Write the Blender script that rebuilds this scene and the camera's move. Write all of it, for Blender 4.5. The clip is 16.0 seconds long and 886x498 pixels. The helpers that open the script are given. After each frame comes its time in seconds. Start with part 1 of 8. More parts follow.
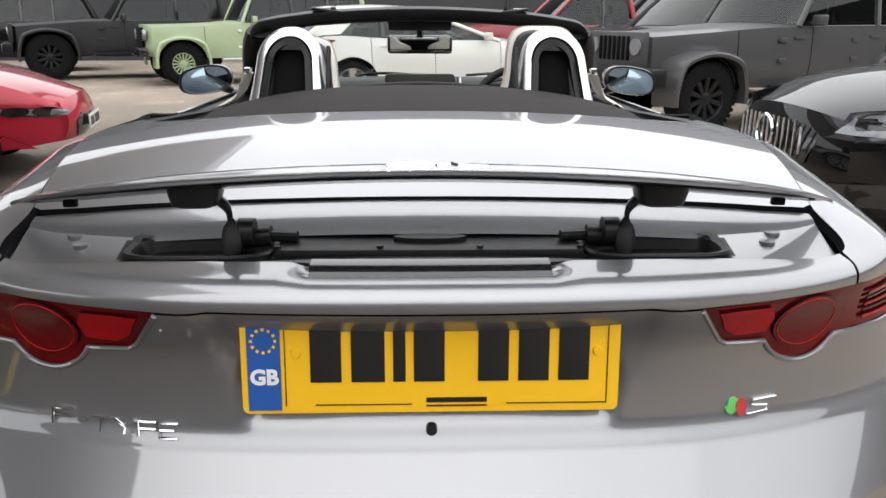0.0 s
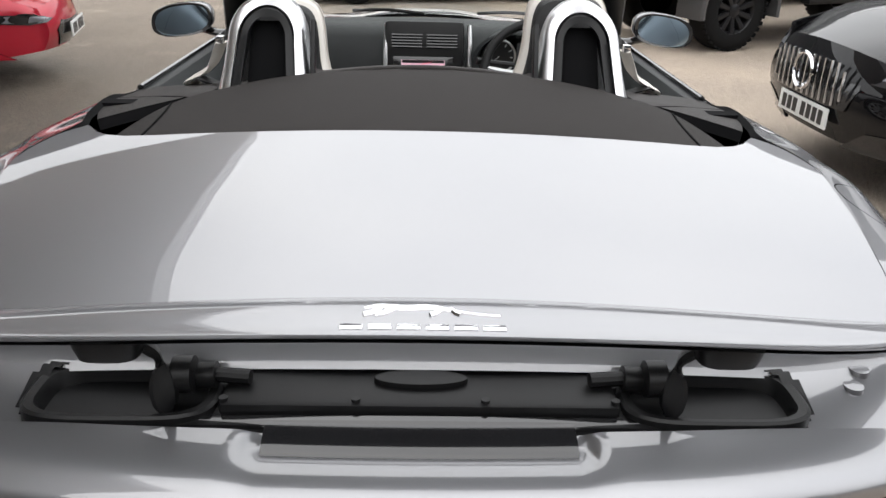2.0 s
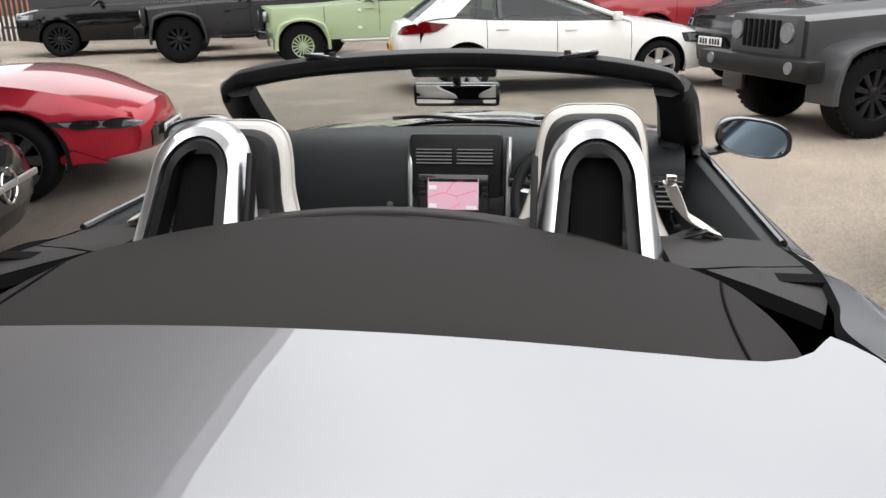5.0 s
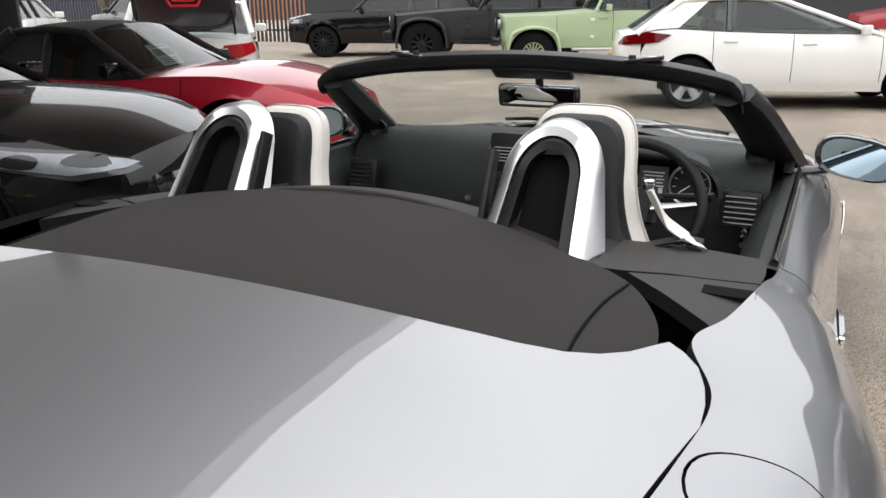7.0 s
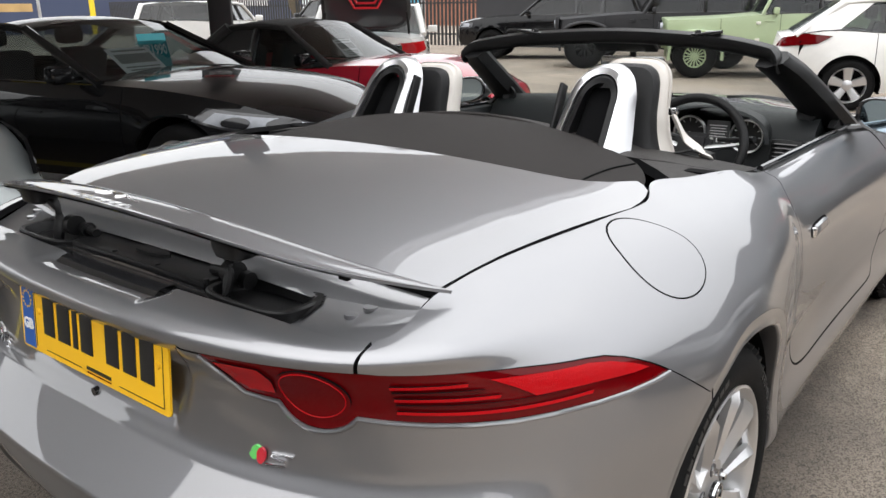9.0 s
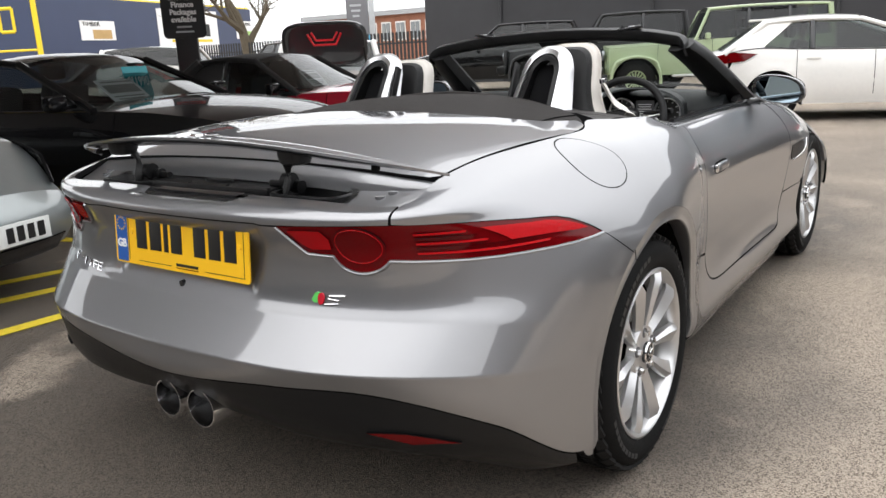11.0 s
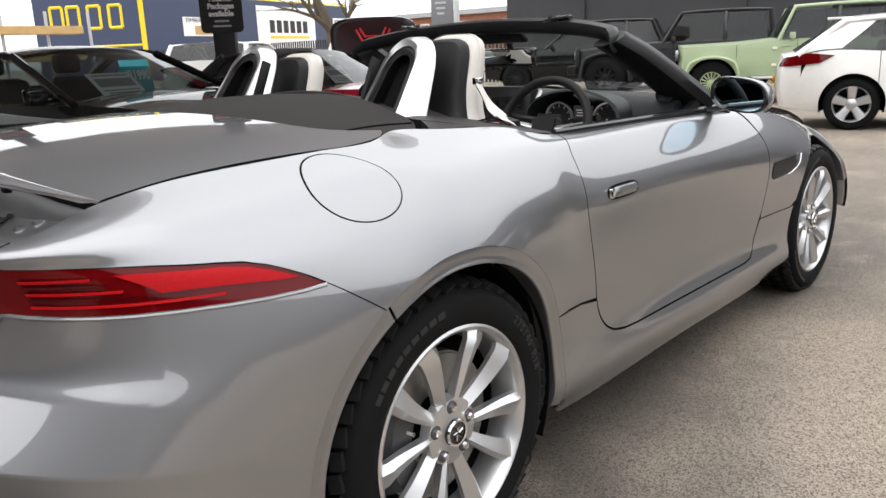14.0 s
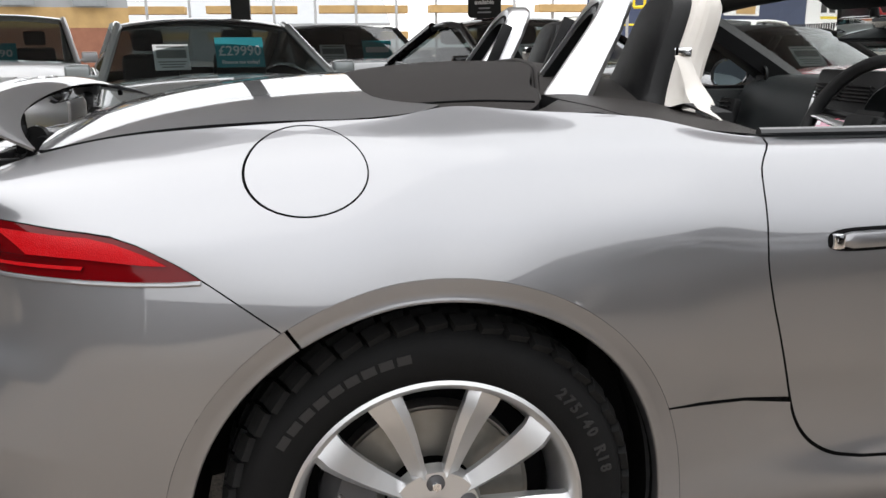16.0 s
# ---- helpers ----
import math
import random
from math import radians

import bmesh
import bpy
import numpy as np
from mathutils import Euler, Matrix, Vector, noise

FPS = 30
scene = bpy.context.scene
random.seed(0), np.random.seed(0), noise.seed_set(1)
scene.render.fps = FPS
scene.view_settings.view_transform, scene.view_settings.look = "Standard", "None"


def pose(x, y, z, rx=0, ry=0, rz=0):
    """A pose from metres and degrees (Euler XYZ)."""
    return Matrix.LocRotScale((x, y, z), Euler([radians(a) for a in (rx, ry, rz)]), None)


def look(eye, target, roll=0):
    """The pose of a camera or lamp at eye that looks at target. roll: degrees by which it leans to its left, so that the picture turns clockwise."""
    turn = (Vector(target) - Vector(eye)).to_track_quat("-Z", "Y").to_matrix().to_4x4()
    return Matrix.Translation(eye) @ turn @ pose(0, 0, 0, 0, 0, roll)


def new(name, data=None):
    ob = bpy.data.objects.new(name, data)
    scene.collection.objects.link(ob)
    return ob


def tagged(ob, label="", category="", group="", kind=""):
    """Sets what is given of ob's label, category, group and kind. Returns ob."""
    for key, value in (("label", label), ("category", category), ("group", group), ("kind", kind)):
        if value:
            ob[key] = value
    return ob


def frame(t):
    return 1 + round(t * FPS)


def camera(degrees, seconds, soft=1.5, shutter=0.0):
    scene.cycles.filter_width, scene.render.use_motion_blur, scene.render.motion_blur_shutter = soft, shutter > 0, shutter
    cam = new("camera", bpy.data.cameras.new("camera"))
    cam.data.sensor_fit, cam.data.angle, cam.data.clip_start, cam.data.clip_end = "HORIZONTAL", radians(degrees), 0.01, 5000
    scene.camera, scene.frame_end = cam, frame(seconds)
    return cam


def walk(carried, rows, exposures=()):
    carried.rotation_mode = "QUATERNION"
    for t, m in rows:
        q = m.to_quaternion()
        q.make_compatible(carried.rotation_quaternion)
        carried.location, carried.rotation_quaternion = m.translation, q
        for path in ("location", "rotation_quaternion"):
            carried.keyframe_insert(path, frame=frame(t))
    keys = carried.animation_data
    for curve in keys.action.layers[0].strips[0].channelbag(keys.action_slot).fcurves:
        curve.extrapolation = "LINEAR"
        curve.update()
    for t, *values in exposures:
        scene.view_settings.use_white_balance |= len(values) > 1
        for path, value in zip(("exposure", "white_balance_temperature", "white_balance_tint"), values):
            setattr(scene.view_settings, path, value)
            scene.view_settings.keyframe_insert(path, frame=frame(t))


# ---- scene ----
cam = camera(58.7, 16.0)
PATH = [
    (0, (-0.022, -1.864, 1.222), (0.048, 0.055, 0.663), 0.3),
    (0.5, (-0.038, -1.767, 1.297), (0.044, 0.122, 0.644), 1.1),
    (1, (-0.029, -1.675, 1.354), (0.054, 0.179, 0.608), 1.9),
    (1.5, (-0.012, -1.58, 1.404), (0.058, 0.248, 0.596), 2.0),
    (2, (-0.003, -1.49, 1.429), (0.054, 0.331, 0.605), 1.6),
    (2.5, (-0.012, -1.384, 1.453), (0.037, 0.447, 0.65), 0.9),
    (3, (-0.025, -1.284, 1.482), (0.028, 0.565, 0.722), 0.2),
    (3.5, (-0.023, -1.215, 1.485), (0.012, 0.653, 0.77), -0.3),
    (6, (0.569, -0.84, 1.412), (-0.016, 0.972, 0.799), -1.0),
    (6.5, (0.656, -0.829, 1.409), (-0.065, 0.934, 0.8), -0.9),
    (7, (0.821, -0.91, 1.417), (-0.024, 0.798, 0.809), -0.7),
    (7.5, (0.991, -1.009, 1.403), (0.017, 0.631, 0.801), -0.7),
    (8, (1.099, -1.144, 1.385), (0.027, 0.433, 0.78), -0.7),
    (8.5, (1.234, -1.329, 1.367), (0.087, 0.196, 0.768), -0.8),
    (9, (1.371, -1.51, 1.353), (0.184, -0.011, 0.766), -0.8),
    (11.5, (1.685, -2.084, 1.171), (0.585, -0.482, 0.701), -3.3),
    (12, (1.705, -1.976, 1.148), (0.607, -0.369, 0.689), -3.6),
    (12.5, (1.764, -1.803, 1.142), (0.655, -0.204, 0.681), -3.6),
    (13, (1.83, -1.64, 1.124), (0.698, -0.06, 0.653), -3.3),
    (13.5, (1.894, -1.407, 1.152), (0.701, 0.125, 0.672), -2.9),
    (14, (1.976, -1.189, 1.156), (0.672, 0.247, 0.671), -2.2),
    (14.5, (2.116, -0.963, 1.149), (0.649, 0.305, 0.66), -1.7),
    (15, (2.155, -0.731, 1.139), (0.509, 0.289, 0.641), -1.2),
    (15.5, (2.111, -0.44, 1.133), (0.311, 0.269, 0.625), -0.7),
    (16, (2.039, -0.203, 1.09), (0.138, 0.163, 0.589), -0.5),
]
walk(cam, [(t, look(eye, target, roll)) for t, eye, target, roll in PATH])

# ---- world, sun, exposure ----
world = bpy.data.worlds.new("overcast_sky")
scene.world = world
world.use_nodes = True
wn, wl = world.node_tree.nodes, world.node_tree.links
wn.clear()
w_out, w_bg = wn.new("ShaderNodeOutputWorld"), wn.new("ShaderNodeBackground")
w_sky, w_mix, w_noise, w_ramp = wn.new("ShaderNodeTexSky"), wn.new("ShaderNodeMix"), wn.new("ShaderNodeTexNoise"), wn.new("ShaderNodeValToRGB")
w_sky.sky_type, w_sky.sun_disc, w_sky.sun_elevation, w_sky.sun_rotation = "NISHITA", False, radians(48), radians(200)
w_noise.inputs["Scale"].default_value, w_noise.inputs["Detail"].default_value = 2.2, 4.0
w_ramp.color_ramp.elements[0].position, w_ramp.color_ramp.elements[1].position = 0.3, 0.7
w_ramp.color_ramp.elements[0].color, w_ramp.color_ramp.elements[1].color = (20.5, 20.8, 21.4, 1), (25.0, 25.0, 25.0, 1)
# an overcast sky is about three times as bright overhead as at the horizon
w_tc, w_sep, w_map, w_dim = wn.new("ShaderNodeTexCoord"), wn.new("ShaderNodeSeparateXYZ"), wn.new("ShaderNodeMapRange"), wn.new("ShaderNodeVectorMath")
w_map.inputs[1].default_value, w_map.inputs[2].default_value, w_map.inputs[3].default_value, w_map.inputs[4].default_value = 0.0, 0.8, 0.55, 1.0
w_dim.operation = "SCALE"
wl.new(w_tc.outputs["Generated"], w_sep.inputs[0])
wl.new(w_sep.outputs["Z"], w_map.inputs[0])
wl.new(w_map.outputs[0], w_dim.inputs["Scale"])
w_mix.data_type = "RGBA"
w_mix.inputs["Factor"].default_value = 0.88
wl.new(w_noise.outputs["Fac"], w_ramp.inputs["Fac"])
wl.new(w_sky.outputs["Color"], w_mix.inputs[6])
wl.new(w_ramp.outputs["Color"], w_dim.inputs[0])
wl.new(w_dim.outputs[0], w_mix.inputs[7])
wl.new(w_mix.outputs[2], w_bg.inputs["Color"])
w_bg.inputs["Strength"].default_value = 0.125
wl.new(w_bg.outputs["Background"], w_out.inputs["Surface"])
sun_data = bpy.data.lights.new("sun", "SUN")
sun_data.energy, sun_data.angle, sun_data.color = 0.7, radians(90), (1.0, 0.97, 0.93)
sun = new("sun", sun_data)
sun.matrix_world = look((0, 0, 30), (7, 18, 0))

# ---- small tools ----
V = Vector


def mat(name, color, rough=0.5, metal=0.0, coat=0.0, coat_rough=0.03, spread=0.12, scale=6.0, bump=0.0, bump_scale=60.0, emit=0.0, spec=0.5, alpha=1.0, trans=0.0, coat_ior=1.5):
    m = bpy.data.materials.new(name)
    m.use_nodes = True
    nt = m.node_tree
    b = nt.nodes["Principled BSDF"]
    b.inputs["Roughness"].default_value, b.inputs["Metallic"].default_value = rough, metal
    b.inputs["Coat Weight"].default_value, b.inputs["Coat Roughness"].default_value = coat, coat_rough
    b.inputs["Specular IOR Level"].default_value = spec
    b.inputs["Coat IOR"].default_value = coat_ior
    b.inputs["Transmission Weight"].default_value = trans
    b.inputs["Alpha"].default_value = alpha
    c = (*color, 1)
    b.inputs["Base Color"].default_value = c
    tc = nt.nodes.new("ShaderNodeTexCoord")
    if spread:
        n, mp = nt.nodes.new("ShaderNodeTexNoise"), nt.nodes.new("ShaderNodeMapRange")
        n.inputs["Scale"].default_value, n.inputs["Detail"].default_value = scale, 5.0
        mp.inputs[3].default_value, mp.inputs[4].default_value = 1 - spread, 1 + spread
        mx = nt.nodes.new("ShaderNodeVectorMath")
        mx.operation = "SCALE"
        mx.inputs[0].default_value = color
        nt.links.new(tc.outputs["Object"], n.inputs["Vector"])
        nt.links.new(n.outputs["Fac"], mp.inputs[0])
        nt.links.new(mp.outputs[0], mx.inputs["Scale"])
        nt.links.new(mx.outputs[0], b.inputs["Base Color"])
    if bump:
        n2, bp = nt.nodes.new("ShaderNodeTexNoise"), nt.nodes.new("ShaderNodeBump")
        n2.inputs["Scale"].default_value, n2.inputs["Detail"].default_value = bump_scale, 4.0
        bp.inputs["Strength"].default_value, bp.inputs["Distance"].default_value = bump, 0.002
        nt.links.new(tc.outputs["Object"], n2.inputs["Vector"])
        nt.links.new(n2.outputs["Fac"], bp.inputs["Height"])
        nt.links.new(bp.outputs["Normal"], b.inputs["Normal"])
    if emit:
        b.inputs["Emission Color"].default_value, b.inputs["Emission Strength"].default_value = c, emit
    return m


def mesh_object(name, verts, faces, material, parent=None, label="", smooth=True, sharp=35.0, normals=None):
    me = bpy.data.meshes.new(name)
    me.from_pydata([tuple(v) for v in verts], [], [tuple(f) for f in faces])
    me.validate()
    if smooth:
        me.shade_smooth()
        if normals is not None:
            me.normals_split_custom_set_from_vertices([tuple(n) for n in normals])
        elif sharp < 180:
            me.set_sharp_from_angle(angle=radians(sharp))
    me.materials.append(material)
    ob = new(name, me)
    if parent is not None:
        ob.parent = parent
    if label:
        ob["label"] = label
    return ob


def part(name, bm, material, parent=None, label="", smooth=True, sharp=35.0):
    """One bmesh as one mesh object, under a thing or a part."""
    me = bpy.data.meshes.new(name)
    bmesh.ops.recalc_face_normals(bm, faces=bm.faces)
    bm.to_mesh(me)
    bm.free()
    if smooth:
        me.shade_smooth()
        me.set_sharp_from_angle(angle=radians(sharp))
    me.materials.append(material)
    ob = new(name, me)
    if parent is not None:
        ob.parent = parent
    if label:
        ob["label"] = label
    return ob


def thing(name, label, category, group="", m=None):
    ob = new(name)
    ob.empty_display_size = 0.2
    tagged(ob, label, category, group)
    if m is not None:
        ob.matrix_basis = m
    return ob


def box(bm, c, size, bevel=0.0, m=None, seg=2):
    """A box with its middle at c, bevelled, added to bm."""
    t = Matrix.Translation(c) @ (m if m is not None else Matrix.Identity(4)) @ Matrix.Diagonal((*size, 1))
    made = bmesh.ops.create_cube(bm, size=1.0, matrix=t)["verts"]
    if bevel:
        edges = list({e for v in made for e in v.link_edges})
        bmesh.ops.bevel(bm, geom=edges, offset=bevel, segments=seg, affect="EDGES", profile=0.6)
    return bm


def boxes(*items):
    bm = bmesh.new()
    for it in items:
        box(bm, *it)
    return bm


def cylinder(bm, a, b, r1, r2=None, n=20, caps=True):
    a, b = V(a), V(b)
    d = b - a
    q = d.to_track_quat("Z", "Y").to_matrix().to_4x4()
    bmesh.ops.create_cone(bm, cap_ends=caps, segments=n, radius1=r1, radius2=r1 if r2 is None else r2, depth=d.length, matrix=Matrix.Translation((a + b) / 2) @ q)
    return bm


def loft(bm, rings, closed=True, cap=True):
    """Skins a list of equally long point rings."""
    rows = [[bm.verts.new(p) for p in ring] for ring in rings]
    n = len(rows[0])
    for r, s in zip(rows, rows[1:]):
        for i in range(n if closed else n - 1):
            bm.faces.new((r[i], r[(i + 1) % n], s[(i + 1) % n], s[i]))
    if cap and closed:
        bm.faces.new(list(reversed(rows[0])))
        bm.faces.new(rows[-1])
    return bm


def spline(points, n):
    """n points along a Catmull-Rom curve through the given ones."""
    p = [V(q) for q in points]
    p = [2 * p[0] - p[1], *p, 2 * p[-1] - p[-2]]
    out, last = [], len(p) - 3
    for i in range(n):
        t = i / (n - 1) * last
        k = min(int(t), last - 1)
        f = t - k
        a, b, c, d = p[k : k + 4]
        out.append(0.5 * (2 * b + (c - a) * f + (2 * a - 5 * b + 4 * c - d) * f * f + (3 * b - a - 3 * c + d) * f**3))
    return out


def tube(bm, points, radius, n=10, flat=1.0, up=(0, 0, 1)):
    """A pipe along points; flat squeezes it along the second cross direction."""
    rings, pts = [], [V(p) for p in points]
    for i, p in enumerate(pts):
        d = (pts[min(i + 1, len(pts) - 1)] - pts[max(i - 1, 0)]).normalized()
        a = d.cross(V(up))
        a = a.normalized() if a.length > 1e-4 else V((1, 0, 0))
        b = a.cross(d).normalized()
        r = radius[i] if isinstance(radius, (list, tuple)) else radius
        rings.append([p + r * (math.cos(k) * a + flat * math.sin(k) * b) for k in np.linspace(0, 2 * math.pi, n, endpoint=False)])
    return loft(bm, rings)


def prism(bm, outline, axis, lo, hi):
    """Extrudes a 2D outline (the two other axes, in order) along an axis from lo to hi."""
    put = {"x": lambda p, h: (h, p[0], p[1]), "y": lambda p, h: (p[0], h, p[1]), "z": lambda p, h: (p[0], p[1], h)}[axis]
    return loft(bm, [[put(p, lo) for p in outline], [put(p, hi) for p in outline]])


def lathe(bm, profile, axis_point, n=40, axis="x"):
    """Turns (along, radius) pairs round an axis."""
    rings = []
    for k in np.linspace(0, 2 * math.pi, n, endpoint=False):
        c, s = math.cos(k), math.sin(k)
        if axis == "x":
            rings.append([V(axis_point) + V((h, r * c, r * s)) for h, r in profile])
        elif axis == "y":
            rings.append([V(axis_point) + V((r * c, h, r * s)) for h, r in profile])
        else:
            rings.append([V(axis_point) + V((r * c, r * s, h)) for h, r in profile])
    rings.append(rings[0])
    rows = [[bm.verts.new(p) for p in ring] for ring in rings[:-1]]
    rows.append(rows[0])
    for r, s in zip(rows, rows[1:]):
        for i in range(len(profile) - 1):
            bm.faces.new((r[i], r[i + 1], s[i + 1], s[i]))
    return bm


def text_part(words, size, m, material, parent, name="lettering", bold=0.0, label="", depth=0.001, align="LEFT", width=0.0):
    """Words in the built-in font as a mesh; m takes the text's plane (x along, y up) to its place. width: the length to fit."""
    cu = bpy.data.curves.new(name, "FONT")
    cu.body, cu.size, cu.extrude, cu.offset, cu.align_x = words, size, depth, bold, align
    cu.resolution_u = 3
    tmp = new(name, cu)
    me = bpy.data.meshes.new_from_object(tmp.evaluated_get(bpy.context.evaluated_depsgraph_get()))
    bpy.data.objects.remove(tmp)
    bpy.data.curves.remove(cu)
    if width:
        xs = [v.co.x for v in me.vertices]
        k = width / max(max(xs) - min(xs), 1e-6)
        for v in me.vertices:
            v.co.x *= k
    me.transform(m)
    me.materials.clear()
    me.materials.append(material)
    ob = new(name, me)
    if parent is not None:
        ob.parent = parent
    if label:
        ob["label"] = label
    return ob

# ---- materials ----
PAINT = mat("grey_metallic_paint", (0.238, 0.239, 0.251), rough=0.45, metal=0.90, coat=1.0, coat_rough=0.006, spread=0.05, scale=1400, coat_ior=1.95)
# near-black: stands in for shade in gaps and hollows, also colours black liners
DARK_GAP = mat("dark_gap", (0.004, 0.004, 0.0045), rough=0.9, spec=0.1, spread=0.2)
PLASTIC = mat("black_plastic", (0.008, 0.008, 0.0085), rough=0.38, spec=0.25, spread=0.15, scale=30, bump=0.15, bump_scale=900)
GLOSS_BLACK = mat("gloss_black", (0.012, 0.012, 0.013), rough=0.12, coat=0.6, spread=0.1)
TRIM_BROWN = mat("dark_trim_vinyl", (0.024, 0.021, 0.020), rough=0.55, spec=0.25, spread=0.06, scale=40, bump=0.25, bump_scale=1400)
FABRIC = mat("roof_cover_cloth", (0.024, 0.0215, 0.0205), rough=0.8, spec=0.2, spread=0.08, scale=25, bump=0.4, bump_scale=1800)
LEATHER = mat("black_leather", (0.007, 0.007, 0.0075), rough=0.48, spec=0.25, spread=0.1, scale=12, bump=0.35, bump_scale=700)
DASH = mat("dark_dash_leather", (0.014, 0.016, 0.017), rough=0.48, spec=0.3, spread=0.08, scale=10, bump=0.35, bump_scale=900)
CREAM = mat("cream_leather", (0.62, 0.585, 0.54), rough=0.5, spread=0.05, scale=14, bump=0.3, bump_scale=600)
SATIN = mat("satin_aluminium", (0.66, 0.66, 0.67), rough=0.33, metal=1.0, spread=0.03, scale=60)
CHROME = mat("chrome", (0.86, 0.86, 0.87), rough=0.06, metal=1.0, spread=0.02)
ALLOY = mat("silver_alloy", (0.60, 0.60, 0.605), rough=0.33, metal=0.85, coat=0.3, spread=0.05, scale=30)
ALLOY_DARK = mat("shaded_alloy", (0.09, 0.09, 0.095), rough=0.5, metal=0.5, spread=0.2)
RUBBER = mat("tyre_rubber", (0.007, 0.007, 0.0072), rough=0.75, spec=0.12, spread=0.25, scale=25, bump=0.3, bump_scale=300)
TREAD = mat("tread_rubber", (0.011, 0.011, 0.0112), rough=0.65, spec=0.2, spread=0.25, scale=40, bump=0.3, bump_scale=300)
RUBBER_MARK = mat("tyre_marking", (0.022, 0.022, 0.0225), rough=0.5, spec=0.3, spread=0.1)
RED_LENS = mat("red_lens", (0.11, 0.0008, 0.002), rough=0.06, spec=0.25, spread=0.15, scale=30)
RED_BRIGHT = mat("bright_red_lens", (0.40, 0.003, 0.006), rough=0.12, spec=0.15, spread=0.1, scale=60, bump=0.5, bump_scale=500)
RED_DARK = mat("dark_red_lens", (0.07, 0.0006, 0.0015), rough=0.08, spec=0.25, spread=0.15)
YELLOW = mat("yellow_plate", (0.93, 0.53, 0.015), rough=0.32, spread=0.03)
BLUE = mat("blue_band", (0.02, 0.10, 0.38), rough=0.35, spread=0.05)
BLACK = mat("black_print", (0.012, 0.012, 0.012), rough=0.4, spread=0.0)
WHITE = mat("white_print", (0.82, 0.82, 0.82), rough=0.4, spread=0.02)
GREEN_ENAMEL = mat("green_enamel", (0.12, 0.55, 0.12), rough=0.2, coat=1.0, spread=0.02)
RED_ENAMEL = mat("red_enamel", (0.5, 0.015, 0.03), rough=0.2, coat=1.0, spread=0.02)
DISC = mat("brake_disc", (0.30, 0.29, 0.27), rough=0.45, metal=0.9, spread=0.2, scale=40)
SCREEN = mat("map_screen", (0.75, 0.45, 0.55), rough=0.3, spread=0.02, emit=0.25)
MIRROR = mat("blue_mirror_glass", (0.60, 0.76, 0.86), rough=0.01, metal=1.0, spread=0.0)
CLEAR_MIRROR = mat("mirror_glass", (0.85, 0.87, 0.86), rough=0.01, metal=1.0, spread=0.0)


def glass(name, tint, clear):
    """A thin pane: mostly see-through, with real gloss."""
    m = bpy.data.materials.new(name)
    m.use_nodes = True
    nt = m.node_tree
    nt.nodes.clear()
    out, mx, tr, gl, fr, pw, sc = (nt.nodes.new(k) for k in ("ShaderNodeOutputMaterial", "ShaderNodeMixShader", "ShaderNodeBsdfTransparent", "ShaderNodeBsdfGlossy", "ShaderNodeLayerWeight", "ShaderNodeMath", "ShaderNodeMath"))
    tr.inputs["Color"].default_value = (*[c * clear for c in tint], 1)
    gl.inputs["Roughness"].default_value = 0.01
    # reflectance rises from 5 % face on to nearly all at a grazing view, from either side
    fr.inputs["Blend"].default_value = 0.5
    pw.operation, sc.operation = "POWER", "MULTIPLY_ADD"
    pw.inputs[1].default_value, sc.inputs[1].default_value, sc.inputs[2].default_value = 5.0, 0.9, 0.05
    nt.links.new(fr.outputs["Facing"], pw.inputs[0])
    nt.links.new(pw.outputs[0], sc.inputs[0])
    nt.links.new(sc.outputs[0], mx.inputs[0])
    nt.links.new(tr.outputs[0], mx.inputs[1])
    nt.links.new(gl.outputs[0], mx.inputs[2])
    nt.links.new(mx.outputs[0], out.inputs["Surface"])
    return m


WINDSCREEN = glass("windscreen_glass", (0.95, 0.98, 0.96), 0.95)
CAR_GLASS = glass("car_window_glass", (0.68, 0.76, 0.76), 0.5)
PRIVACY = glass("privacy_glass", (0.55, 0.58, 0.58), 0.38)
LAMP_GLASS = glass("lamp_glass", (0.95, 0.97, 1.0), 0.9)


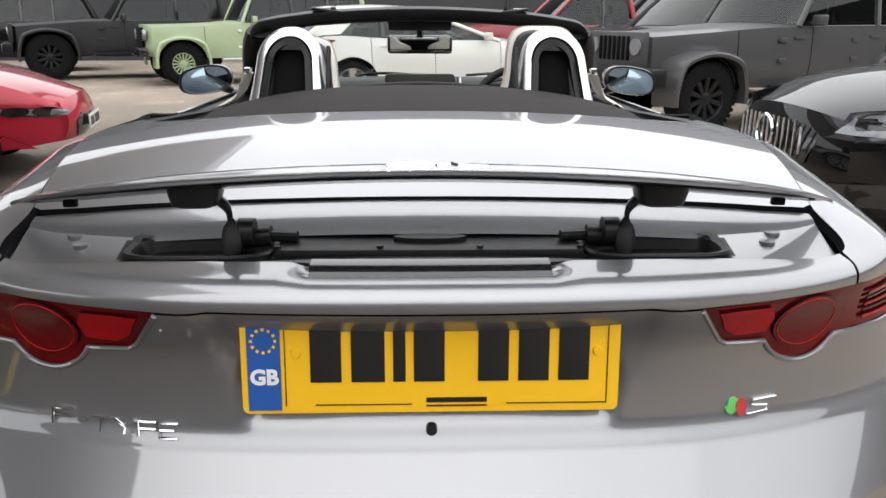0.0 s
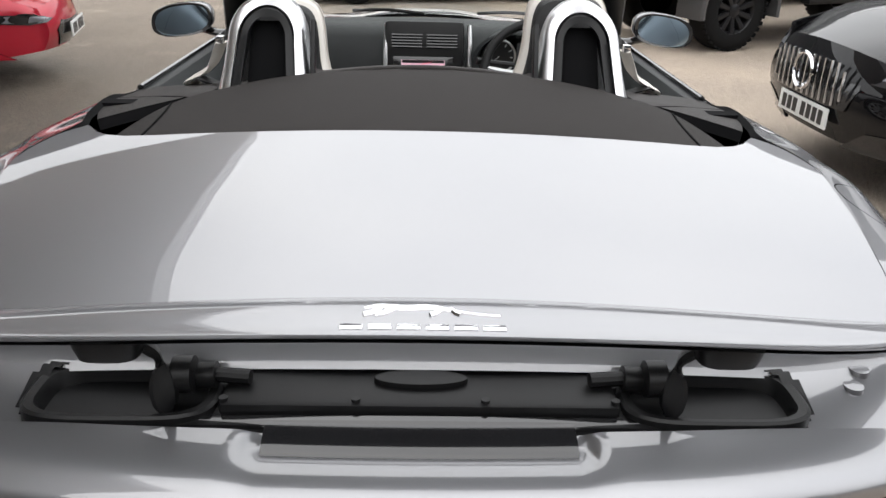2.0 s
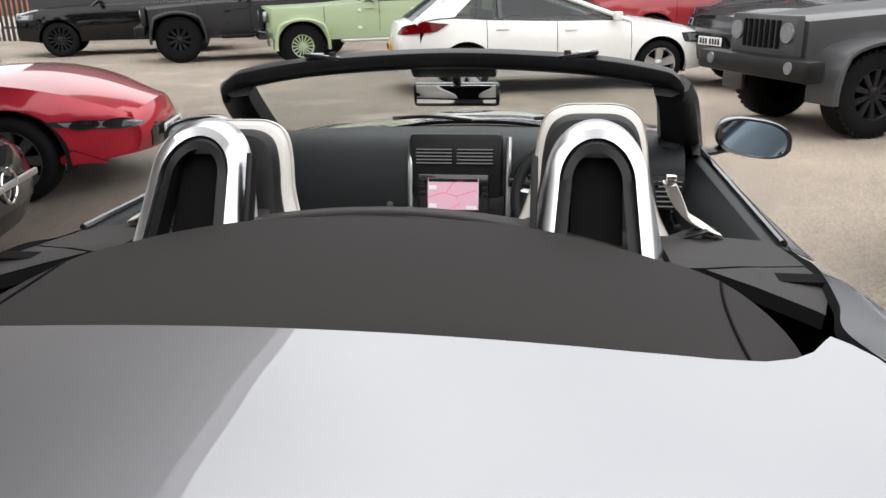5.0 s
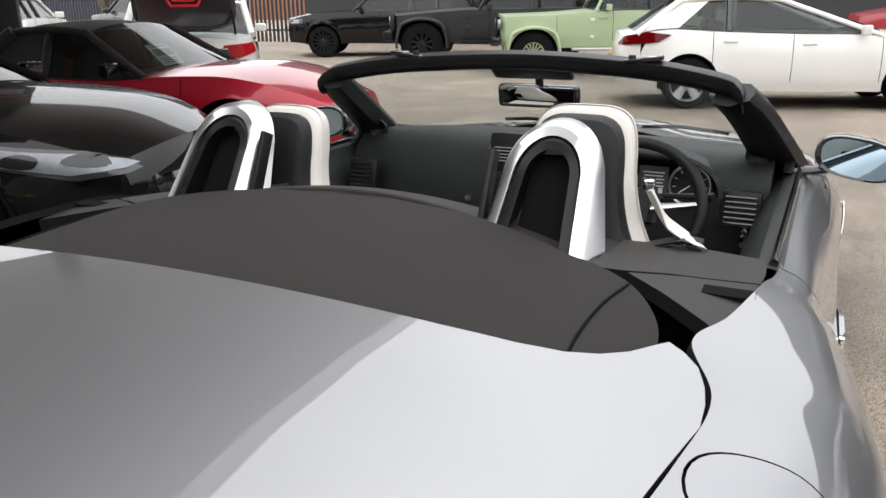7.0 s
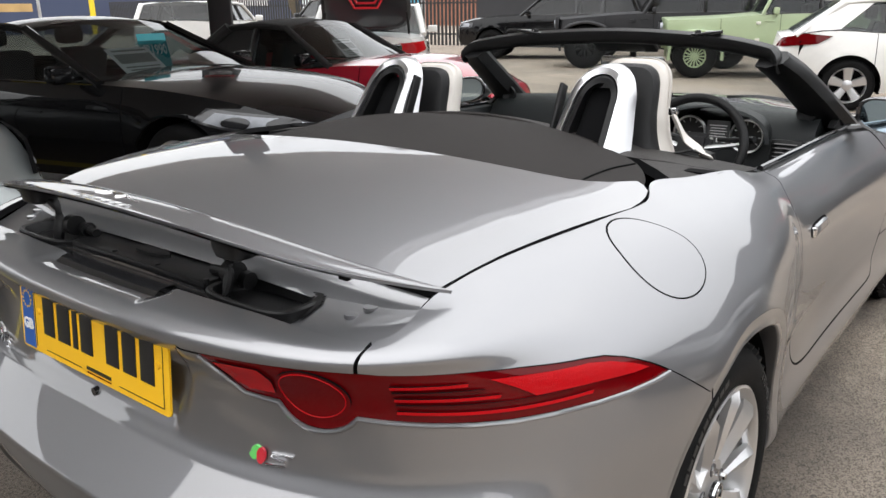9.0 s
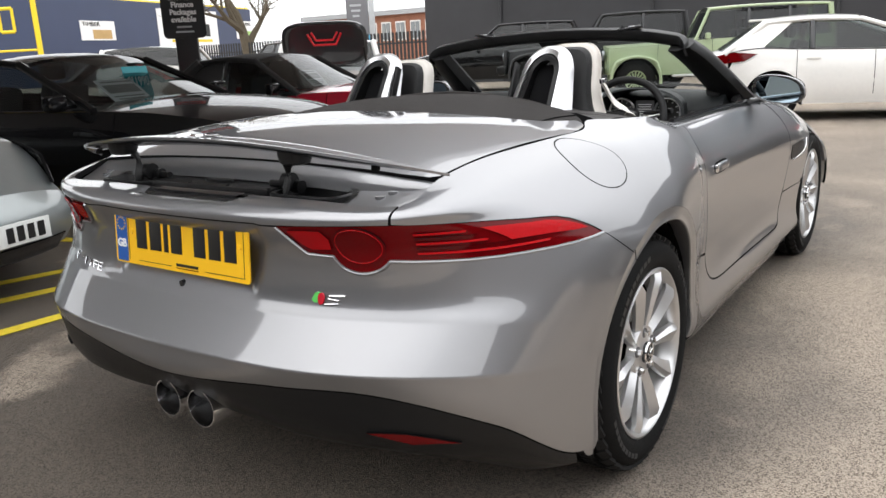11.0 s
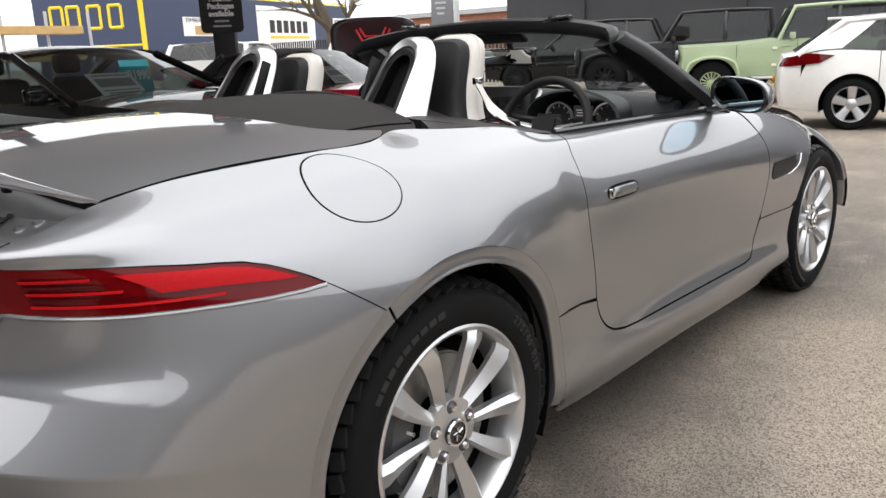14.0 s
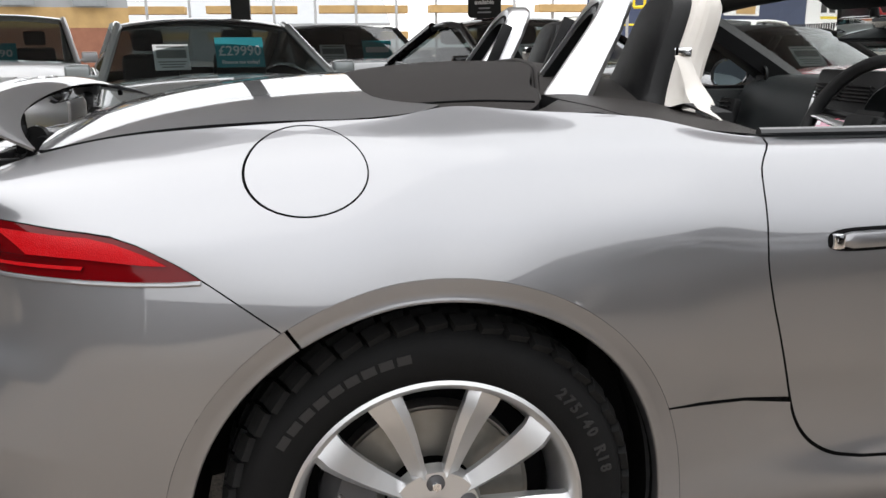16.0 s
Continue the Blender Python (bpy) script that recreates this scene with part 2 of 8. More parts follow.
def ground_material():
    m = bpy.data.materials.new("asphalt")
    m.use_nodes = True
    nt = m.node_tree
    b = nt.nodes["Principled BSDF"]
    tc = nt.nodes.new("ShaderNodeTexCoord")

    def tex(kind, scale, detail=4.0):
        n = nt.nodes.new(kind)
        n.inputs["Scale"].default_value = scale
        if "Detail" in n.inputs:
            n.inputs["Detail"].default_value = detail
        nt.links.new(tc.outputs["Object"], n.inputs["Vector"])
        return n

    def ramp(src, stops):
        r = nt.nodes.new("ShaderNodeValToRGB")
        e = r.color_ramp.elements
        while len(e) < len(stops):
            e.new(0.5)
        for k, (p, c) in enumerate(stops):
            e[k].position, e[k].color = p, (*c, 1)
        nt.links.new(src, r.inputs["Fac"])
        return r.outputs["Color"]

    def mix(a, bb, fac, kind="MIX"):
        n = nt.nodes.new("ShaderNodeMix")
        n.data_type, n.blend_type = "RGBA", kind
        for sock, val in ((n.inputs[6], a), (n.inputs[7], bb), (n.inputs["Factor"], fac)):
            if isinstance(val, (int, float)):
                sock.default_value = val if sock.type == "VALUE" else (val, val, val, 1)
            else:
                nt.links.new(val, sock)
        return n.outputs[2]

    stones = tex("ShaderNodeTexVoronoi", 240.0)
    chips = tex("ShaderNodeTexVoronoi", 90.0)
    grit = tex("ShaderNodeTexNoise", 420.0, 2.0)
    patch = tex("ShaderNodeTexNoise", 0.55, 6.0)
    damp = tex("ShaderNodeTexNoise", 0.9, 7.0)
    base = ramp(stones.outputs["Color"], [(0.0, (0.054, 0.044, 0.035)), (0.22, (0.099, 0.080, 0.063)), (0.78, (0.150, 0.122, 0.096)), (0.97, (0.48, 0.41, 0.34))])
    small = ramp(chips.outputs["Color"], [(0.05, (0.78, 0.78, 0.78)), (0.5, (1.0, 1.0, 1.0)), (0.9, (1.22, 1.2, 1.18))])
    fine = ramp(grit.outputs["Fac"], [(0.35, (0.70, 0.70, 0.70)), (0.65, (1.2, 1.2, 1.2))])
    big = ramp(patch.outputs["Fac"], [(0.3, (0.72, 0.72, 0.73)), (0.7, (1.1, 1.08, 1.05))])
    wet = ramp(damp.outputs["Fac"], [(0.36, (0.0, 0.0, 0.0)), (0.42, (1.0, 1.0, 1.0))])
    # damp dark tarmac lies in the parking row; the aisle has dried
    sep, lim = nt.nodes.new("ShaderNodeSeparateXYZ"), nt.nodes.new("ShaderNodeMapRange")
    nt.links.new(tc.outputs["Object"], sep.inputs[0])
    # the damp edge wanders by half a metre
    wander = nt.nodes.new("ShaderNodeMath")
    wander.operation = "MULTIPLY_ADD"
    wander.inputs[1].default_value = 2.4
    shifted = nt.nodes.new("ShaderNodeMath")
    shifted.operation = "SUBTRACT"
    nt.links.new(patch.outputs["Fac"], wander.inputs[0])
    nt.links.new(sep.outputs["X"], wander.inputs[2])
    nt.links.new(wander.outputs[0], shifted.inputs[0])
    shifted.inputs[1].default_value = 1.2
    nt.links.new(shifted.outputs[0], lim.inputs[0])
    lim.inputs[1].default_value, lim.inputs[2].default_value, lim.inputs[3].default_value, lim.inputs[4].default_value = 0.75, 1.25, 1.0, 0.0
    near = nt.nodes.new("ShaderNodeMapRange")
    nt.links.new(sep.outputs["Y"], near.inputs[0])
    near.inputs[1].default_value, near.inputs[2].default_value, near.inputs[3].default_value, near.inputs[4].default_value = 1.5, 8.0, 0.95, 0.30
    both = nt.nodes.new("ShaderNodeMath")
    both.operation = "MULTIPLY"
    nt.links.new(lim.outputs[0], both.inputs[0])
    nt.links.new(near.outputs[0], both.inputs[1])
    wetness = mix(0.0, wet, both.outputs[0])
    col = mix(mix(mix(base, small, 1.0, "MULTIPLY"), fine, 1.0, "MULTIPLY"), big, 1.0, "MULTIPLY")
    dark = nt.nodes.new("ShaderNodeVectorMath")
    dark.operation = "SCALE"
    dark.inputs["Scale"].default_value = 0.33
    nt.links.new(col, dark.inputs[0])
    bw = nt.nodes.new("ShaderNodeRGBToBW")
    nt.links.new(wetness, bw.inputs[0])
    nt.links.new(mix(col, dark.outputs[0], bw.outputs[0]), b.inputs["Base Color"])
    rr = nt.nodes.new("ShaderNodeMapRange")
    rr.inputs[3].default_value, rr.inputs[4].default_value = 0.85, 0.5
    nt.links.new(bw.outputs[0], rr.inputs[0])
    nt.links.new(rr.outputs[0], b.inputs["Roughness"])
    bp = nt.nodes.new("ShaderNodeBump")
    bp.inputs["Strength"].default_value, bp.inputs["Distance"].default_value = 0.9, 0.005
    nt.links.new(stones.outputs["Distance"], bp.inputs["Height"])
    nt.links.new(bp.outputs["Normal"], b.inputs["Normal"])
    return m


ASPHALT = ground_material()

# ---- ground ----
bm = bmesh.new()
GX = [-400, -120, -40, -20, -10, -6, -3, -1.5, 0, 1.5, 3, 6, 10, 20, 40, 120, 400]
gv = [[bm.verts.new((x, y, 0)) for x in GX] for y in GX]
for ra, rb in zip(gv, gv[1:]):
    for k in range(len(GX) - 1):
        bm.faces.new((ra[k], ra[k + 1], rb[k + 1], rb[k]))
tagged(part("ground", bm, ASPHALT, smooth=False), "worn grey-brown tarmac of the car yard with damp patches", "ground", kind="structure")

# ---- the open sports car: body surface ----
# Rows run from the lid seam down to the sill, each from the tail's middle round the corner to the nose.
ROW_SEAM = [(0, -0.785, 0.889), (0.37, -0.773, 0.888), (0.622, -0.738, 0.884), (0.642, -0.6, 0.924), (0.672, -0.45, 0.952), (0.722, -0.2, 0.97), (0.737, -0.05, 0.975), (0.694, 0.075, 0.988), (0.724, 0.2, 0.98), (0.752, 0.4, 0.966), (0.768, 0.64, 0.926), (0.768, 1.2, 0.916), (0.745, 1.85, 0.905), (0.712, 2.25, 0.868), (0.674, 2.65, 0.8), (0.606, 3.1, 0.7), (0.42, 3.42, 0.62)]
ROW_CREASE = [(0, -0.872, 0.881), (0.37, -0.85, 0.879), (0.622, -0.777, 0.873), (0.735, -0.665, 0.886), (0.780, -0.48, 0.901), (0.818, -0.2, 0.922), (0.844, -0.05, 0.928), (0.846, 0.08, 0.928), (0.848, 0.2, 0.926), (0.842, 0.4, 0.915), (0.82, 0.64, 0.902), (0.8, 1.2, 0.896), (0.8, 1.85, 0.88), (0.782, 2.25, 0.845), (0.754, 2.65, 0.775), (0.726, 3.1, 0.66), (0.46, 3.46, 0.57)]
ROW_LAMP = [(0, -0.89, 0.842), (0.37, -0.868, 0.844), (0.622, -0.786, 0.848), (0.765, -0.655, 0.843), (0.862, -0.46, 0.832), (0.899, -0.2, 0.842), (0.92, -0.05, 0.842), (0.926, 0.08, 0.84), (0.926, 0.2, 0.836), (0.908, 0.4, 0.828), (0.872, 0.64, 0.822), (0.862, 1.2, 0.812), (0.864, 1.85, 0.8), (0.85, 2.25, 0.775), (0.826, 2.65, 0.71), (0.786, 3.1, 0.59), (0.48, 3.48, 0.52)]
ROW_WAIST = [(0, -0.846, 0.775), (0.37, -0.832, 0.775), (0.622, -0.763, 0.778), (0.785, -0.645, 0.79), (0.89, -0.45, 0.78), (0.95, -0.2, 0.752), (0.962, -0.05, 0.75), (0.966, 0.08, 0.748), (0.955, 0.2, 0.742), (0.926, 0.4, 0.742), (0.893, 0.64, 0.746), (0.884, 1.2, 0.738), (0.89, 1.85, 0.722), (0.887, 2.25, 0.7), (0.869, 2.65, 0.645), (0.831, 3.1, 0.53), (0.49, 3.5, 0.46)]
ROW_MID = [(0, -0.852, 0.675), (0.37, -0.838, 0.677), (0.622, -0.771, 0.68), (0.803, -0.652, 0.682), (0.915, -0.45, 0.676), (0.966, -0.2, 0.664), (0.974, -0.05, 0.655), (0.975, 0.08, 0.645), (0.962, 0.2, 0.636), (0.931, 0.4, 0.63), (0.892, 0.64, 0.634), (0.876, 1.2, 0.628), (0.886, 1.85, 0.618), (0.897, 2.25, 0.6), (0.884, 2.65, 0.555), (0.851, 3.1, 0.45), (0.5, 3.52, 0.4)]
ROW_SHELF = [(0, -0.871, 0.632), (0.37, -0.857, 0.633), (0.622, -0.789, 0.634), (0.818, -0.668, 0.625), (0.925, -0.45, 0.588), (0.966, -0.2, 0.565), (0.972, -0.05, 0.555), (0.972, 0.08, 0.548), (0.958, 0.2, 0.546), (0.926, 0.4, 0.546), (0.886, 0.64, 0.54), (0.866, 1.2, 0.536), (0.876, 1.85, 0.53), (0.892, 2.25, 0.51), (0.884, 2.65, 0.47), (0.856, 3.1, 0.38), (0.5, 3.53, 0.34)]
ROW_BUMPER = [(0, -0.957, 0.532), (0.37, -0.938, 0.531), (0.622, -0.868, 0.53), (0.832, -0.702, 0.515), (0.93, -0.45, 0.482), (0.962, -0.2, 0.455), (0.964, -0.05, 0.45), (0.964, 0.08, 0.45), (0.951, 0.2, 0.455), (0.921, 0.4, 0.462), (0.877, 0.64, 0.462), (0.858, 1.2, 0.455), (0.866, 1.85, 0.448), (0.882, 2.25, 0.43), (0.874, 2.65, 0.39), (0.851, 3.1, 0.32), (0.49, 3.52, 0.28)]
ROW_LOWER = [(0, -0.948, 0.455), (0.37, -0.926, 0.484), (0.622, -0.856, 0.486), (0.83, -0.7, 0.4), (0.926, -0.46, 0.25), (0.955, -0.2, 0.34), (0.957, -0.05, 0.34), (0.957, 0.08, 0.34), (0.947, 0.2, 0.34), (0.922, 0.4, 0.372), (0.88, 0.64, 0.375), (0.856, 1.2, 0.372), (0.864, 1.85, 0.37), (0.877, 2.25, 0.34), (0.864, 2.65, 0.31), (0.841, 3.1, 0.26), (0.48, 3.5, 0.23)]
ROW_SILL = [(0, -0.86, 0.345), (0.37, -0.87, 0.345), (0.622, -0.815, 0.345), (0.795, -0.675, 0.3), (0.9, -0.45, 0.205), (0.94, -0.2, 0.25), (0.94, -0.05, 0.25), (0.94, 0.08, 0.25), (0.938, 0.2, 0.25), (0.925, 0.4, 0.275), (0.895, 0.64, 0.272), (0.884, 1.2, 0.272), (0.886, 1.85, 0.272), (0.882, 2.25, 0.25), (0.844, 2.65, 0.23), (0.816, 3.1, 0.2), (0.46, 3.47, 0.18)]
ROW_UNDER = [(0, -0.74, 0.27), (0.37, -0.74, 0.27), (0.6, -0.7, 0.27), (0.73, -0.61, 0.235), (0.82, -0.45, 0.17), (0.85, -0.2, 0.18), (0.85, -0.05, 0.18), (0.85, 0.08, 0.18), (0.85, 0.2, 0.18), (0.86, 0.4, 0.19), (0.87, 0.64, 0.19), (0.86, 1.2, 0.19), (0.86, 1.85, 0.19), (0.822, 2.25, 0.18), (0.764, 2.65, 0.17), (0.746, 3.1, 0.16), (0.42, 3.4, 0.15)]
NET = np.array([ROW_SEAM, ROW_CREASE, ROW_LAMP, ROW_WAIST, ROW_MID, ROW_SHELF, ROW_BUMPER, ROW_LOWER, ROW_SILL, ROW_UNDER], float)
_left = NET[:, 1:2] * [-1, 1, 1]
NETX = np.concatenate([_left, NET, 2 * NET[:, -1:] - NET[:, -2:-1]], 1)
NETX = np.concatenate([2 * NETX[:1] - NETX[1:2], NETX, 2 * NETX[-1:] - NETX[-2:-1]], 0)
LAST_U, LAST_V = NET.shape[1] - 1, NET.shape[0] - 1
REAR_HUB, FRONT_HUB, ARCH, LIP = (0.0, 0.335), (2.622, 0.335), 0.388, 0.427


def _weights(f):
    return np.stack([-0.5 * f + f * f - 0.5 * f**3, 1 - 2.5 * f * f + 1.5 * f**3, 0.5 * f + 2 * f * f - 1.5 * f**3, -0.5 * f * f + 0.5 * f**3], -1)


def _crease(j, w):
    """How sharp row j is at station w: the bumper's two edges fade out towards the wheel."""
    fade = np.clip((4.6 - w) / 1.6, 0, 1)
    return np.where(j == 6, 0.95 * fade, np.where(j == 5, 0.7 * fade, 0.0))


def flank(u, v):
    """The body's side and tail: u in stations from the tail's middle (minus: the other side), v in rows from the lid seam down."""
    u, v = np.broadcast_arrays(np.asarray(u, float), np.asarray(v, float))
    side, w = np.where(u < 0, -1.0, 1.0), np.clip(np.abs(u), 0, LAST_U)
    i, j = np.minimum(w.astype(int), LAST_U - 1), np.clip(v, 0, LAST_V - 1e-9).astype(int)
    wu, f = _weights(w - i), (v - j)[..., None]
    q = [sum(wu[..., b, None] * NETX[j + a, i + b] for b in range(4)) for a in range(4)]
    # rows that form a crease take one-sided slopes there
    edge0, edge1 = _crease(j, w)[..., None], _crease(j + 1, w)[..., None]
    run = q[2] - q[1]
    m0, m1 = 0.5 * (q[2] - q[0]) * (1 - edge0) + run * edge0, 0.5 * (q[3] - q[1]) * (1 - edge1) + run * edge1
    out = (2 * f**3 - 3 * f**2 + 1) * q[1] + (f**3 - 2 * f**2 + f) * m0 + (3 * f**2 - 2 * f**3) * q[2] + (f**3 - f**2) * m1
    # the shallow recess that holds the number plate
    x_edge = 0.257 + 0.058 * np.clip((out[..., 2] - 0.69) / 0.15, 0, 1.2)
    dent = 1 / (1 + np.exp((np.abs(out[..., 0]) - x_edge) / 0.006)) / (1 + np.exp((0.672 - out[..., 2]) / 0.006))
    out[..., 1] += 0.014 * dent * ((v > 1.9) & (v < 5)) * (w < 2)
    # the hollow in the lip under the high brake lamp
    hollow = 1 / (1 + np.exp((np.abs(out[..., 0]) - 0.187) / 0.004))
    out[..., 1] += hollow * 0.022 * np.exp(-(((v - 0.45) / 0.42) ** 2)) * (w < 1.5)
    out[..., 2] -= hollow * 0.016 * np.exp(-(((v - 0.25) / 0.42) ** 2)) * (w < 1.5)
    out[..., 0] *= side
    return out


_deck_y = [-1.0, -0.80, -0.66, -0.58, -0.50, -0.35, -0.20, 0.0, 0.20, 0.40]
_deck_z = [0.75, 0.875, 0.945, 0.966, 0.984, 1.006, 1.018, 1.025, 1.028, 1.026]


def _smooth_interp(x, xs, ys):
    xs, ys = np.array(xs), np.array(ys)
    s = np.gradient(ys, xs)
    k = np.clip(np.searchsorted(xs, x) - 1, 0, len(xs) - 2)
    h = xs[k + 1] - xs[k]
    t = np.clip((x - xs[k]) / h, 0, 1)
    return (2 * t**3 - 3 * t**2 + 1) * ys[k] + (t**3 - 2 * t**2 + t) * h * s[k] + (3 * t**2 - 2 * t**3) * ys[k + 1] + (t**3 - t**2) * h * s[k + 1]


def deck(x, y):
    """The boot lid: a crowned sheet over the plan."""
    x, y = np.broadcast_arrays(np.asarray(x, float), np.asarray(y, float))
    return np.stack([x, y, _smooth_interp(y, _deck_y, _deck_z) - 0.062 * x**2 - 0.048 * x**4], -1)


_hood_y = [1.6, 1.85, 2.2, 2.6, 3.0, 3.3, 3.5]
_hood_z = [0.955, 0.948, 0.925, 0.875, 0.79, 0.69, 0.60]


def hood(x, y):
    x, y = np.broadcast_arrays(np.asarray(x, float), np.asarray(y, float))
    bulge = 0.022 * np.exp(-((x / 0.26) ** 4))
    return np.stack([x, y, _smooth_interp(y, _hood_y, _hood_z) - 0.06 * x**2 - 0.03 * x**4 + bulge], -1)


def find(target, axes, u0, v0, rounds=25):
    """The (u, v) of the flank at which two of the coordinates take the wanted values."""
    p, ax = np.array([u0, v0], float), list(axes)
    for _ in range(rounds):
        here = flank(*p)[ax]
        jac = np.stack([(flank(p[0] + 1e-4, p[1])[ax] - here) / 1e-4, (flank(p[0], p[1] + 1e-4)[ax] - here) / 1e-4], 1)
        step = np.linalg.lstsq(jac, np.array(target) - here, rcond=None)[0]
        if np.abs(step).max() < 2e-5:
            break
        p = p + np.clip(step, -0.4, 0.4)
        p = np.clip(p, [0, 0], [LAST_U, LAST_V])
    return tuple(p)


_gu, _gv = np.meshgrid(np.linspace(0, LAST_U, 220), np.linspace(0, LAST_V, 110), indexing="ij")
_grid = flank(_gu, _gv)


def side_uv(y, z):
    """Where on the side a point seen straight from the side lies."""
    d = np.hypot(_grid[..., 1] - y, _grid[..., 2] - z) + 10 * (_gu < 3)
    k = np.unravel_index(d.argmin(), d.shape)
    return find((y, z), (1, 2), _gu[k], _gv[k])


def tail_uv(x, z):
    """Where on the tail a point seen straight from behind lies."""
    d = np.hypot(_grid[..., 0] - x, _grid[..., 2] - z) + 10 * (_gu > 3.4) + 10 * (_gv < 0.9)
    k = np.unravel_index(d.argmin(), d.shape)
    return find((x, z), (0, 2), _gu[k], _gv[k])


def fill(loop, step):
    """Resamples a loop of 2D points so that no edge is longer than step."""
    out = []
    for a, b in zip(loop, loop[1:] + loop[:1]):
        a, b = np.array(a, float), np.array(b, float)
        n = max(1, int(np.ceil(np.abs((b - a) / step).max())))
        out += [tuple(a + (b - a) * k / n) for k in range(n)]
    return out


def inside(points, loops):
    """Even-odd test of 2D points against loops."""
    hit = np.zeros(len(points), bool)
    for loop in loops:
        q = np.array(loop)
        for (x1, y1), (x2, y2) in zip(q, np.roll(q, -1, 0)):
            cross = (y1 > points[:, 1]) != (y2 > points[:, 1])
            at = x1 + (points[:, 1] - y1) / (y2 - y1 + 1e-15) * (x2 - x1)
            hit ^= cross & (points[:, 0] < at)
    return hit


def panel(name, surf, loops, step, material, parent=None, label="", lift=0.0, skirt=0.012, flip=False):
    """A trimmed piece of a smooth surface with true normals, its edges turned in by skirt metres."""
    step = np.array(step, float)
    loops = [fill([tuple(p) for p in loop], step) for loop in loops]
    unit = [np.array(loop) / step for loop in loops]
    edge_pts = np.concatenate(unit)
    lo, hi = edge_pts.min(0), edge_pts.max(0)
    gx, gy = np.meshgrid(np.arange(np.floor(lo[0]), hi[0] + 1), np.arange(np.floor(lo[1]), hi[1] + 1), indexing="ij")
    grid = np.stack([gx.ravel(), gy.ravel()], 1)
    grid = grid[inside(grid, unit)]
    keep = [np.hypot(*(edge_pts - g).T).min() > 0.45 for g in grid]
    pts = np.concatenate([edge_pts, grid[keep]]) if len(grid) else edge_pts
    edges, base = [], 0
    for q in unit:
        edges += [(base + k, base + (k + 1) % len(q)) for k in range(len(q))]
        base += len(q)
    from mathutils import geometry
    vv, _, ff, *_ = geometry.delaunay_2d_cdt([V(p) for p in pts], edges, [], 0, 1e-5)
    vv = np.array([tuple(p) for p in vv])
    ff = np.array([tuple(f) for f in ff if len(f) == 3])
    ff = ff[inside(vv[ff].mean(1), unit)]
    uv = vv * step
    e = 1e-3
    co = surf(uv[:, 0], uv[:, 1])
    du = surf(uv[:, 0] + e * step[0], uv[:, 1]) - surf(uv[:, 0] - e * step[0], uv[:, 1])
    dv = surf(uv[:, 0], uv[:, 1] + e * step[1]) - surf(uv[:, 0], uv[:, 1] - e * step[1])
    nr = np.cross(du, dv)
    nr /= np.linalg.norm(nr, axis=1, keepdims=True) + 1e-12
    if flip:
        nr = -nr
    a, b, c = co[ff[:, 0]], co[ff[:, 1]], co[ff[:, 2]]
    turned = (np.cross(b - a, c - a) * nr[ff[:, 0]]).sum(1) < 0
    ff[turned] = ff[turned][:, ::-1]
    co = co + lift * nr
    verts, faces, normals = co.tolist(), ff.tolist(), nr.tolist()
    count = {}
    for f in faces:
        for k in range(3):
            s, t = f[k], f[(k + 1) % 3]
            count[(s, t)] = 1
    rim = [(s, t) for s, t in count if (t, s) not in count]
    below = {}
    for s, t in rim:
        for k in (s, t):
            if k not in below:
                below[k] = len(verts)
                verts.append((co[k] - skirt * nr[k]).tolist())
                normals.append(normals[k])
        faces.append((t, s, below[s], below[t]))
    ob = mesh_object(name, verts, faces, material, parent, label, normals=normals)
    ob.data.materials.append(DARK_GAP)
    turn = np.zeros(len(ob.data.polygons), np.int32)
    turn[len(ff):] = 1
    ob.data.polygons.foreach_set("material_index", turn)
    return ob


def mirror_u(loop):
    return [(-u, v) for u, v in loop]

# ---- the sports car: outside ----
car = thing("sports_car", "grey metallic open two-seat sports car with raised rear spoiler", "car")


def arc_side(hub, r, a0, a1, n):
    return [side_uv(hub[0] + r * math.cos(a), hub[1] + r * math.sin(a)) for a in np.radians(np.linspace(a0, a1, n))]


STEP = (0.07, 0.12)
INNER, TIP = tail_uv(0.371, 0.842), side_uv(-0.338, 0.768)
lamp_top = [INNER, *[(u, 2.0) for u in np.linspace(1.25, 3.35, 12)], side_uv(-0.50, 0.830), side_uv(-0.465, 0.826), side_uv(-0.43, 0.816), side_uv(-0.39, 0.798), TIP]


def row_at(u, z):
    """The row at which station u has height z, between the lamp's top edge and the waist."""
    lo, hi = 1.9, 4.0
    for _ in range(30):
        mid = (lo + hi) / 2
        lo, hi = (mid, hi) if flank(u, mid)[2] > z else (lo, mid)
    return (u, lo)


lamp_low = [side_uv(-0.38, 0.766), side_uv(-0.44, 0.7655), side_uv(-0.50, 0.766), *[row_at(u, 0.767) for u in (3.4, 3.1, 2.8, 2.5, 2.2)]]
lamp_low += [tail_uv(0.553 + 0.070 * math.cos(a), 0.797 + 0.058 * math.sin(a)) for a in np.radians(np.linspace(-30, -158, 16))]
lamp_low += [tail_uv(0.46, 0.776), tail_uv(0.425, 0.778), tail_uv(0.412, 0.786)]
lamp_loop = lamp_top + lamp_low
ARCH_SEAM = math.degrees(math.atan2(0.697 - REAR_HUB[1], -0.234 - REAR_HUB[0]))

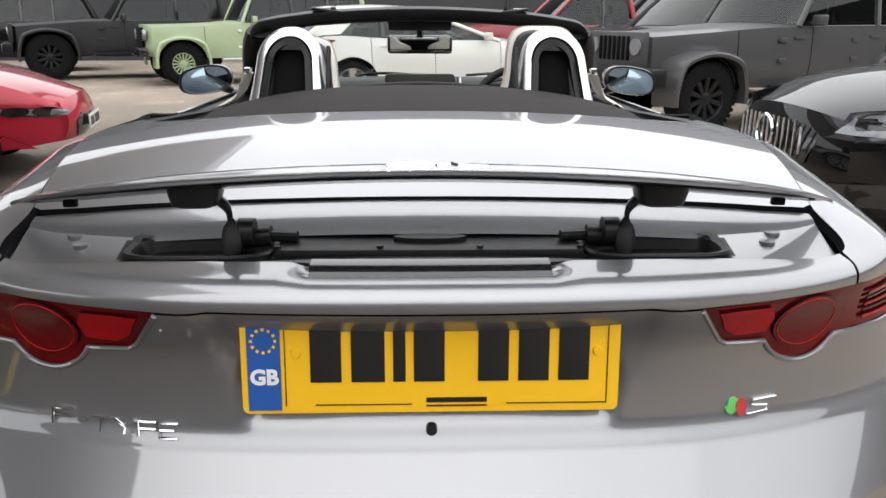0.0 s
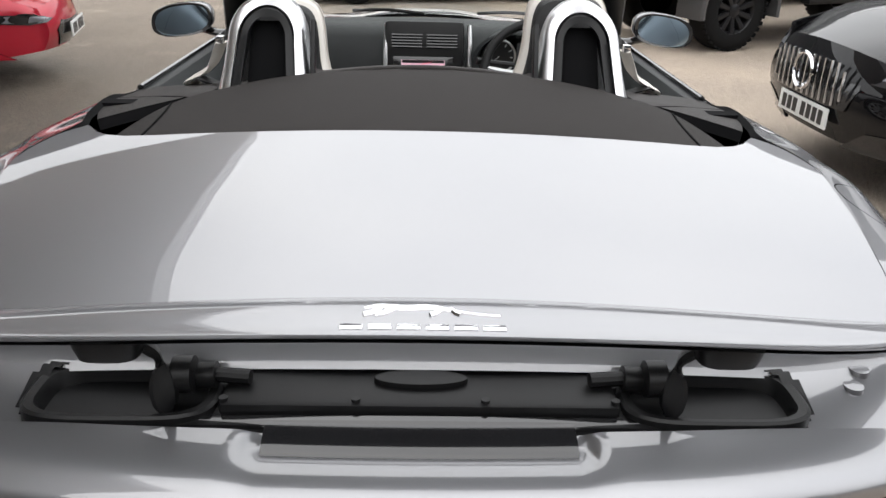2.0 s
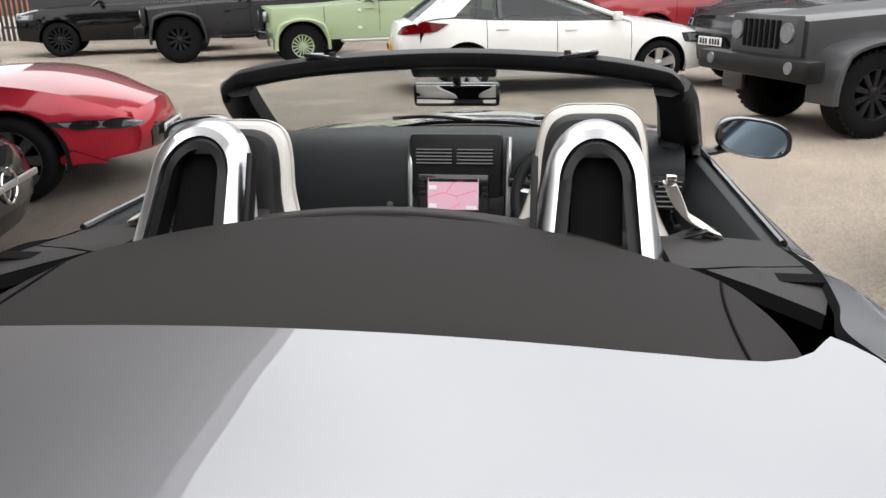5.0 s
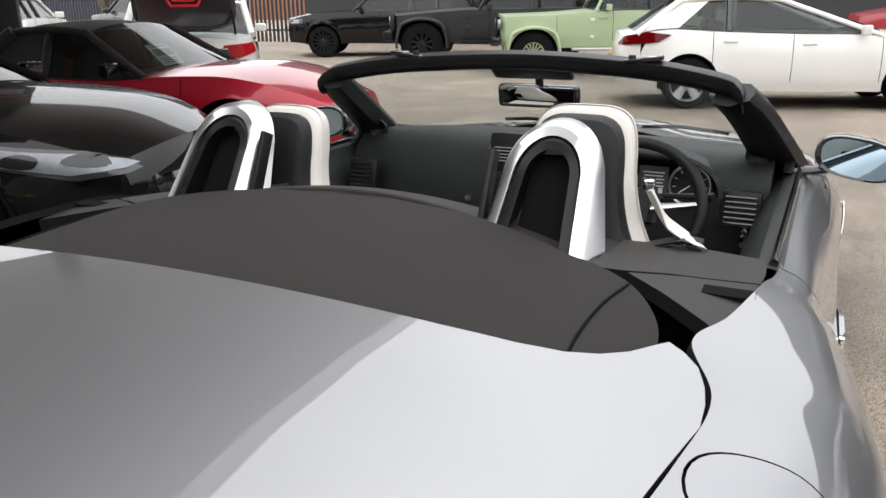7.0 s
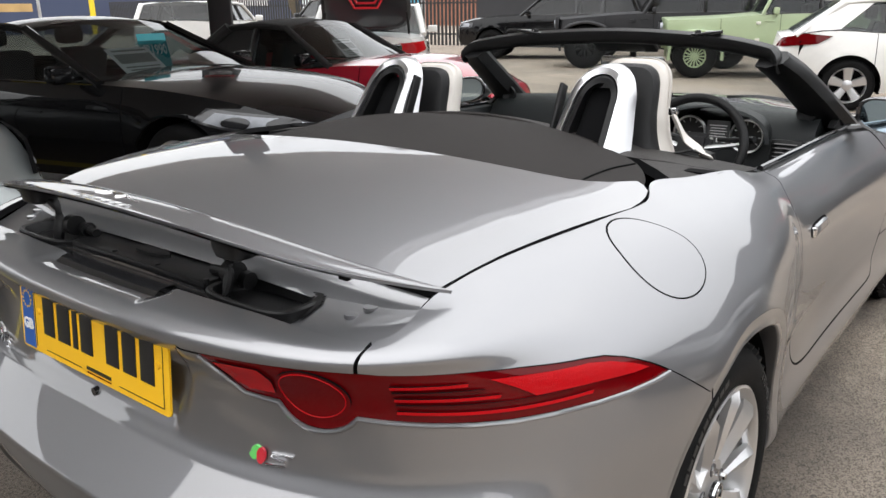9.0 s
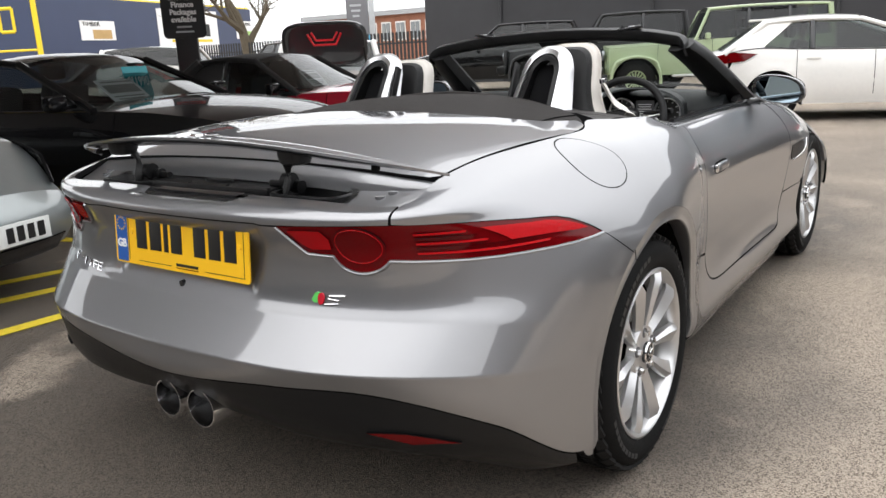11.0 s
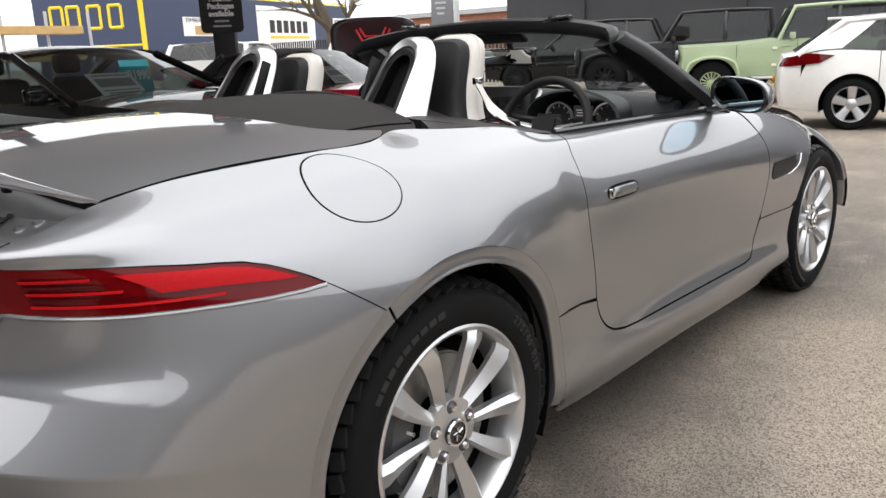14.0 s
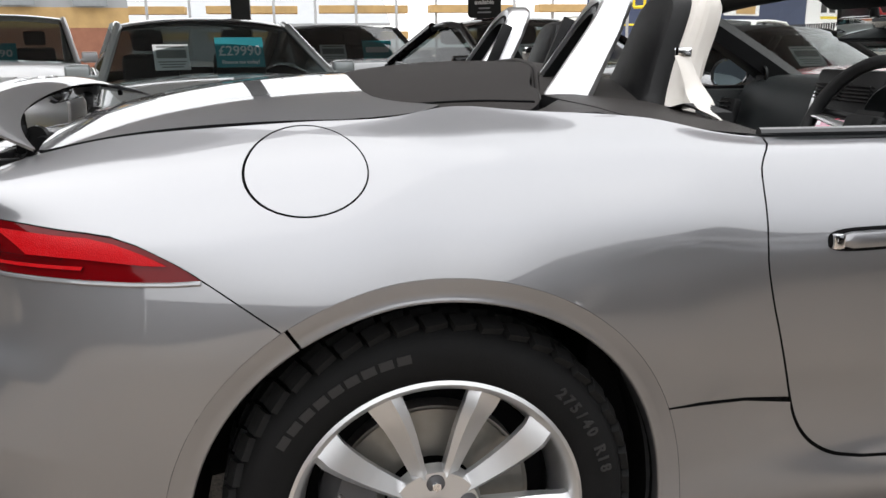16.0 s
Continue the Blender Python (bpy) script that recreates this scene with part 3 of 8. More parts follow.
# tail and bumper in one skin, both sides
low_edge = [(u, 7.0) for u in np.linspace(4.0, 0.0, 26)]
half = [(0.0, 2.04), (0.5, 2.04), (0.95, 2.04), INNER, *lamp_low[::-1], TIP, *arc_side(REAR_HUB, LIP, ARCH_SEAM, 196, 16), *low_edge[:-1]]
bumper_loop = half + [(0.0, 7.0)] + [(-u, v) for u, v in half[:0:-1]]
bumper = panel("rear_bumper", flank, [bumper_loop], (0.045, 0.09), PAINT, car, flip=True, skirt=0.014)
valance_half = [(u, 7.04) for u in np.linspace(0, 3.9, 24)] + [(4.0, 8.0), (3.9, 9.0)] + [(u, 9.0) for u in np.linspace(3.6, 0, 14)]
panel("rear_valance", flank, [valance_half + [(-u, v) for u, v in valance_half[-2:0:-1]]], (0.2, 0.25), PLASTIC, car, "matt black lower rear valance", flip=True)

# the lip behind the spoiler, with the high brake lamp in its hollow
lip_half = [(u, 0.0) for u in np.linspace(0, 2.0, 30)] + [(2.03, 0.6), (2.03, 1.2), (2.03, 1.95)] + [(u, 1.95) for u in np.linspace(1.9, 1.1, 10)] + [(u, 1.98) for u in (0.9, .6, .3)] + [(0.0, 1.98)]
panel("boot_lip", flank, [lip_half + [(-u, v) for u, v in lip_half[-2:0:-1]]], (0.055, 0.11), PAINT, car, flip=True, skirt=0.02)

door_rear = [(.628, .926), (.592, .900), (.575, .862), (.570, .752), (.585, .68), (.612, .60), (.655, .475), (.672, .43), (.692, .398), (.72, .372), (.76, .352), (.82, .340)]
door_rear = [(p.x, p.y) for p in spline([(y, z, 0) for y, z in door_rear], 36)]
door_rear_uv = [(9.96, 0.0)] + [side_uv(*p) for p in door_rear[1:]]
SPLIT = max(k for k, p in enumerate(door_rear) if p[1] > .473)
a_sill = math.degrees(math.atan2(.500 - REAR_HUB[1], .397))
cap_c = (-0.183, 0.907)
cap_pts = [(cap_c[0] + 0.0945 * math.cos(a) + 0.004 * math.sin(a), cap_c[1] + 0.060 * math.sin(a)) for a in np.radians(np.linspace(0, 360, 40, endpoint=False))]
cap_loop = [side_uv(*p) for p in cap_pts]
quarter_loop = [(2.06, 0.0), (2.06, 1.0), (2.06, 1.93), *[(u, v - 0.03) for u, v in lamp_top if u > 2.1][:-1], (TIP[0], TIP[1] - 0.03)]
quarter_loop += arc_side(REAR_HUB, LIP, ARCH_SEAM - 0.4, a_sill, 34) + [side_uv(.46, .497), side_uv(.56, .486), side_uv(.650, .474)]
quarter_loop += [(u - 0.012, v) for u, v in door_rear_uv[SPLIT:0:-1]] + [(9.945, 0.0)] + [(u, 0.0) for u in np.linspace(9.8, 2.2, 74)]
cap_small = [((u - np.mean([p[0] for p in cap_loop])) * 0.965 + np.mean([p[0] for p in cap_loop]), (v - np.mean([p[1] for p in cap_loop])) * 0.965 + np.mean([p[1] for p in cap_loop])) for u, v in cap_loop]
door_low = [(.90, .334), (1.0, .332), (1.2, .329), (1.4, .328), (1.6, .328), (1.74, .329), (1.80, .336), (1.835, .36)]
door_loop = door_rear_uv + [side_uv(*p) for p in door_low] + [side_uv(1.85, .40), side_uv(1.885, .50), side_uv(1.90, .65), side_uv(1.87, .78), (11.92, 0.9), (11.9, 0.0)] + [(u, 0.0) for u in np.linspace(11.8, 10.05, 16)]
sill_loop = [side_uv(.46, .490), side_uv(.56, .479), side_uv(.656, .462), *[side_uv(y - .004, z - .006) for y, z in door_rear[SPLIT + 1:]], *[side_uv(y + .003, z - .006) for y, z in door_low], side_uv(1.856, .395), side_uv(1.89, .47), side_uv(2.18, .47)]
sill_loop += arc_side(FRONT_HUB, LIP, 161, 196, 10) + [(12.2, 9.0)] + [(u, 9.0) for u in np.linspace(12.0, 9.4, 16)] + arc_side(REAR_HUB, LIP, -14, a_sill - 0.5, 12)
fender_loop = [(11.94, 0.0), (11.96, 0.9), side_uv(1.875, .78), side_uv(1.905, .65), side_uv(1.89, .50), side_uv(1.895, .475), side_uv(2.18, .475)] + arc_side(FRONT_HUB, LIP, 158, 5, 34)
fender_loop += [(14.9, 6.0), (15.6, 6.0), (15.9, 4.0), (15.9, 0.0)] + [(u, 0.0) for u in np.linspace(15.7, 12.0, 30)]

for sgn in (1, -1):
    way = (lambda q: q) if sgn > 0 else mirror_u
    quarter = panel("quarter_panel", flank, [way(quarter_loop), way(cap_loop)] if sgn > 0 else [way(quarter_loop)], STEP, PAINT, car, flip=True, skirt=0.016)
    if sgn > 0:
        panel("fuel_flap", flank, [way(cap_small)], (0.05, 0.1), PAINT, quarter, "round grey painted fuel flap", flip=True)
    door = panel("door", flank, [way(door_loop)], STEP, PAINT, car, flip=True, skirt=0.02)
    panel("sill", flank, [way(sill_loop)], STEP, PAINT, car, flip=True)
    fender = panel("front_fender", flank, [way(fender_loop)], STEP, PAINT, car, flip=True)
    lamp = panel("tail_lamp", flank, [way(lamp_loop)], (0.07, 0.09), RED_LENS, car, "wraparound red tail lamp with a round bulge", flip=True, lift=-0.003)
    # the pieces under the lens: round lamp, ribbed strip, bright indicator wedge
    disc = [tail_uv(0.553 + 0.056 * math.cos(a), 0.800 + 0.045 * math.sin(a)) for a in np.radians(np.linspace(0, 360, 32, endpoint=False))]
    round_lamp = panel("round_lamp", flank, [way(disc)], (0.05, 0.07), RED_LENS, lamp, "round dark red lamp", flip=True, lift=0.0015, skirt=0.004)
    ring = [flank(*tail_uv(0.553 + 0.050 * math.cos(a), 0.800 + 0.040 * math.sin(a))) for a in np.radians(np.linspace(0, 360, 41))]
    bm = bmesh.new()
    tube(bm, [V((sgn * p[0], p[1] - .002, p[2])) for p in ring], 0.0010, 6)
    part("lamp_ring", bm, RED_BRIGHT, round_lamp, "thin bright red ring")
    inner_in = [tail_uv(.398, .834), tail_uv(.430, .836), tail_uv(.480, .836), tail_uv(.492, .815), tail_uv(.487, .790), tail_uv(.44, .788), tail_uv(.418, .800)]
    panel("reflector", flank, [way(inner_in)], (0.05, 0.07), RED_BRIGHT, lamp, "bright red reflector", flip=True, lift=0.001, skirt=0.002)
    wedge = [row_at(3.02, .831), row_at(3.4, .828), side_uv(-0.50, .824), side_uv(-0.46, .817), side_uv(-0.42, .804), side_uv(-0.385, .788), side_uv(-0.42, .789), side_uv(-0.50, .795), row_at(3.3, .797)]
    panel("indicator", flank, [way(wedge)], (0.06, 0.06), RED_BRIGHT, lamp, "bright red indicator wedge", flip=True, lift=0.001, skirt=0.002)
    for k in range(5):
        z = .829 - .011 * k
        reach = (2.85, 2.95, 3.05, 3.6, 3.75)[k]
        strip = [row_at(u, z) for u in np.linspace(2.25, reach, 10)] + [row_at(u, z - (.0035 if k % 2 else .005)) for u in np.linspace(reach - .02, 2.25, 10)]
        panel("lamp_rib", flank, [way(strip)], (0.08, 0.05), RED_DARK if k % 2 else RED_BRIGHT, lamp, "thin bright red lamp rib", flip=True, lift=0.002, skirt=0.003)
    bm = bmesh.new()
    edge = [V(flank(u, v + 0.035)) for u, v in [lamp_loop[0]] + lamp_low[::-1] + [TIP]]
    tube(bm, [V((sgn * p.x, p.y, p.z)) for p in edge], 0.0042, 8)
    part("lamp_edge", bm, PAINT, bumper, "raised painted edge under the lamp")
    # door handle over a flat near-black patch that paints its pocket's shade
    hp = [side_uv(.773 + .089 * math.copysign(abs(math.cos(a)) ** .6, math.cos(a)), .762 + .0205 * math.copysign(abs(math.sin(a)) ** .6, math.sin(a))) for a in np.radians(np.linspace(0, 360, 28, endpoint=False))]
    panel("pocket_shade", flank, [way(hp)], (0.05, 0.08), DARK_GAP, door, "flat near-black patch for the shade in the handle pocket", flip=True, lift=0.0015, skirt=0.003)
    bm = bmesh.new()
    pts = [flank(*side_uv(y, .762)) for y in np.linspace(.712, .850, 9)]
    rings = []
    for k, p in enumerate(pts):
        f = k / 8
        h = 0.0145 if 0 < k < 8 else 0.011
        o = 0.010 if 0 < k < 8 else 0.003
        rings.append([V((p[0] + dx, p[1], p[2] + dz)) for dx, dz in ((0.0, -h), (o, -h * 0.9), (o + 0.004, 0), (o, h * 0.9), (0.0, h))])
    if sgn < 0:
        rings = [[V((-p.x, p.y, p.z)) for p in r] for r in rings]
    loft(bm, rings)
    part("door_handle", bm, PAINT, door, "flush grey door handle with a bright end")
    bm = bmesh.new()
    p = flank(*side_uv(.702, .762))
    box(bm, (sgn * (p[0] + .003), .701, p[2]), (0.014, 0.022, 0.027), 0.004)
    part("handle_end", bm, CHROME, door, "bright chrome handle end")
    # side vent behind the front wheel
    vp = [side_uv(y, z) for y, z in ((1.93, .640), (1.94, .688), (2.10, .690), (2.235, .690), (2.20, .652), (2.10, .628), (1.95, .622))]
    panel("side_vent", flank, [way(vp)], (0.05, 0.08), PLASTIC, fender, "black side vent", flip=True, lift=0.003, skirt=0.006)
    bm = bmesh.new()
    pts = [V(flank(*side_uv(y, z))) + V((0.007, 0, 0)) for y, z in ((1.945, .620), (2.10, .626), (2.20, .650), (2.240, .692))]
    tube(bm, [V((sgn * p.x, p.y, p.z)) for p in spline(pts, 12)], 0.0032, 8)
    part("vent_trim", bm, CHROME, fender, "chrome vent trim")

# turned flanges round the wheel arches
def arch_flange(hub, a0, a1, sgn, parent):
    bm = bmesh.new()
    rings = []
    for a in np.linspace(a0, a1, max(6, int(abs(a1 - a0) / 3))):
        c, s_ = math.cos(radians(a)), math.sin(radians(a))
        at = lambda r: V(flank(*side_uv(hub[0] + r * c, hub[1] + r * s_)))
        o, i = at(LIP - .0006), at(ARCH + .001)
        ring = [o - V((.012, 0, 0)), o - V((.0003, 0, 0)), o.lerp(i, .06) - V((.0007, 0, 0)), o.lerp(i, .5) - V((.0050, 0, 0)), o.lerp(i, .86) - V((.0095, 0, 0)), o.lerp(i, .90) - V((.0085, 0, 0)), i - V((.0105, 0, 0)), i - V((.016, c * .001, s_ * .001)), i - V((.055, c * .002, s_ * .002))]
        rings.append([V((sgn * p.x, p.y, p.z)) for p in ring])
    loft(bm, rings, closed=False)
    part("arch_flange", bm, PAINT, parent, "turned wheel-arch flange", sharp=70)


for sgn in (1, -1):
    arch_flange(REAR_HUB, -12, ARCH_SEAM - 1.6, sgn, car)
    arch_flange(REAR_HUB, ARCH_SEAM - .8, 194, sgn, car)
    arch_flange(FRONT_HUB, 20, 157, sgn, car)

# dark shell behind the gaps, and wheel houses
for sgn in (1, -1):
    way = (lambda q: q) if sgn > 0 else mirror_u
    back = [(0.0, 1.4), (2.0, 1.2), (2.2, 0.12), *[(u, 0.12) for u in np.linspace(2.6, 9.6, 50)], (11.9, 0.3), (13.0, 0.3), (13.0, 4.0), *arc_side(FRONT_HUB, LIP + .008, 120, 190, 14), *[(u, 8.6) for u in np.linspace(12, 9.6, 8)], *arc_side(REAR_HUB, LIP + .008, -10, 196, 40), (3.9, 6.9), *[(u, 6.9) for u in np.linspace(3.5, 0, 12)]]
    panel("inner_shell", flank, [way(back)], (0.2, 0.3), DARK_GAP, car, "dark inner shell", flip=True, lift=-0.011, skirt=0.001)
    for (hy, hz), nm in ((REAR_HUB, "wheel_house"), (FRONT_HUB, "wheel_house")):
        bm = bmesh.new()
        prof = [(0.90 if hy < 1 else 0.80, ARCH - 0.003), (0.86 if hy < 1 else 0.79, ARCH + 0.004), (0.60, ARCH + 0.004), (0.58, 0.02)]
        rings = []
        for a in np.radians(np.linspace(-24, 188, 40)):
            rings.append([V((sgn * x, hy + r * math.cos(a), max(hz + r * math.sin(a), 0.16))) for x, r in prof])
        loft(bm, rings, closed=False)
        part(nm, bm, DARK_GAP, car, "black wheel-house liner")

# boot lid
lid_half = [(0.0, -.062), (.1, -.062), (.2, -.063), (.3, -.064), (.4, -.064), (.5, -.060), (.56, -.050), (.60, -.030), (.63, -.002), (.658, .042), (.668, .056), (.690, .040), (.712, .012), (.726, -.03), (.733, -.07), (.735, -.12), (.717, -.21), (.698, -.31), (.668, -.45), (.652, -.53), (.638, -.60)]
lid_half += [(.62, -.615), (.55, -.625), (.40, -.632), (.2, -.636), (.0, -.637)]
lid_loop = lid_half + [(-x, y) for x, y in lid_half[-2:0:-1]]
panel("boot_lid", deck, [lid_loop], (0.03, 0.03), PAINT, car, skirt=0.012)
# the strip below the spoiler, and the tray it folds into
bm = bmesh.new()
rows = []
for f, dz in ((0, 0.0), (0.35, 0.006), (0.7, 0.022), (1.0, 0.045)):
    rows.append([V((x, -0.632 - 0.05 * f + 0.02 * (abs(x) / .64) ** 2, float(deck(x, -0.632)[2]) - 0.006 - dz)) for x in np.linspace(-.632, .632, 41)])
loft(bm, rows, closed=False)
part("lid_tail", bm, PAINT, car)
bm = bmesh.new()
rows = []
for f in np.linspace(0, 1.08, 31):
    rows.append([V((x, -0.655 + 0.02 * (abs(x) / .64) ** 2 - (0.142 - 0.05 * (abs(x) / .64) ** 3) * f, 0.897 - 0.030 * f + (0.007 - 0.010 * f) * (abs(x) / .64) ** 2)) for x in np.linspace(-.632, .632, 161)])
loft(bm, rows, closed=False)
# two openings for the spoiler's arms
holes = [q for q in bm.faces if ((abs(q.calc_center_median().x) - .345) / .100) ** 4 + ((q.calc_center_median().y + .712) / .050) ** 4 < 1]
bmesh.ops.delete(bm, geom=holes, context="FACES")
tray = part("spoiler_tray", bm, PAINT, car)

# spoiler: a thin curved wing on two arms
def wing(x):
    k = min(abs(x) / 0.672, 1.0)
    lead = V((x, -0.690 + 0.085 * k**5, 1.006 - 0.055 * k**2 - 0.016 * k**6))
    trail = V((x, -0.806 + 0.05 * k**2 + 0.146 * k**7, 1.024 - 0.058 * k**2 - 0.03 * k**8))
    return lead, trail


bm = bmesh.new()
rings = []
for x in np.sin(np.linspace(-math.pi / 2, math.pi / 2, 61)) * 0.672:
    a, b = wing(x)
    th = 0.016 * max(0.15, 1 - (abs(x) / 0.674) ** 8)
    top = [a.lerp(b, f) + V((0, 0, 0.010 * math.sin(math.pi * min(f * 1.15, 1)) * (1 - (abs(x) / .674) ** 4))) for f in np.linspace(0, 1, 9)]
    low = [a.lerp(b, f) - V((0, 0, th * math.sin(math.pi * (0.12 + 0.82 * (1 - f)) ) ** 0.6)) for f in np.linspace(1, 0, 7)[1:-1]]
    rings.append(top + [top[-1] - V((0, -0.002, 0.006))] + low)
loft(bm, rings)
spoiler = part("spoiler", bm, PAINT, car, "grey curved rear spoiler raised on two arms", sharp=50)
bm = bmesh.new()
rings = []
for x in np.linspace(-0.642, 0.642, 45):
    a, b = wing(x)
    th = 0.0175 * max(0.1, 1 - (abs(x) / 0.652) ** 8)
    rings.append([a.lerp(b, f) - V((0, 0, th * math.sin(math.pi * (0.12 + 0.82 * (1 - f))) ** 0.6)) for f in np.linspace(0.97, 0.06, 7)])
loft(bm, rings, closed=False)
part("spoiler_underside", bm, GLOSS_BLACK, spoiler, "gloss black spoiler underside")
for sgn in (1, -1):
    bm = bmesh.new()
    rings = []
    for z, w in ((1.0, 0.034), (0.985, 0.033), (0.968, 0.029), (0.964, 0.022)):
        rings.append([V((sgn * 0.335 + w * 1.15 * math.copysign(abs(math.cos(a)) ** 0.6, math.cos(a)), -0.748 + w * math.copysign(abs(math.sin(a)) ** 0.6, math.sin(a)), z)) for a in np.linspace(0, 2 * math.pi, 24, endpoint=False)])
    loft(bm, rings)
    part("spoiler_foot", bm, PLASTIC, spoiler, "dark grey plastic spoiler foot")
    bm = bmesh.new()
    arm = spline([(sgn * .310, -.742, .975), (sgn * .295, -.735, .955), (sgn * .292, -.735, .925), (sgn * .288, -.745, .885), (sgn * .285, -.74, .86)], 14)
    tube(bm, arm, [0.012 + 0.004 * math.sin(k) for k in range(14)], 8, 0.5)
    cylinder(bm, (sgn * .30, -.70, .90), (sgn * .24, -.70, .905), 0.016, n=14)
    cylinder(bm, (sgn * .285, -.715, .915), (sgn * .262, -.715, .915), 0.022, n=14)
    cylinder(bm, (sgn * .24, -.70, .905), (sgn * .20, -.705, .905), 0.009, n=10)
    part("spoiler_arm", bm, PLASTIC, spoiler, "black metal lifting arm and hinge")
    bm = bmesh.new()
    a, b = wing(sgn * 0.535)
    box(bm, a.lerp(b, 0.45) - V((0, 0, 0.017)), (0.02, 0.012, 0.012), 0.003)
    part("rubber_stop", bm, RUBBER, spoiler, "black rubber stop")

# black mechanism well in the tray
def tray_at(x, f, lift=0.0):
    k = abs(x) / .64
    return V((x, -0.655 + 0.02 * k**2 - (0.142 - 0.05 * k**3) * f, 0.897 - 0.030 * f + (0.007 - 0.010 * f) * k**2 + lift))


bm = bmesh.new()
loft(bm, [[tray_at(x, f, .004) for f in np.linspace(-.05, .93, 29)] for x in np.linspace(-.465, .465, 121)], closed=False)
# rounded at the ends, open over the two wells
cut = []
for q in bm.faces:
    c = q.calc_center_median()
    f = (-.655 + .02 * (c.x / .64) ** 2 - c.y) / .142
    if ((abs(c.x) - .345) / .100) ** 4 + ((c.y + .712) / .050) ** 4 < 1 or (abs(c.x) / .465) ** 6 + (abs(f - .44) / .50) ** 3 > 1:
        cut.append(q)
bmesh.ops.delete(bm, geom=cut, context="FACES")
part("tray_liner", bm, PLASTIC, tray, "black plastic liner under the spoiler")
bm = bmesh.new()
loft(bm, [[V((w * math.cos(a), -.700 + d * math.sin(a), z)) for a in np.linspace(0, 2 * math.pi, 28, endpoint=False)] for w, d, z in ((.056, .016, .896), (.055, .0155, .904), (.048, .012, .9045))])
part("tray_plug", bm, PLASTIC, tray, "oval black plug")
for sgn in (1, -1):
    bm = bmesh.new()
    rings = []
    def ring(w, d, z, cx=sgn * 0.345, cy=-0.712):
        return [V((cx + w * math.copysign(abs(math.cos(a)) ** 0.55, math.cos(a)), cy + d * math.copysign(abs(math.sin(a)) ** 0.55, math.sin(a)), z)) for a in np.linspace(0, 2 * math.pi, 36, endpoint=False)]
    for w, d, z in ((.112, .058, .872), (.112, .058, .890), (.108, .055, .893), (.098, .049, .892), (.094, .046, .884), (.082, .038, .832), (.05, .02, .828)):
        rings.append(ring(w, d, z))
    loft(bm, rings)
    part("mechanism_well", bm, PLASTIC, tray, "black plastic well round the spoiler arm")
    for px, py in ((.532, -.690), (.55, -.665)):
        bm = bmesh.new()
        p = tray_at(sgn * px, (-.655 + .0125 - py) / .118)
        cylinder(bm, p - V((0, 0, .01)), p + V((0, 0, .003)), 0.013, 0.012, 20)
        part("tray_plug", bm, PAINT, tray, "round painted plug")
for middle, size, rim in (((0, -.706, .888), (.46, .085, .018), .008), ((0, -.664, .904), (.50, .016, .014), .005), ((0, -.757, .876), (.60, .02, .014), .004)):
    part("tray_cover", box(bmesh.new(), middle, size, rim), PLASTIC, tray, "black plastic cover over the mechanism")
bm = bmesh.new()
rows = [[V((x, y + 0.012 * (x / .33) ** 2, z - 0.010 * (x / .33) ** 2)) for x in np.linspace(-.325, .325, 31)] for y, z in ((-.752, .882), (-.756, .889), (-.765, .889), (-.770, .884), (-.770, .872))]
loft(bm, rows, closed=False)
part("water_channel", bm, GLOSS_BLACK, tray, "gloss black strip along the tray")
for x in (-.225, -.0745, .0745, .225):
    bm = bmesh.new()
    cylinder(bm, (x, -.738, .882), (x, -.738, .900), 0.007, 0.005, 12)
    part("tray_screw", bm, PLASTIC, tray, "black screw")
bm = bmesh.new()
rows = [[V((x, y + 0.004 * (x / .18) ** 2, z)) for x in np.linspace(-.172, .172, 21)] for y, z in ((-.772, .889), (-.80, .886), (-.814, .878), (-.816, .874))]
loft(bm, rows, closed=False)
part("brake_lamp", bm, GLOSS_BLACK, bumper, "smoked black high brake lamp strip")

# spoiler badge: a leaping shape over a row of small blocks, plain chrome
def on_wing(x, f, lift=0.004):
    a, b = wing(x)
    return a.lerp(b, f) + V((0, 0, lift + 0.010 * math.sin(math.pi * min(f * 1.15, 1))))


bm = bmesh.new()
body_pts = [on_wing(x, 0.52 + dz, 0.0) for x, dz in ((-.062, .0), (-.045, -.04), (-.02, .0), (.01, -.02), (.035, .05), (.06, .10), (.082, .12))]
tube(bm, spline(body_pts, 22), [0.0015 + 0.0035 * math.sin(math.pi * min(1, k / 15)) for k in range(22)], 8, 0.6)
for x0, x1 in ((-.045, -.062), (-.03, -.05), (.02, .008), (.03, .04)):
    tube(bm, [on_wing(x0, .54, .0), on_wing((x0 + x1) / 2, .62, .0), on_wing(x1, .65, .0)], 0.003, 6)
part("leaper_badge", bm, CHROME, spoiler, "polished chrome leaping badge")
for k in range(6):
    bm = bmesh.new()
    x = -.073 + k * .0295
    p = on_wing(x, .84, 0.0)
    box(bm, p, (.024, .014, .003), 0.001, m=Matrix.Rotation(radians(-6), 4, "X"))
    part("badge_block", bm, CHROME, spoiler, "small chrome badge block")

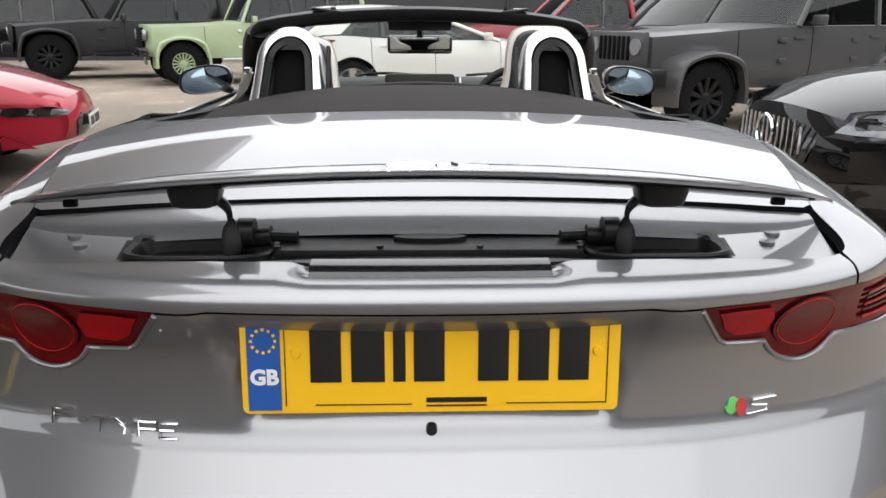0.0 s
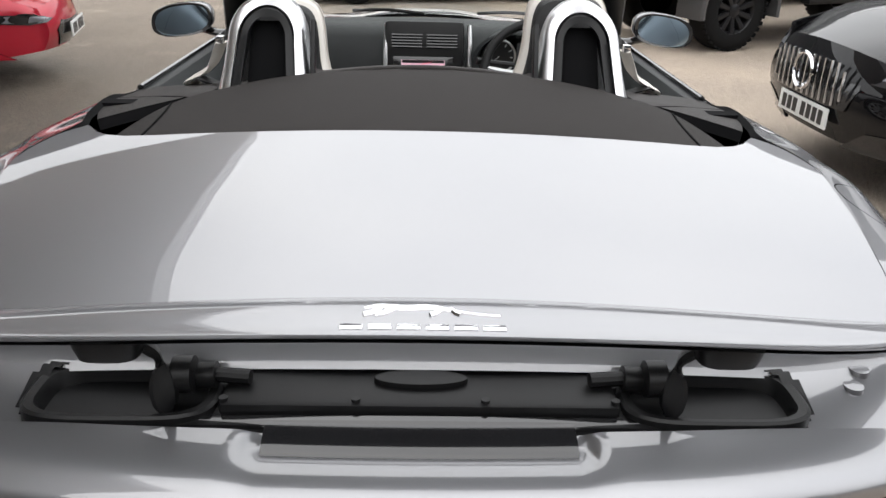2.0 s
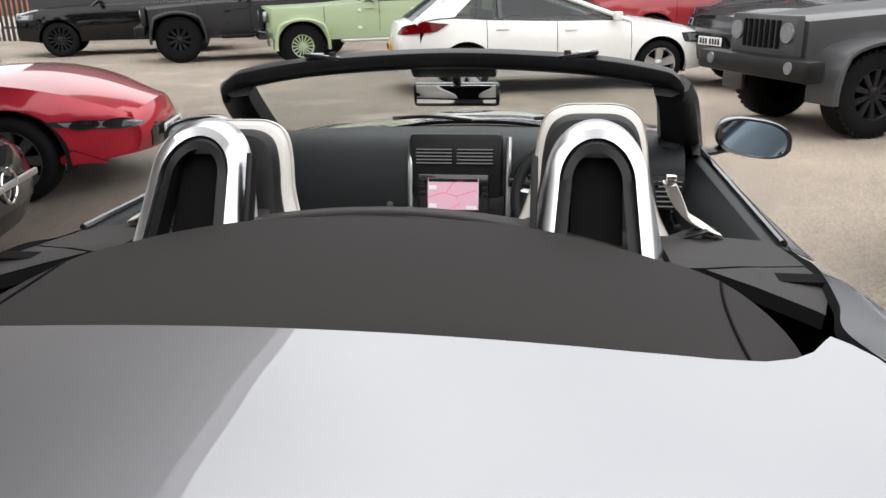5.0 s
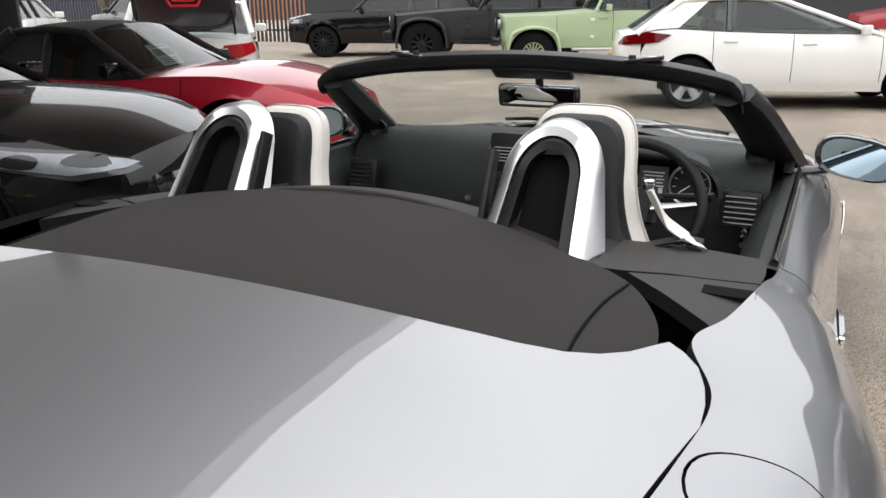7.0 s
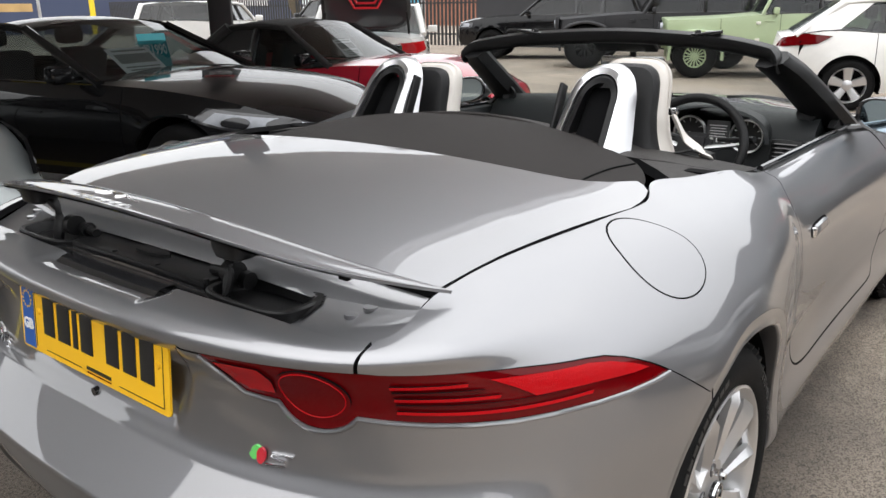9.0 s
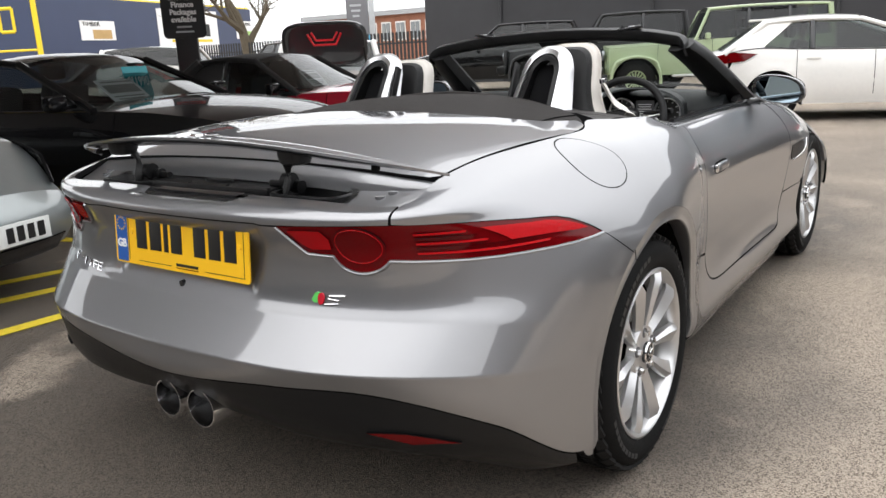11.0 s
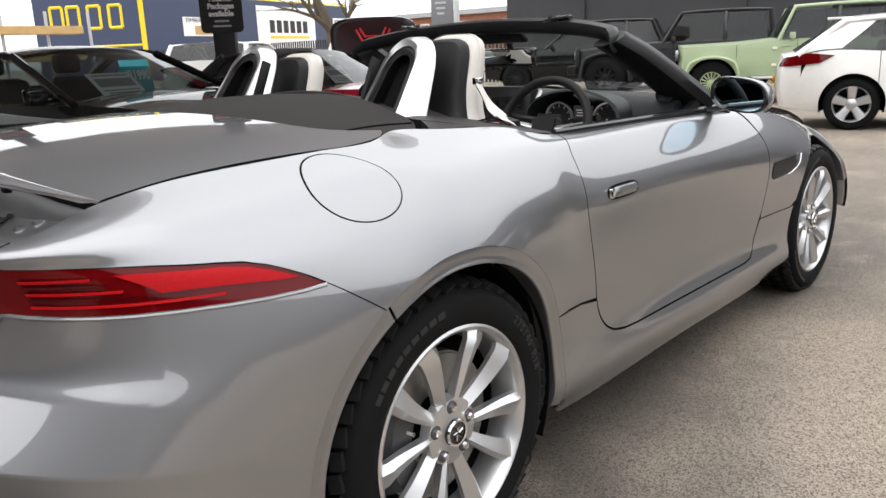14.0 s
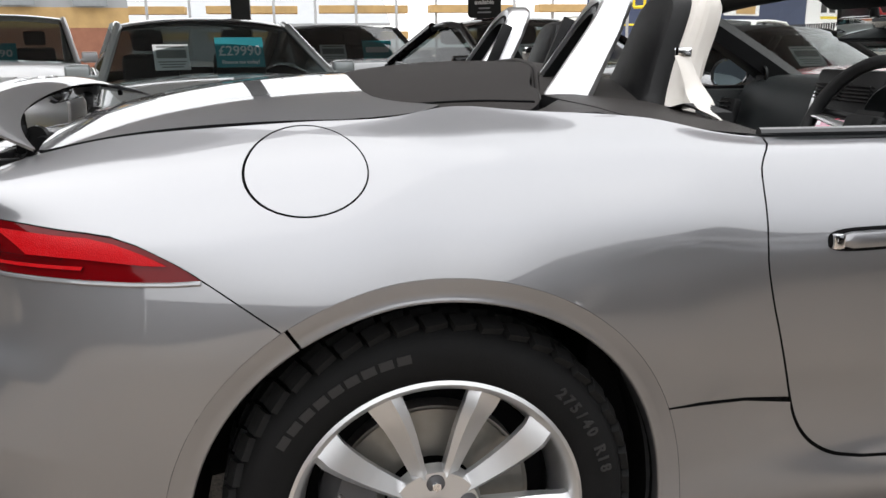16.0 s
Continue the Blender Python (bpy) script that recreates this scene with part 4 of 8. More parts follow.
# number plate
plate = new("number_plate", None)
plate.parent = car
plate["label"] = "yellow rear number plate with a blue band and dark bars"
plate.matrix_basis = Matrix.Translation((0, -.855, .767)) @ pose(0, 0, 0, 85, 0, 0)
bm = bmesh.new()
out = []
for cx, cy, a0 in ((.2545, .067, 0), (-.2545, .067, 90), (-.2545, -.067, 180), (.2545, -.067, 270)):
    out += [(cx + .009 * math.cos(radians(a0 + t)), cy + .009 * math.sin(radians(a0 + t))) for t in (0, 30, 60, 90)]
prism(bm, out, "z", -0.004, 0.0)
part("plate_sheet", bm, YELLOW, plate, "glossy yellow plate sheet")
part("blue_band", boxes(((-.232, .002, .0008), (.046, .146, .0016))), BLUE, plate, "blue plate band")
text_part("GB", 0.030, pose(-.232, -.032, .0018), WHITE, plate, "country_letters", bold=0.0012, align="CENTER")
for k in range(12):
    a = radians(30 * k)
    part("band_star", boxes(((-.232 + .0165 * math.cos(a), .030 + .0165 * math.sin(a), .0020), (.004, .004, .0006), 0, Matrix.Rotation(a, 4, "Z"))), YELLOW, plate)
x = -.172
for w in (.050, .054, .020, .050, None, .050, .050, .050):
    if w is None:
        x += .033
        continue
    part("plate_bar", boxes(((x + w / 2, .009, .001), (w * .86, .079, .0016), .0006)), BLACK, plate, "plain black bar")
    x += w + .0065
part("dealer_bar", boxes(((.035, -.058, .001), (.085, .007, .001))), BLACK, plate, "small dark print")
part("dealer_bar", boxes(((.035, -.0665, .001), (.085, .002, .001))), RED_LENS, plate, "small red print")
part("plate_line", boxes(((-.095, -.064, .0008), (.135, .0014, .0008)), ((.175, -.064, .0008), (.14, .0014, .0008)), ((.2465, .0, .0008), (.0014, .13, .0008)), ((-.203, .0, .0008), (.0014, .13, .0008)), ((.02, .067, .0008), (.45, .0014, .0008))), BLACK, plate, "thin black border line")
for x in (-.188, .232):
    bm = bmesh.new()
    cylinder(bm, (x, .012, 0), (x, .012, .004), .0075, .006, 16)
    part("plate_screw", bm, YELLOW, plate, "yellow screw cap")

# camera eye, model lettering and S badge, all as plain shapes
bm = bmesh.new()
p = flank(*tail_uv(0.001, .660))
cylinder(bm, (0, p[1] + .004, .66), (0, p[1] - .006, .66), .009, .008, 20)
part("camera_eye", bm, GLOSS_BLACK, bumper, "small round black camera eye")


def on_tail(x, z, lift=0.003):
    q = tail_uv(abs(x), z)
    p = flank(*q)
    return V((math.copysign(p[0], x), p[1] - lift, p[2]))


def bar_on_tail(pts, r, material, parent, name, label, flat=0.7):
    bm = bmesh.new()
    tube(bm, [on_tail(*p) for p in pts], r, 8, flat)
    return part(name, bm, material, parent, label)


for k, (x0, w, kind) in enumerate(((-.553, .036, 0), (-.511, .014, 1), (-.491, .030, 2), (-.455, .030, 3), (-.419, .026, 4), (-.387, .026, 5))):
    z0, h = .664 - k * .0008, .024
    strokes = {0: [[(0, 0), (0, h)], [(0, h), (w, h)], [(0, h * .55), (w * .7, h * .55)]], 1: [[(0, h * .5), (w, h * .5)]], 2: [[(0, h * .8), (w, h * .8)], [(w / 2, h * .8), (w / 2, 0)]], 3: [[(0, h * .8), (w / 2, h * .4), (w / 2, 0)], [(w, h * .8), (w / 2, h * .4)]], 4: [[(0, 0), (0, h * .8), (w, h * .8), (w, h * .4), (0, h * .4)]], 5: [[(w, h * .8), (0, h * .8), (0, 0), (w, 0)], [(0, h * .4), (w * .8, h * .4)]]}[kind]
    bm = bmesh.new()
    for st in strokes:
        tube(bm, [on_tail(x0 + a, z0 - h / 2 + b) for a, b in st], 0.0026, 6)
    part("model_badge_piece", bm, CHROME, bumper, "chrome badge piece")
bm = bmesh.new()
loft(bm, [[on_tail(.446 + .010 * math.cos(a) - (.004 if math.sin(a) < 0 else 0), .678 + .012 * math.sin(a), l) for a in np.linspace(0, 2 * math.pi, 20, endpoint=False)] for l in (0.0, 0.004)])
part("badge_shield", bm, GREEN_ENAMEL, bumper, "green enamel badge half")
bm = bmesh.new()
loft(bm, [[on_tail(.457 + .008 * math.cos(a), .676 + .0135 * math.sin(a), l) for a in np.linspace(0, 2 * math.pi, 20, endpoint=False)] for l in (0.002, 0.006)])
part("badge_shield", bm, RED_ENAMEL, bumper, "red enamel badge half")
bar_on_tail([(.515, .685), (.477, .684), (.474, .677), (.500, .674), (.500, .667), (.466, .664)], 0.0028, CHROME, bumper, "badge_bar", "chrome badge bar")

# exhaust, rear reflectors
for x in (-.056, .076):
    bm = bmesh.new()
    lathe(bm, [(-.902, .050), (-.907, .0515), (-.907, .0485), (-.892, .046), (-.70, .045)], (x, 0, .350), 32, "y")
    lathe(bm, [(-.907, .0515), (-.884, .0525), (-.70, .0525)], (x, 0, .350), 32, "y")
    pipe = part("exhaust_pipe", bm, CHROME, car, "polished round exhaust tailpipe")
    # a near-black disc closes the pipe
    bm = bmesh.new()
    cylinder(bm, (x, -.76, .350), (x, -.755, .350), .046, n=24)
    part("pipe_inside", bm, DARK_GAP, pipe, "black disc inside the pipe")
for sgn in (1, -1):
    rl = [(1.82, 7.70), (2.2, 7.62), (2.7, 7.60), (2.25, 7.80)]
    panel("rear_reflector", flank, [rl if sgn > 0 else mirror_u(rl)], (0.1, 0.1), RED_LENS, car, "slim red rear reflector", flip=True, lift=0.006, skirt=0.01)

# bonnet and scuttle
hood_half = [(0, 1.90), (.3, 1.89), (.6, 1.85), (.735, 1.87), (.715, 2.25), (.695, 2.65), (.63, 3.08), (.40, 3.38), (0, 3.45)]
panel("bonnet", hood, [hood_half + [(-x, y) for x, y in hood_half[-2:0:-1]]], (0.05, 0.05), PAINT, car)
bm = bmesh.new()
loft(bm, [[V((x, y + .06 * (1 - (x / .72) ** 2), z - .05 * (x / .72) ** 2)) for x in np.linspace(-.72, .72, 25)] for y, z in ((1.76, .955), (1.82, .945), (1.86, .948))], closed=False)
part("scuttle", bm, PLASTIC, car, "black plastic scuttle panel")


# wheels
def tyre_and_rim(parent_name, hub, side, radius, half_w, rim_r, outer):
    w = new(parent_name, None)
    w.parent = car
    w["label"] = "silver ten-spoke alloy wheel with a low-profile tyre"
    w.matrix_basis = Matrix.Translation((side * outer, hub[0], hub[1])) @ (Matrix.Identity(4) if side > 0 else Matrix.Rotation(math.pi, 4, "Z"))
    bm = bmesh.new()
    d = -2 * half_w
    lathe(bm, [(-.012, rim_r - .004), (-.002, rim_r + .006), (.004, rim_r + .02), (.007, (rim_r + radius) / 2), (.002, radius - .032), (-.012, radius - .019), (-.03, radius - .011), (-.06, radius - .008), (d + .06, radius - .008), (d + .03, radius - .011), (d, radius - .034), (d, rim_r)], (0, 0, 0), 72)
    tyre = part("tyre", bm, RUBBER, w, "black road tyre with block tread", sharp=60)
    bm = bmesh.new()
    n = 46
    for k in range(n):
        a = 2 * math.pi * k / n
        for x0, wd, da in ((-.022, .028, 0.0), (-.075, .036, .05), (-.135, .036, 0.0), (-.195, .036, .05)):
            if x0 < d + .03:
                continue
            m = Matrix.Rotation(a + da, 4, "X") @ Matrix.Translation((x0 - wd / 2 + .01, 0, radius - (.006 if x0 > -.03 else .001))) @ Matrix.Rotation(radians(22 if x0 > -.03 else 0), 4, "Y") @ Matrix.Rotation(radians(14), 4, "Z")
            box(bm, (0, 0, 0), (1, 1, 1), 0, m @ Matrix.Diagonal((wd, .037, .012, 1)))
    part("tread", bm, TREAD, tyre, "raised tread blocks", sharp=20)
    bm = bmesh.new()
    lathe(bm, [(-.010, rim_r - .001), (-.001, rim_r + .003), (.002, rim_r - .003), (-.004, rim_r - .012), (-.02, rim_r - .018), (-.06, rim_r - .03), (d + .03, rim_r - .03), (d + .01, rim_r - .005)], (0, 0, 0), 72)
    rim = part("rim", bm, ALLOY, w, "silver alloy rim", sharp=50)
    for k in range(5):
        for off in (-1, 1):
            bm = bmesh.new()
            a = 2 * math.pi * (k + 0.5) / 5 + math.pi / 2
            rings = []
            for f in np.linspace(0, 1, 8):
                r = 0.045 + f * (rim_r - 0.052)
                ang = a + off * (0.22 + 0.075 * math.sin(f * 2.2)) * (1.15 - 0.25 * f)
                hw = 0.0115 + 0.0185 * f**1.25
                x = -0.030 + 0.034 * f**0.8 - (0.012 if f > 0.95 else 0)
                c, s = math.cos(ang), math.sin(ang)
                t = V((0, -s, c))
                p = V((x, r * c, r * s))
                tw = 0.006 * off * (1 - f)
                rings.append([p - t * hw + V((-.024, 0, 0)), p - t * hw + V((-.006 - .006 * f - tw, 0, 0)), p + t * hw * off * 0.45 + V((.004, 0, 0)), p + t * hw + V((tw - .006 - .006 * f, 0, 0)), p + t * hw + V((-.024, 0, 0))])
            loft(bm, rings)
            part("spoke", bm, ALLOY, rim, "", sharp=40)
    bm = bmesh.new()
    lathe(bm, [(-.045, .082), (-.022, .076), (-.020, .050), (-.016, .034), (-.016, .001)], (0, 0, 0), 30)
    part("hub", bm, ALLOY, rim, "silver alloy hub")
    bm = bmesh.new()
    lathe(bm, [(-.016, .032), (-.008, .031), (-.006, .026), (-.008, .001)], (0, 0, 0), 28)
    part("hub_cap", bm, GLOSS_BLACK, rim, "dark hub cap with a bright ring")
    bm = bmesh.new()
    lathe(bm, [(-.008, .032), (-.004, .030), (-.005, .026)], (0, 0, 0), 28)
    for k in range(5):
        a = 2 * math.pi * k / 5
        tube(bm, [(-.006, .004 * math.cos(a), .004 * math.sin(a)), (-.004, .017 * math.cos(a + .5), .017 * math.sin(a + .5))], .0028, 6)
    part("cap_ring", bm, CHROME, rim, "bright cap ring")
    for k in range(5):
        a = 2 * math.pi * k / 5 + math.pi / 2
        bm = bmesh.new()
        p = V((0, .057 * math.cos(a), .057 * math.sin(a)))
        # the shade of the nut's recess is a disc in darker alloy
        cylinder(bm, p + V((-.026, 0, 0)), p + V((-.019, 0, 0)), .0165, .0155, 18)
        part("nut_shade", bm, ALLOY_DARK, rim, "darker alloy disc for the shade round the nut")
        bm = bmesh.new()
        cylinder(bm, p + V((-.03, 0, 0)), p + V((-.008, 0, 0)), .0095, .008, 6)
        part("wheel_nut", bm, CHROME, rim, "bright wheel nut")
    bm = bmesh.new()
    lathe(bm, [(-.075, .165), (-.072, .172), (-.105, .172), (-.105, .08), (-.072, .08), (-.072, .165)], (0, 0, 0), 48)
    part("brake_disc", bm, DISC, w, "grey steel brake disc")
    # black discs behind the spokes take the place of the wheel's inner shade
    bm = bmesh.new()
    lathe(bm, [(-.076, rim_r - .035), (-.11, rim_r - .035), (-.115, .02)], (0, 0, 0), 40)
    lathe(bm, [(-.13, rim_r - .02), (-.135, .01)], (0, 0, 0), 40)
    part("spoke_shade_disc", bm, DARK_GAP, w, "black discs standing in for shade behind the spokes")
    bm = bmesh.new()
    rings = []
    for a in np.radians(np.linspace(150, 215, 10)):
        rings.append([V((x, r * math.cos(a), r * math.sin(a))) for x, r in ((-.05, .10), (-.045, .165), (-.08, .19), (-.12, .19), (-.12, .10))])
    loft(bm, rings)
    part("brake_caliper", bm, ALLOY_DARK, w, "dark brake caliper")
    bm = bmesh.new()
    cylinder(bm, (-.004, .17 * math.cos(2.75), .17 * math.sin(2.75)), (.012, .165 * math.cos(2.75), .165 * math.sin(2.75)), .004, n=10)
    part("valve", bm, CHROME, rim, "tyre valve")
    # raised sidewall marks, as plain bars
    for a0, a1, nb in ((100, 150, 9), (200, 250, 9), (290, 330, 8)):
        for k in range(nb):
            a = radians(a0 + (a1 - a0) * k / nb)
            r = (rim_r + radius) / 2
            bm = bmesh.new()
            m = Matrix.Rotation(a, 4, "X")
            box(bm, m @ V((.0065, 0, 0)) + V((0, r * math.cos(a), r * math.sin(a))), (.0016, .014, .022), 0, m)
            part("sidewall_mark", bm, RUBBER_MARK, tyre, "raised grey sidewall marking")
    r = (rim_r + radius) / 2 - .010
    for k, ch in enumerate("275/40 R18"):
        a = radians(46 - 3.6 * k)
        c, s = math.cos(a), math.sin(a)
        if ch != " ":
            m = Matrix(((0, 0, 1, .0072), (s, c, 0, r * c), (-c, s, 0, r * s), (0, 0, 0, 1)))
            text_part(ch, .026, m, RUBBER_MARK, tyre, "size_letter", bold=.0008, align="CENTER")
    return w


for sgn in (1, -1):
    tyre_and_rim("wheel", (0.0, 0.338), sgn, 0.341, 0.1375, 0.244, 0.925)
    tyre_and_rim("wheel", (2.622, 0.337), sgn, 0.339, 0.1225, 0.243, 0.862)

# ---- the sports car: cabin ----
def sheet(name, outline, height, material, parent, label, step=0.03, skirt=0.02):
    """A trimmed sheet over the plan whose height is a function of x and y."""
    def surf(x, y):
        x, y = np.broadcast_arrays(np.asarray(x, float), np.asarray(y, float))
        return np.stack([x, y, height(x, y)], -1)
    return panel(name, surf, [outline], (step, step), material, parent, label, skirt=skirt)


def both_ways(half):
    return half + [(-x, y) for x, y in half[-2:0:-1]]


def cover_z(x, y):
    f = np.clip((y + .07) / .44, 0, 1)
    return 1.018 + (0.049 * f**0.7 - 0.02 * f**3) * (1 - 0.8 * (np.abs(x) / .6) ** 4) - 0.10 * x**2 - 0.15 * x**4


cover_half = [(p.x, p.y) for p in spline([(0, -.067, 0), (.2, -.068, 0), (.4, -.069, 0), (.5, -.065, 0), (.56, -.055, 0), (.602, -.034, 0), (.632, .02, 0), (.642, .085, 0), (.636, .16, 0), (.61, .225, 0), (.565, .272, 0), (.50, .286, 0), (.46, .284, 0), (.36, .318, 0), (.2, .362, 0), (0, .380, 0)], 60)]
sheet("roof_cover", both_ways(cover_half), cover_z, FABRIC, car, "dark brown cloth folded-roof cover", skirt=0.05)
for sgn in (1, -1):
    bm = bmesh.new()
    pts = [(sgn * x, y, float(cover_z(x, y)) + .0012) for x, y in ((.556, -.048), (.550, .05), (.553, .16), (.566, .262))]
    tube(bm, spline(pts, 14), 0.0025, 6)
    part("cover_seam", bm, DARK_GAP, car, "stitched cover seam")


def shelf_z(x, y):
    return 1.048 - 0.275 * x**2 - 0.10 * np.clip(y - .40, 0, 1) - 0.02 * np.clip(.3 - y, 0, 1)


shelf_half = [(0, .380), (.2, .362), (.36, .320), (.46, .287), (.490, .290), (.490, .34), (.488, .52), (.47, .545), (.30, .545), (.262, .50), (.245, .445), (.12, .458), (0, .462)]
sheet("rear_shelf", both_ways(shelf_half), shelf_z, TRIM_BROWN, car, "dark brown vinyl shelf behind the seats", skirt=0.10)
bm = bmesh.new()
tube(bm, [(x, y + .012, float(shelf_z(x, y)) + .001) for x, y in [(p.x, p.y) for p in spline([(-.49, .280, 0), (-.36, .318, 0), (-.2, .362, 0), (0, .380, 0), (.2, .362, 0), (.36, .318, 0), (.49, .280, 0)], 50)]], 0.006, 8)
part("shelf_bead", bm, TRIM_BROWN, car, "rolled vinyl edge bead")
for sgn in (1, -1):
    flap = lambda x, y: 0.992 - 0.13 * (np.abs(x) - .5) - 0.115 * np.clip(y - .36, 0, 1)
    a = [(.496, .298), (.494, .53), (.60, .615), (.742, .66), (.750, .54), (.748, .446), (.66, .385), (.544, .318)]
    b = [(.552, .314), (.664, .380), (.746, .436), (.744, .36), (.728, .255), (.703, .185), (.69, .20), (.62, .265)]
    for q, nm in ((a, "roof_flap"), (b, "roof_flap")):
        loop = [(sgn * x, y) for x, y in q]
        sheet(nm, loop, flap, TRIM_BROWN, car, "dark brown vinyl roof flap", step=0.025, skirt=0.025)
    bm = bmesh.new()
    loft(bm, [[V((sgn * x, y, z)) for x, y in ((.50, -.10), (.70, -.02), (.70, .20), (.725, .42), (.72, .62), (.50, .62))] for z in (.70, .82)])
    part("roof_well", bm, DARK_GAP, car, "black folding-roof well")
    # roll hoop: brushed arch with a dark lining
    xc, half = sgn * 0.374, 0.078
    def hoop_path(h, n=26, z0=.965):
        pts = []
        for z in np.linspace(z0, 1.105, 6):
            pts.append((h + .012 * (1.105 - z) / .14, z))
        pts += [(h * math.cos(a), 1.105 + h * 1.08 * math.sin(a)) for a in np.linspace(0, math.pi, n)[1:-1]]
        for z in np.linspace(1.105, z0, 6):
            pts.append((-h - .012 * (1.105 - z) / .14, z))
        return pts

    def band(h, thick, y_back, y_front, round_=0.35):
        bm = bmesh.new()
        rings = []
        path = hoop_path(h)
        for k, (dx, z) in enumerate(path):
            p, q = path[max(k - 1, 0)], path[min(k + 1, len(path) - 1)]
            t = V((q[0] - p[0], 0, q[1] - p[1])).normalized()
            nrm = V((-t.z, 0, t.x))
            nrm = -nrm if nrm.dot(V((dx, 0, z - 1.06))) < 0 else nrm
            lean = 0.72 * (z - 1.0)
            wide = 1 + 0.55 * max(0.0, (1.13 - z) / .16)
            c = V((xc + dx, .349 + lean - sgn * .10 * dx, z))
            out_ = .016 * max(0.0, (1.13 - z) / .13)
            rings.append([c + nrm * (o + (out_ if yy > 0 else 0)) + V((0, yy * (wide if yy > 0 else 1), 0)) for o, yy in ((0, y_back), (thick * .7, y_back + .004), (thick, y_back + .016), (thick, y_front - .01), (thick * .6, y_front), (0, y_front))])
        return loft(bm, rings)

    hoop = part("roll_hoop", band(half - .012, .024, -.018, .055), SATIN, car, "brushed aluminium roll-over hoop", sharp=45)
    part("hoop_lining", band(half - .034, .022, -.012, .060), PLASTIC, hoop, "black plastic hoop lining")
    bm = bmesh.new()
    box(bm, (xc, .432, 1.05), (.095, .03, .20), 0.012, Matrix.Rotation(radians(-35), 4, "X"))
    part("hoop_filler", bm, DARK_GAP, hoop, "black padded hoop filler")
    bm = bmesh.new()
    box(bm, (sgn * .264, .405, 1.070), (.012, .032, .165), 0.004, Matrix.Rotation(radians(-24), 4, "X"))
    part("deflector_post", bm, PLASTIC, car, "black wind-deflector post")
    # seat
    seat = new("seat", None)
    seat.parent = car
    seat["label"] = "cream and black leather sports seat"
    sx = sgn * 0.372
    prof = [(.60, .235), (.75, .235), (.86, .200), (.95, .150), (1.00, .126), (1.06, .110), (1.12, .104), (1.16, .096), (1.185, .080), (1.198, .05), (1.20, .0)]
    def seat_shell(grow, y0, y1, rnd):
        bm = bmesh.new()
        rings = []
        fine = spline([(w, 0, z) for z, w in prof], 34)
        outline = [(p.x, p.z) for p in fine] + [(-p.x, p.z) for p in fine[-2::-1]]
        cz = .95
        for y, k in ((y0, .80), (y0 + rnd * .4, .95), (y0 + rnd, 1.0), (y1 - rnd, 1.0), (y1 - rnd * .3, .95), (y1, .82)):
            ring = []
            for x, z in outline:
                s = k + grow / .2
                ring.append(V((sx + x * s, .49 + y + .33 * (z - .9), cz + (z - cz) * (1 + (k - 1) * .6 + grow * 2) - (.035 if sgn < 0 else 0))))
            rings.append(ring)
        return loft(bm, rings)
    part("seat_shell", seat_shell(-.014, .0, .08, .035), LEATHER, seat, "black leather seat back shell")
    part("seat_bolster", seat_shell(.014, .045, .125, .045), CREAM, seat, "cream leather seat bolster")
    bm = bmesh.new()
    box(bm, (sx, .83, .50), (.48, .50, .16), 0.05, seg=3)
    part("seat_cushion", bm, CREAM, seat, "cream leather seat cushion")
    bm = bmesh.new()
    tube(bm, spline([(sx + sgn * .150, .585, 1.065), (sx + sgn * .185, .60, 1.0), (sx + sgn * .235, .60, .965), (sx + sgn * .245, .63, .93)], 16), .024, 8, 0.3)
    part("belt_guide", bm, CREAM, seat, "cream leather belt guide strap")
    bm = bmesh.new()
    box(bm, (sx + sgn * .152, .585, 1.072), (.02, .03, .02), 0.004)
    part("belt_stud", bm, CHROME, seat, "chrome belt guide end")
    bm = bmesh.new()
    loft(bm, [[V((sx + sgn * x, y - w, z)), V((sx + sgn * x, y + w, z)), V((sx + sgn * x + .004, y + w, z + .004)), V((sx + sgn * x + .004, y - w, z + .004))] for x, y, z, w in ((.15, .56, .955, .02), (.22, .58, .972, .024), (.25, .62, .955, .024), (.255, .66, .80, .024))])
    part("seat_belt", bm, LEATHER, seat, "dark grey seat belt")

# cabin tub, door linings
bm = bmesh.new()
loft(bm, [[V((x, y, z)) for x, z in ((-.80, .86), (-.78, .30), (-.5, .24), (0, .26), (.5, .24), (.78, .30), (.80, .86))] for y in (.30, 1.0, 1.88)], closed=False)
box(bm, (0, .33, .62), (1.5, .04, .70))
box(bm, (0, 1.86, .58), (1.5, .04, .70))
part("cabin_tub", bm, DARK_GAP, car, "black carpeted cabin tub")
bm = bmesh.new()
box(bm, (0, -.22, .34), (1.1, .80, .08))
box(bm, (0, 1.35, .20), (1.5, 2.9, .06))
part("underbody", bm, DARK_GAP, car, "black underbody")
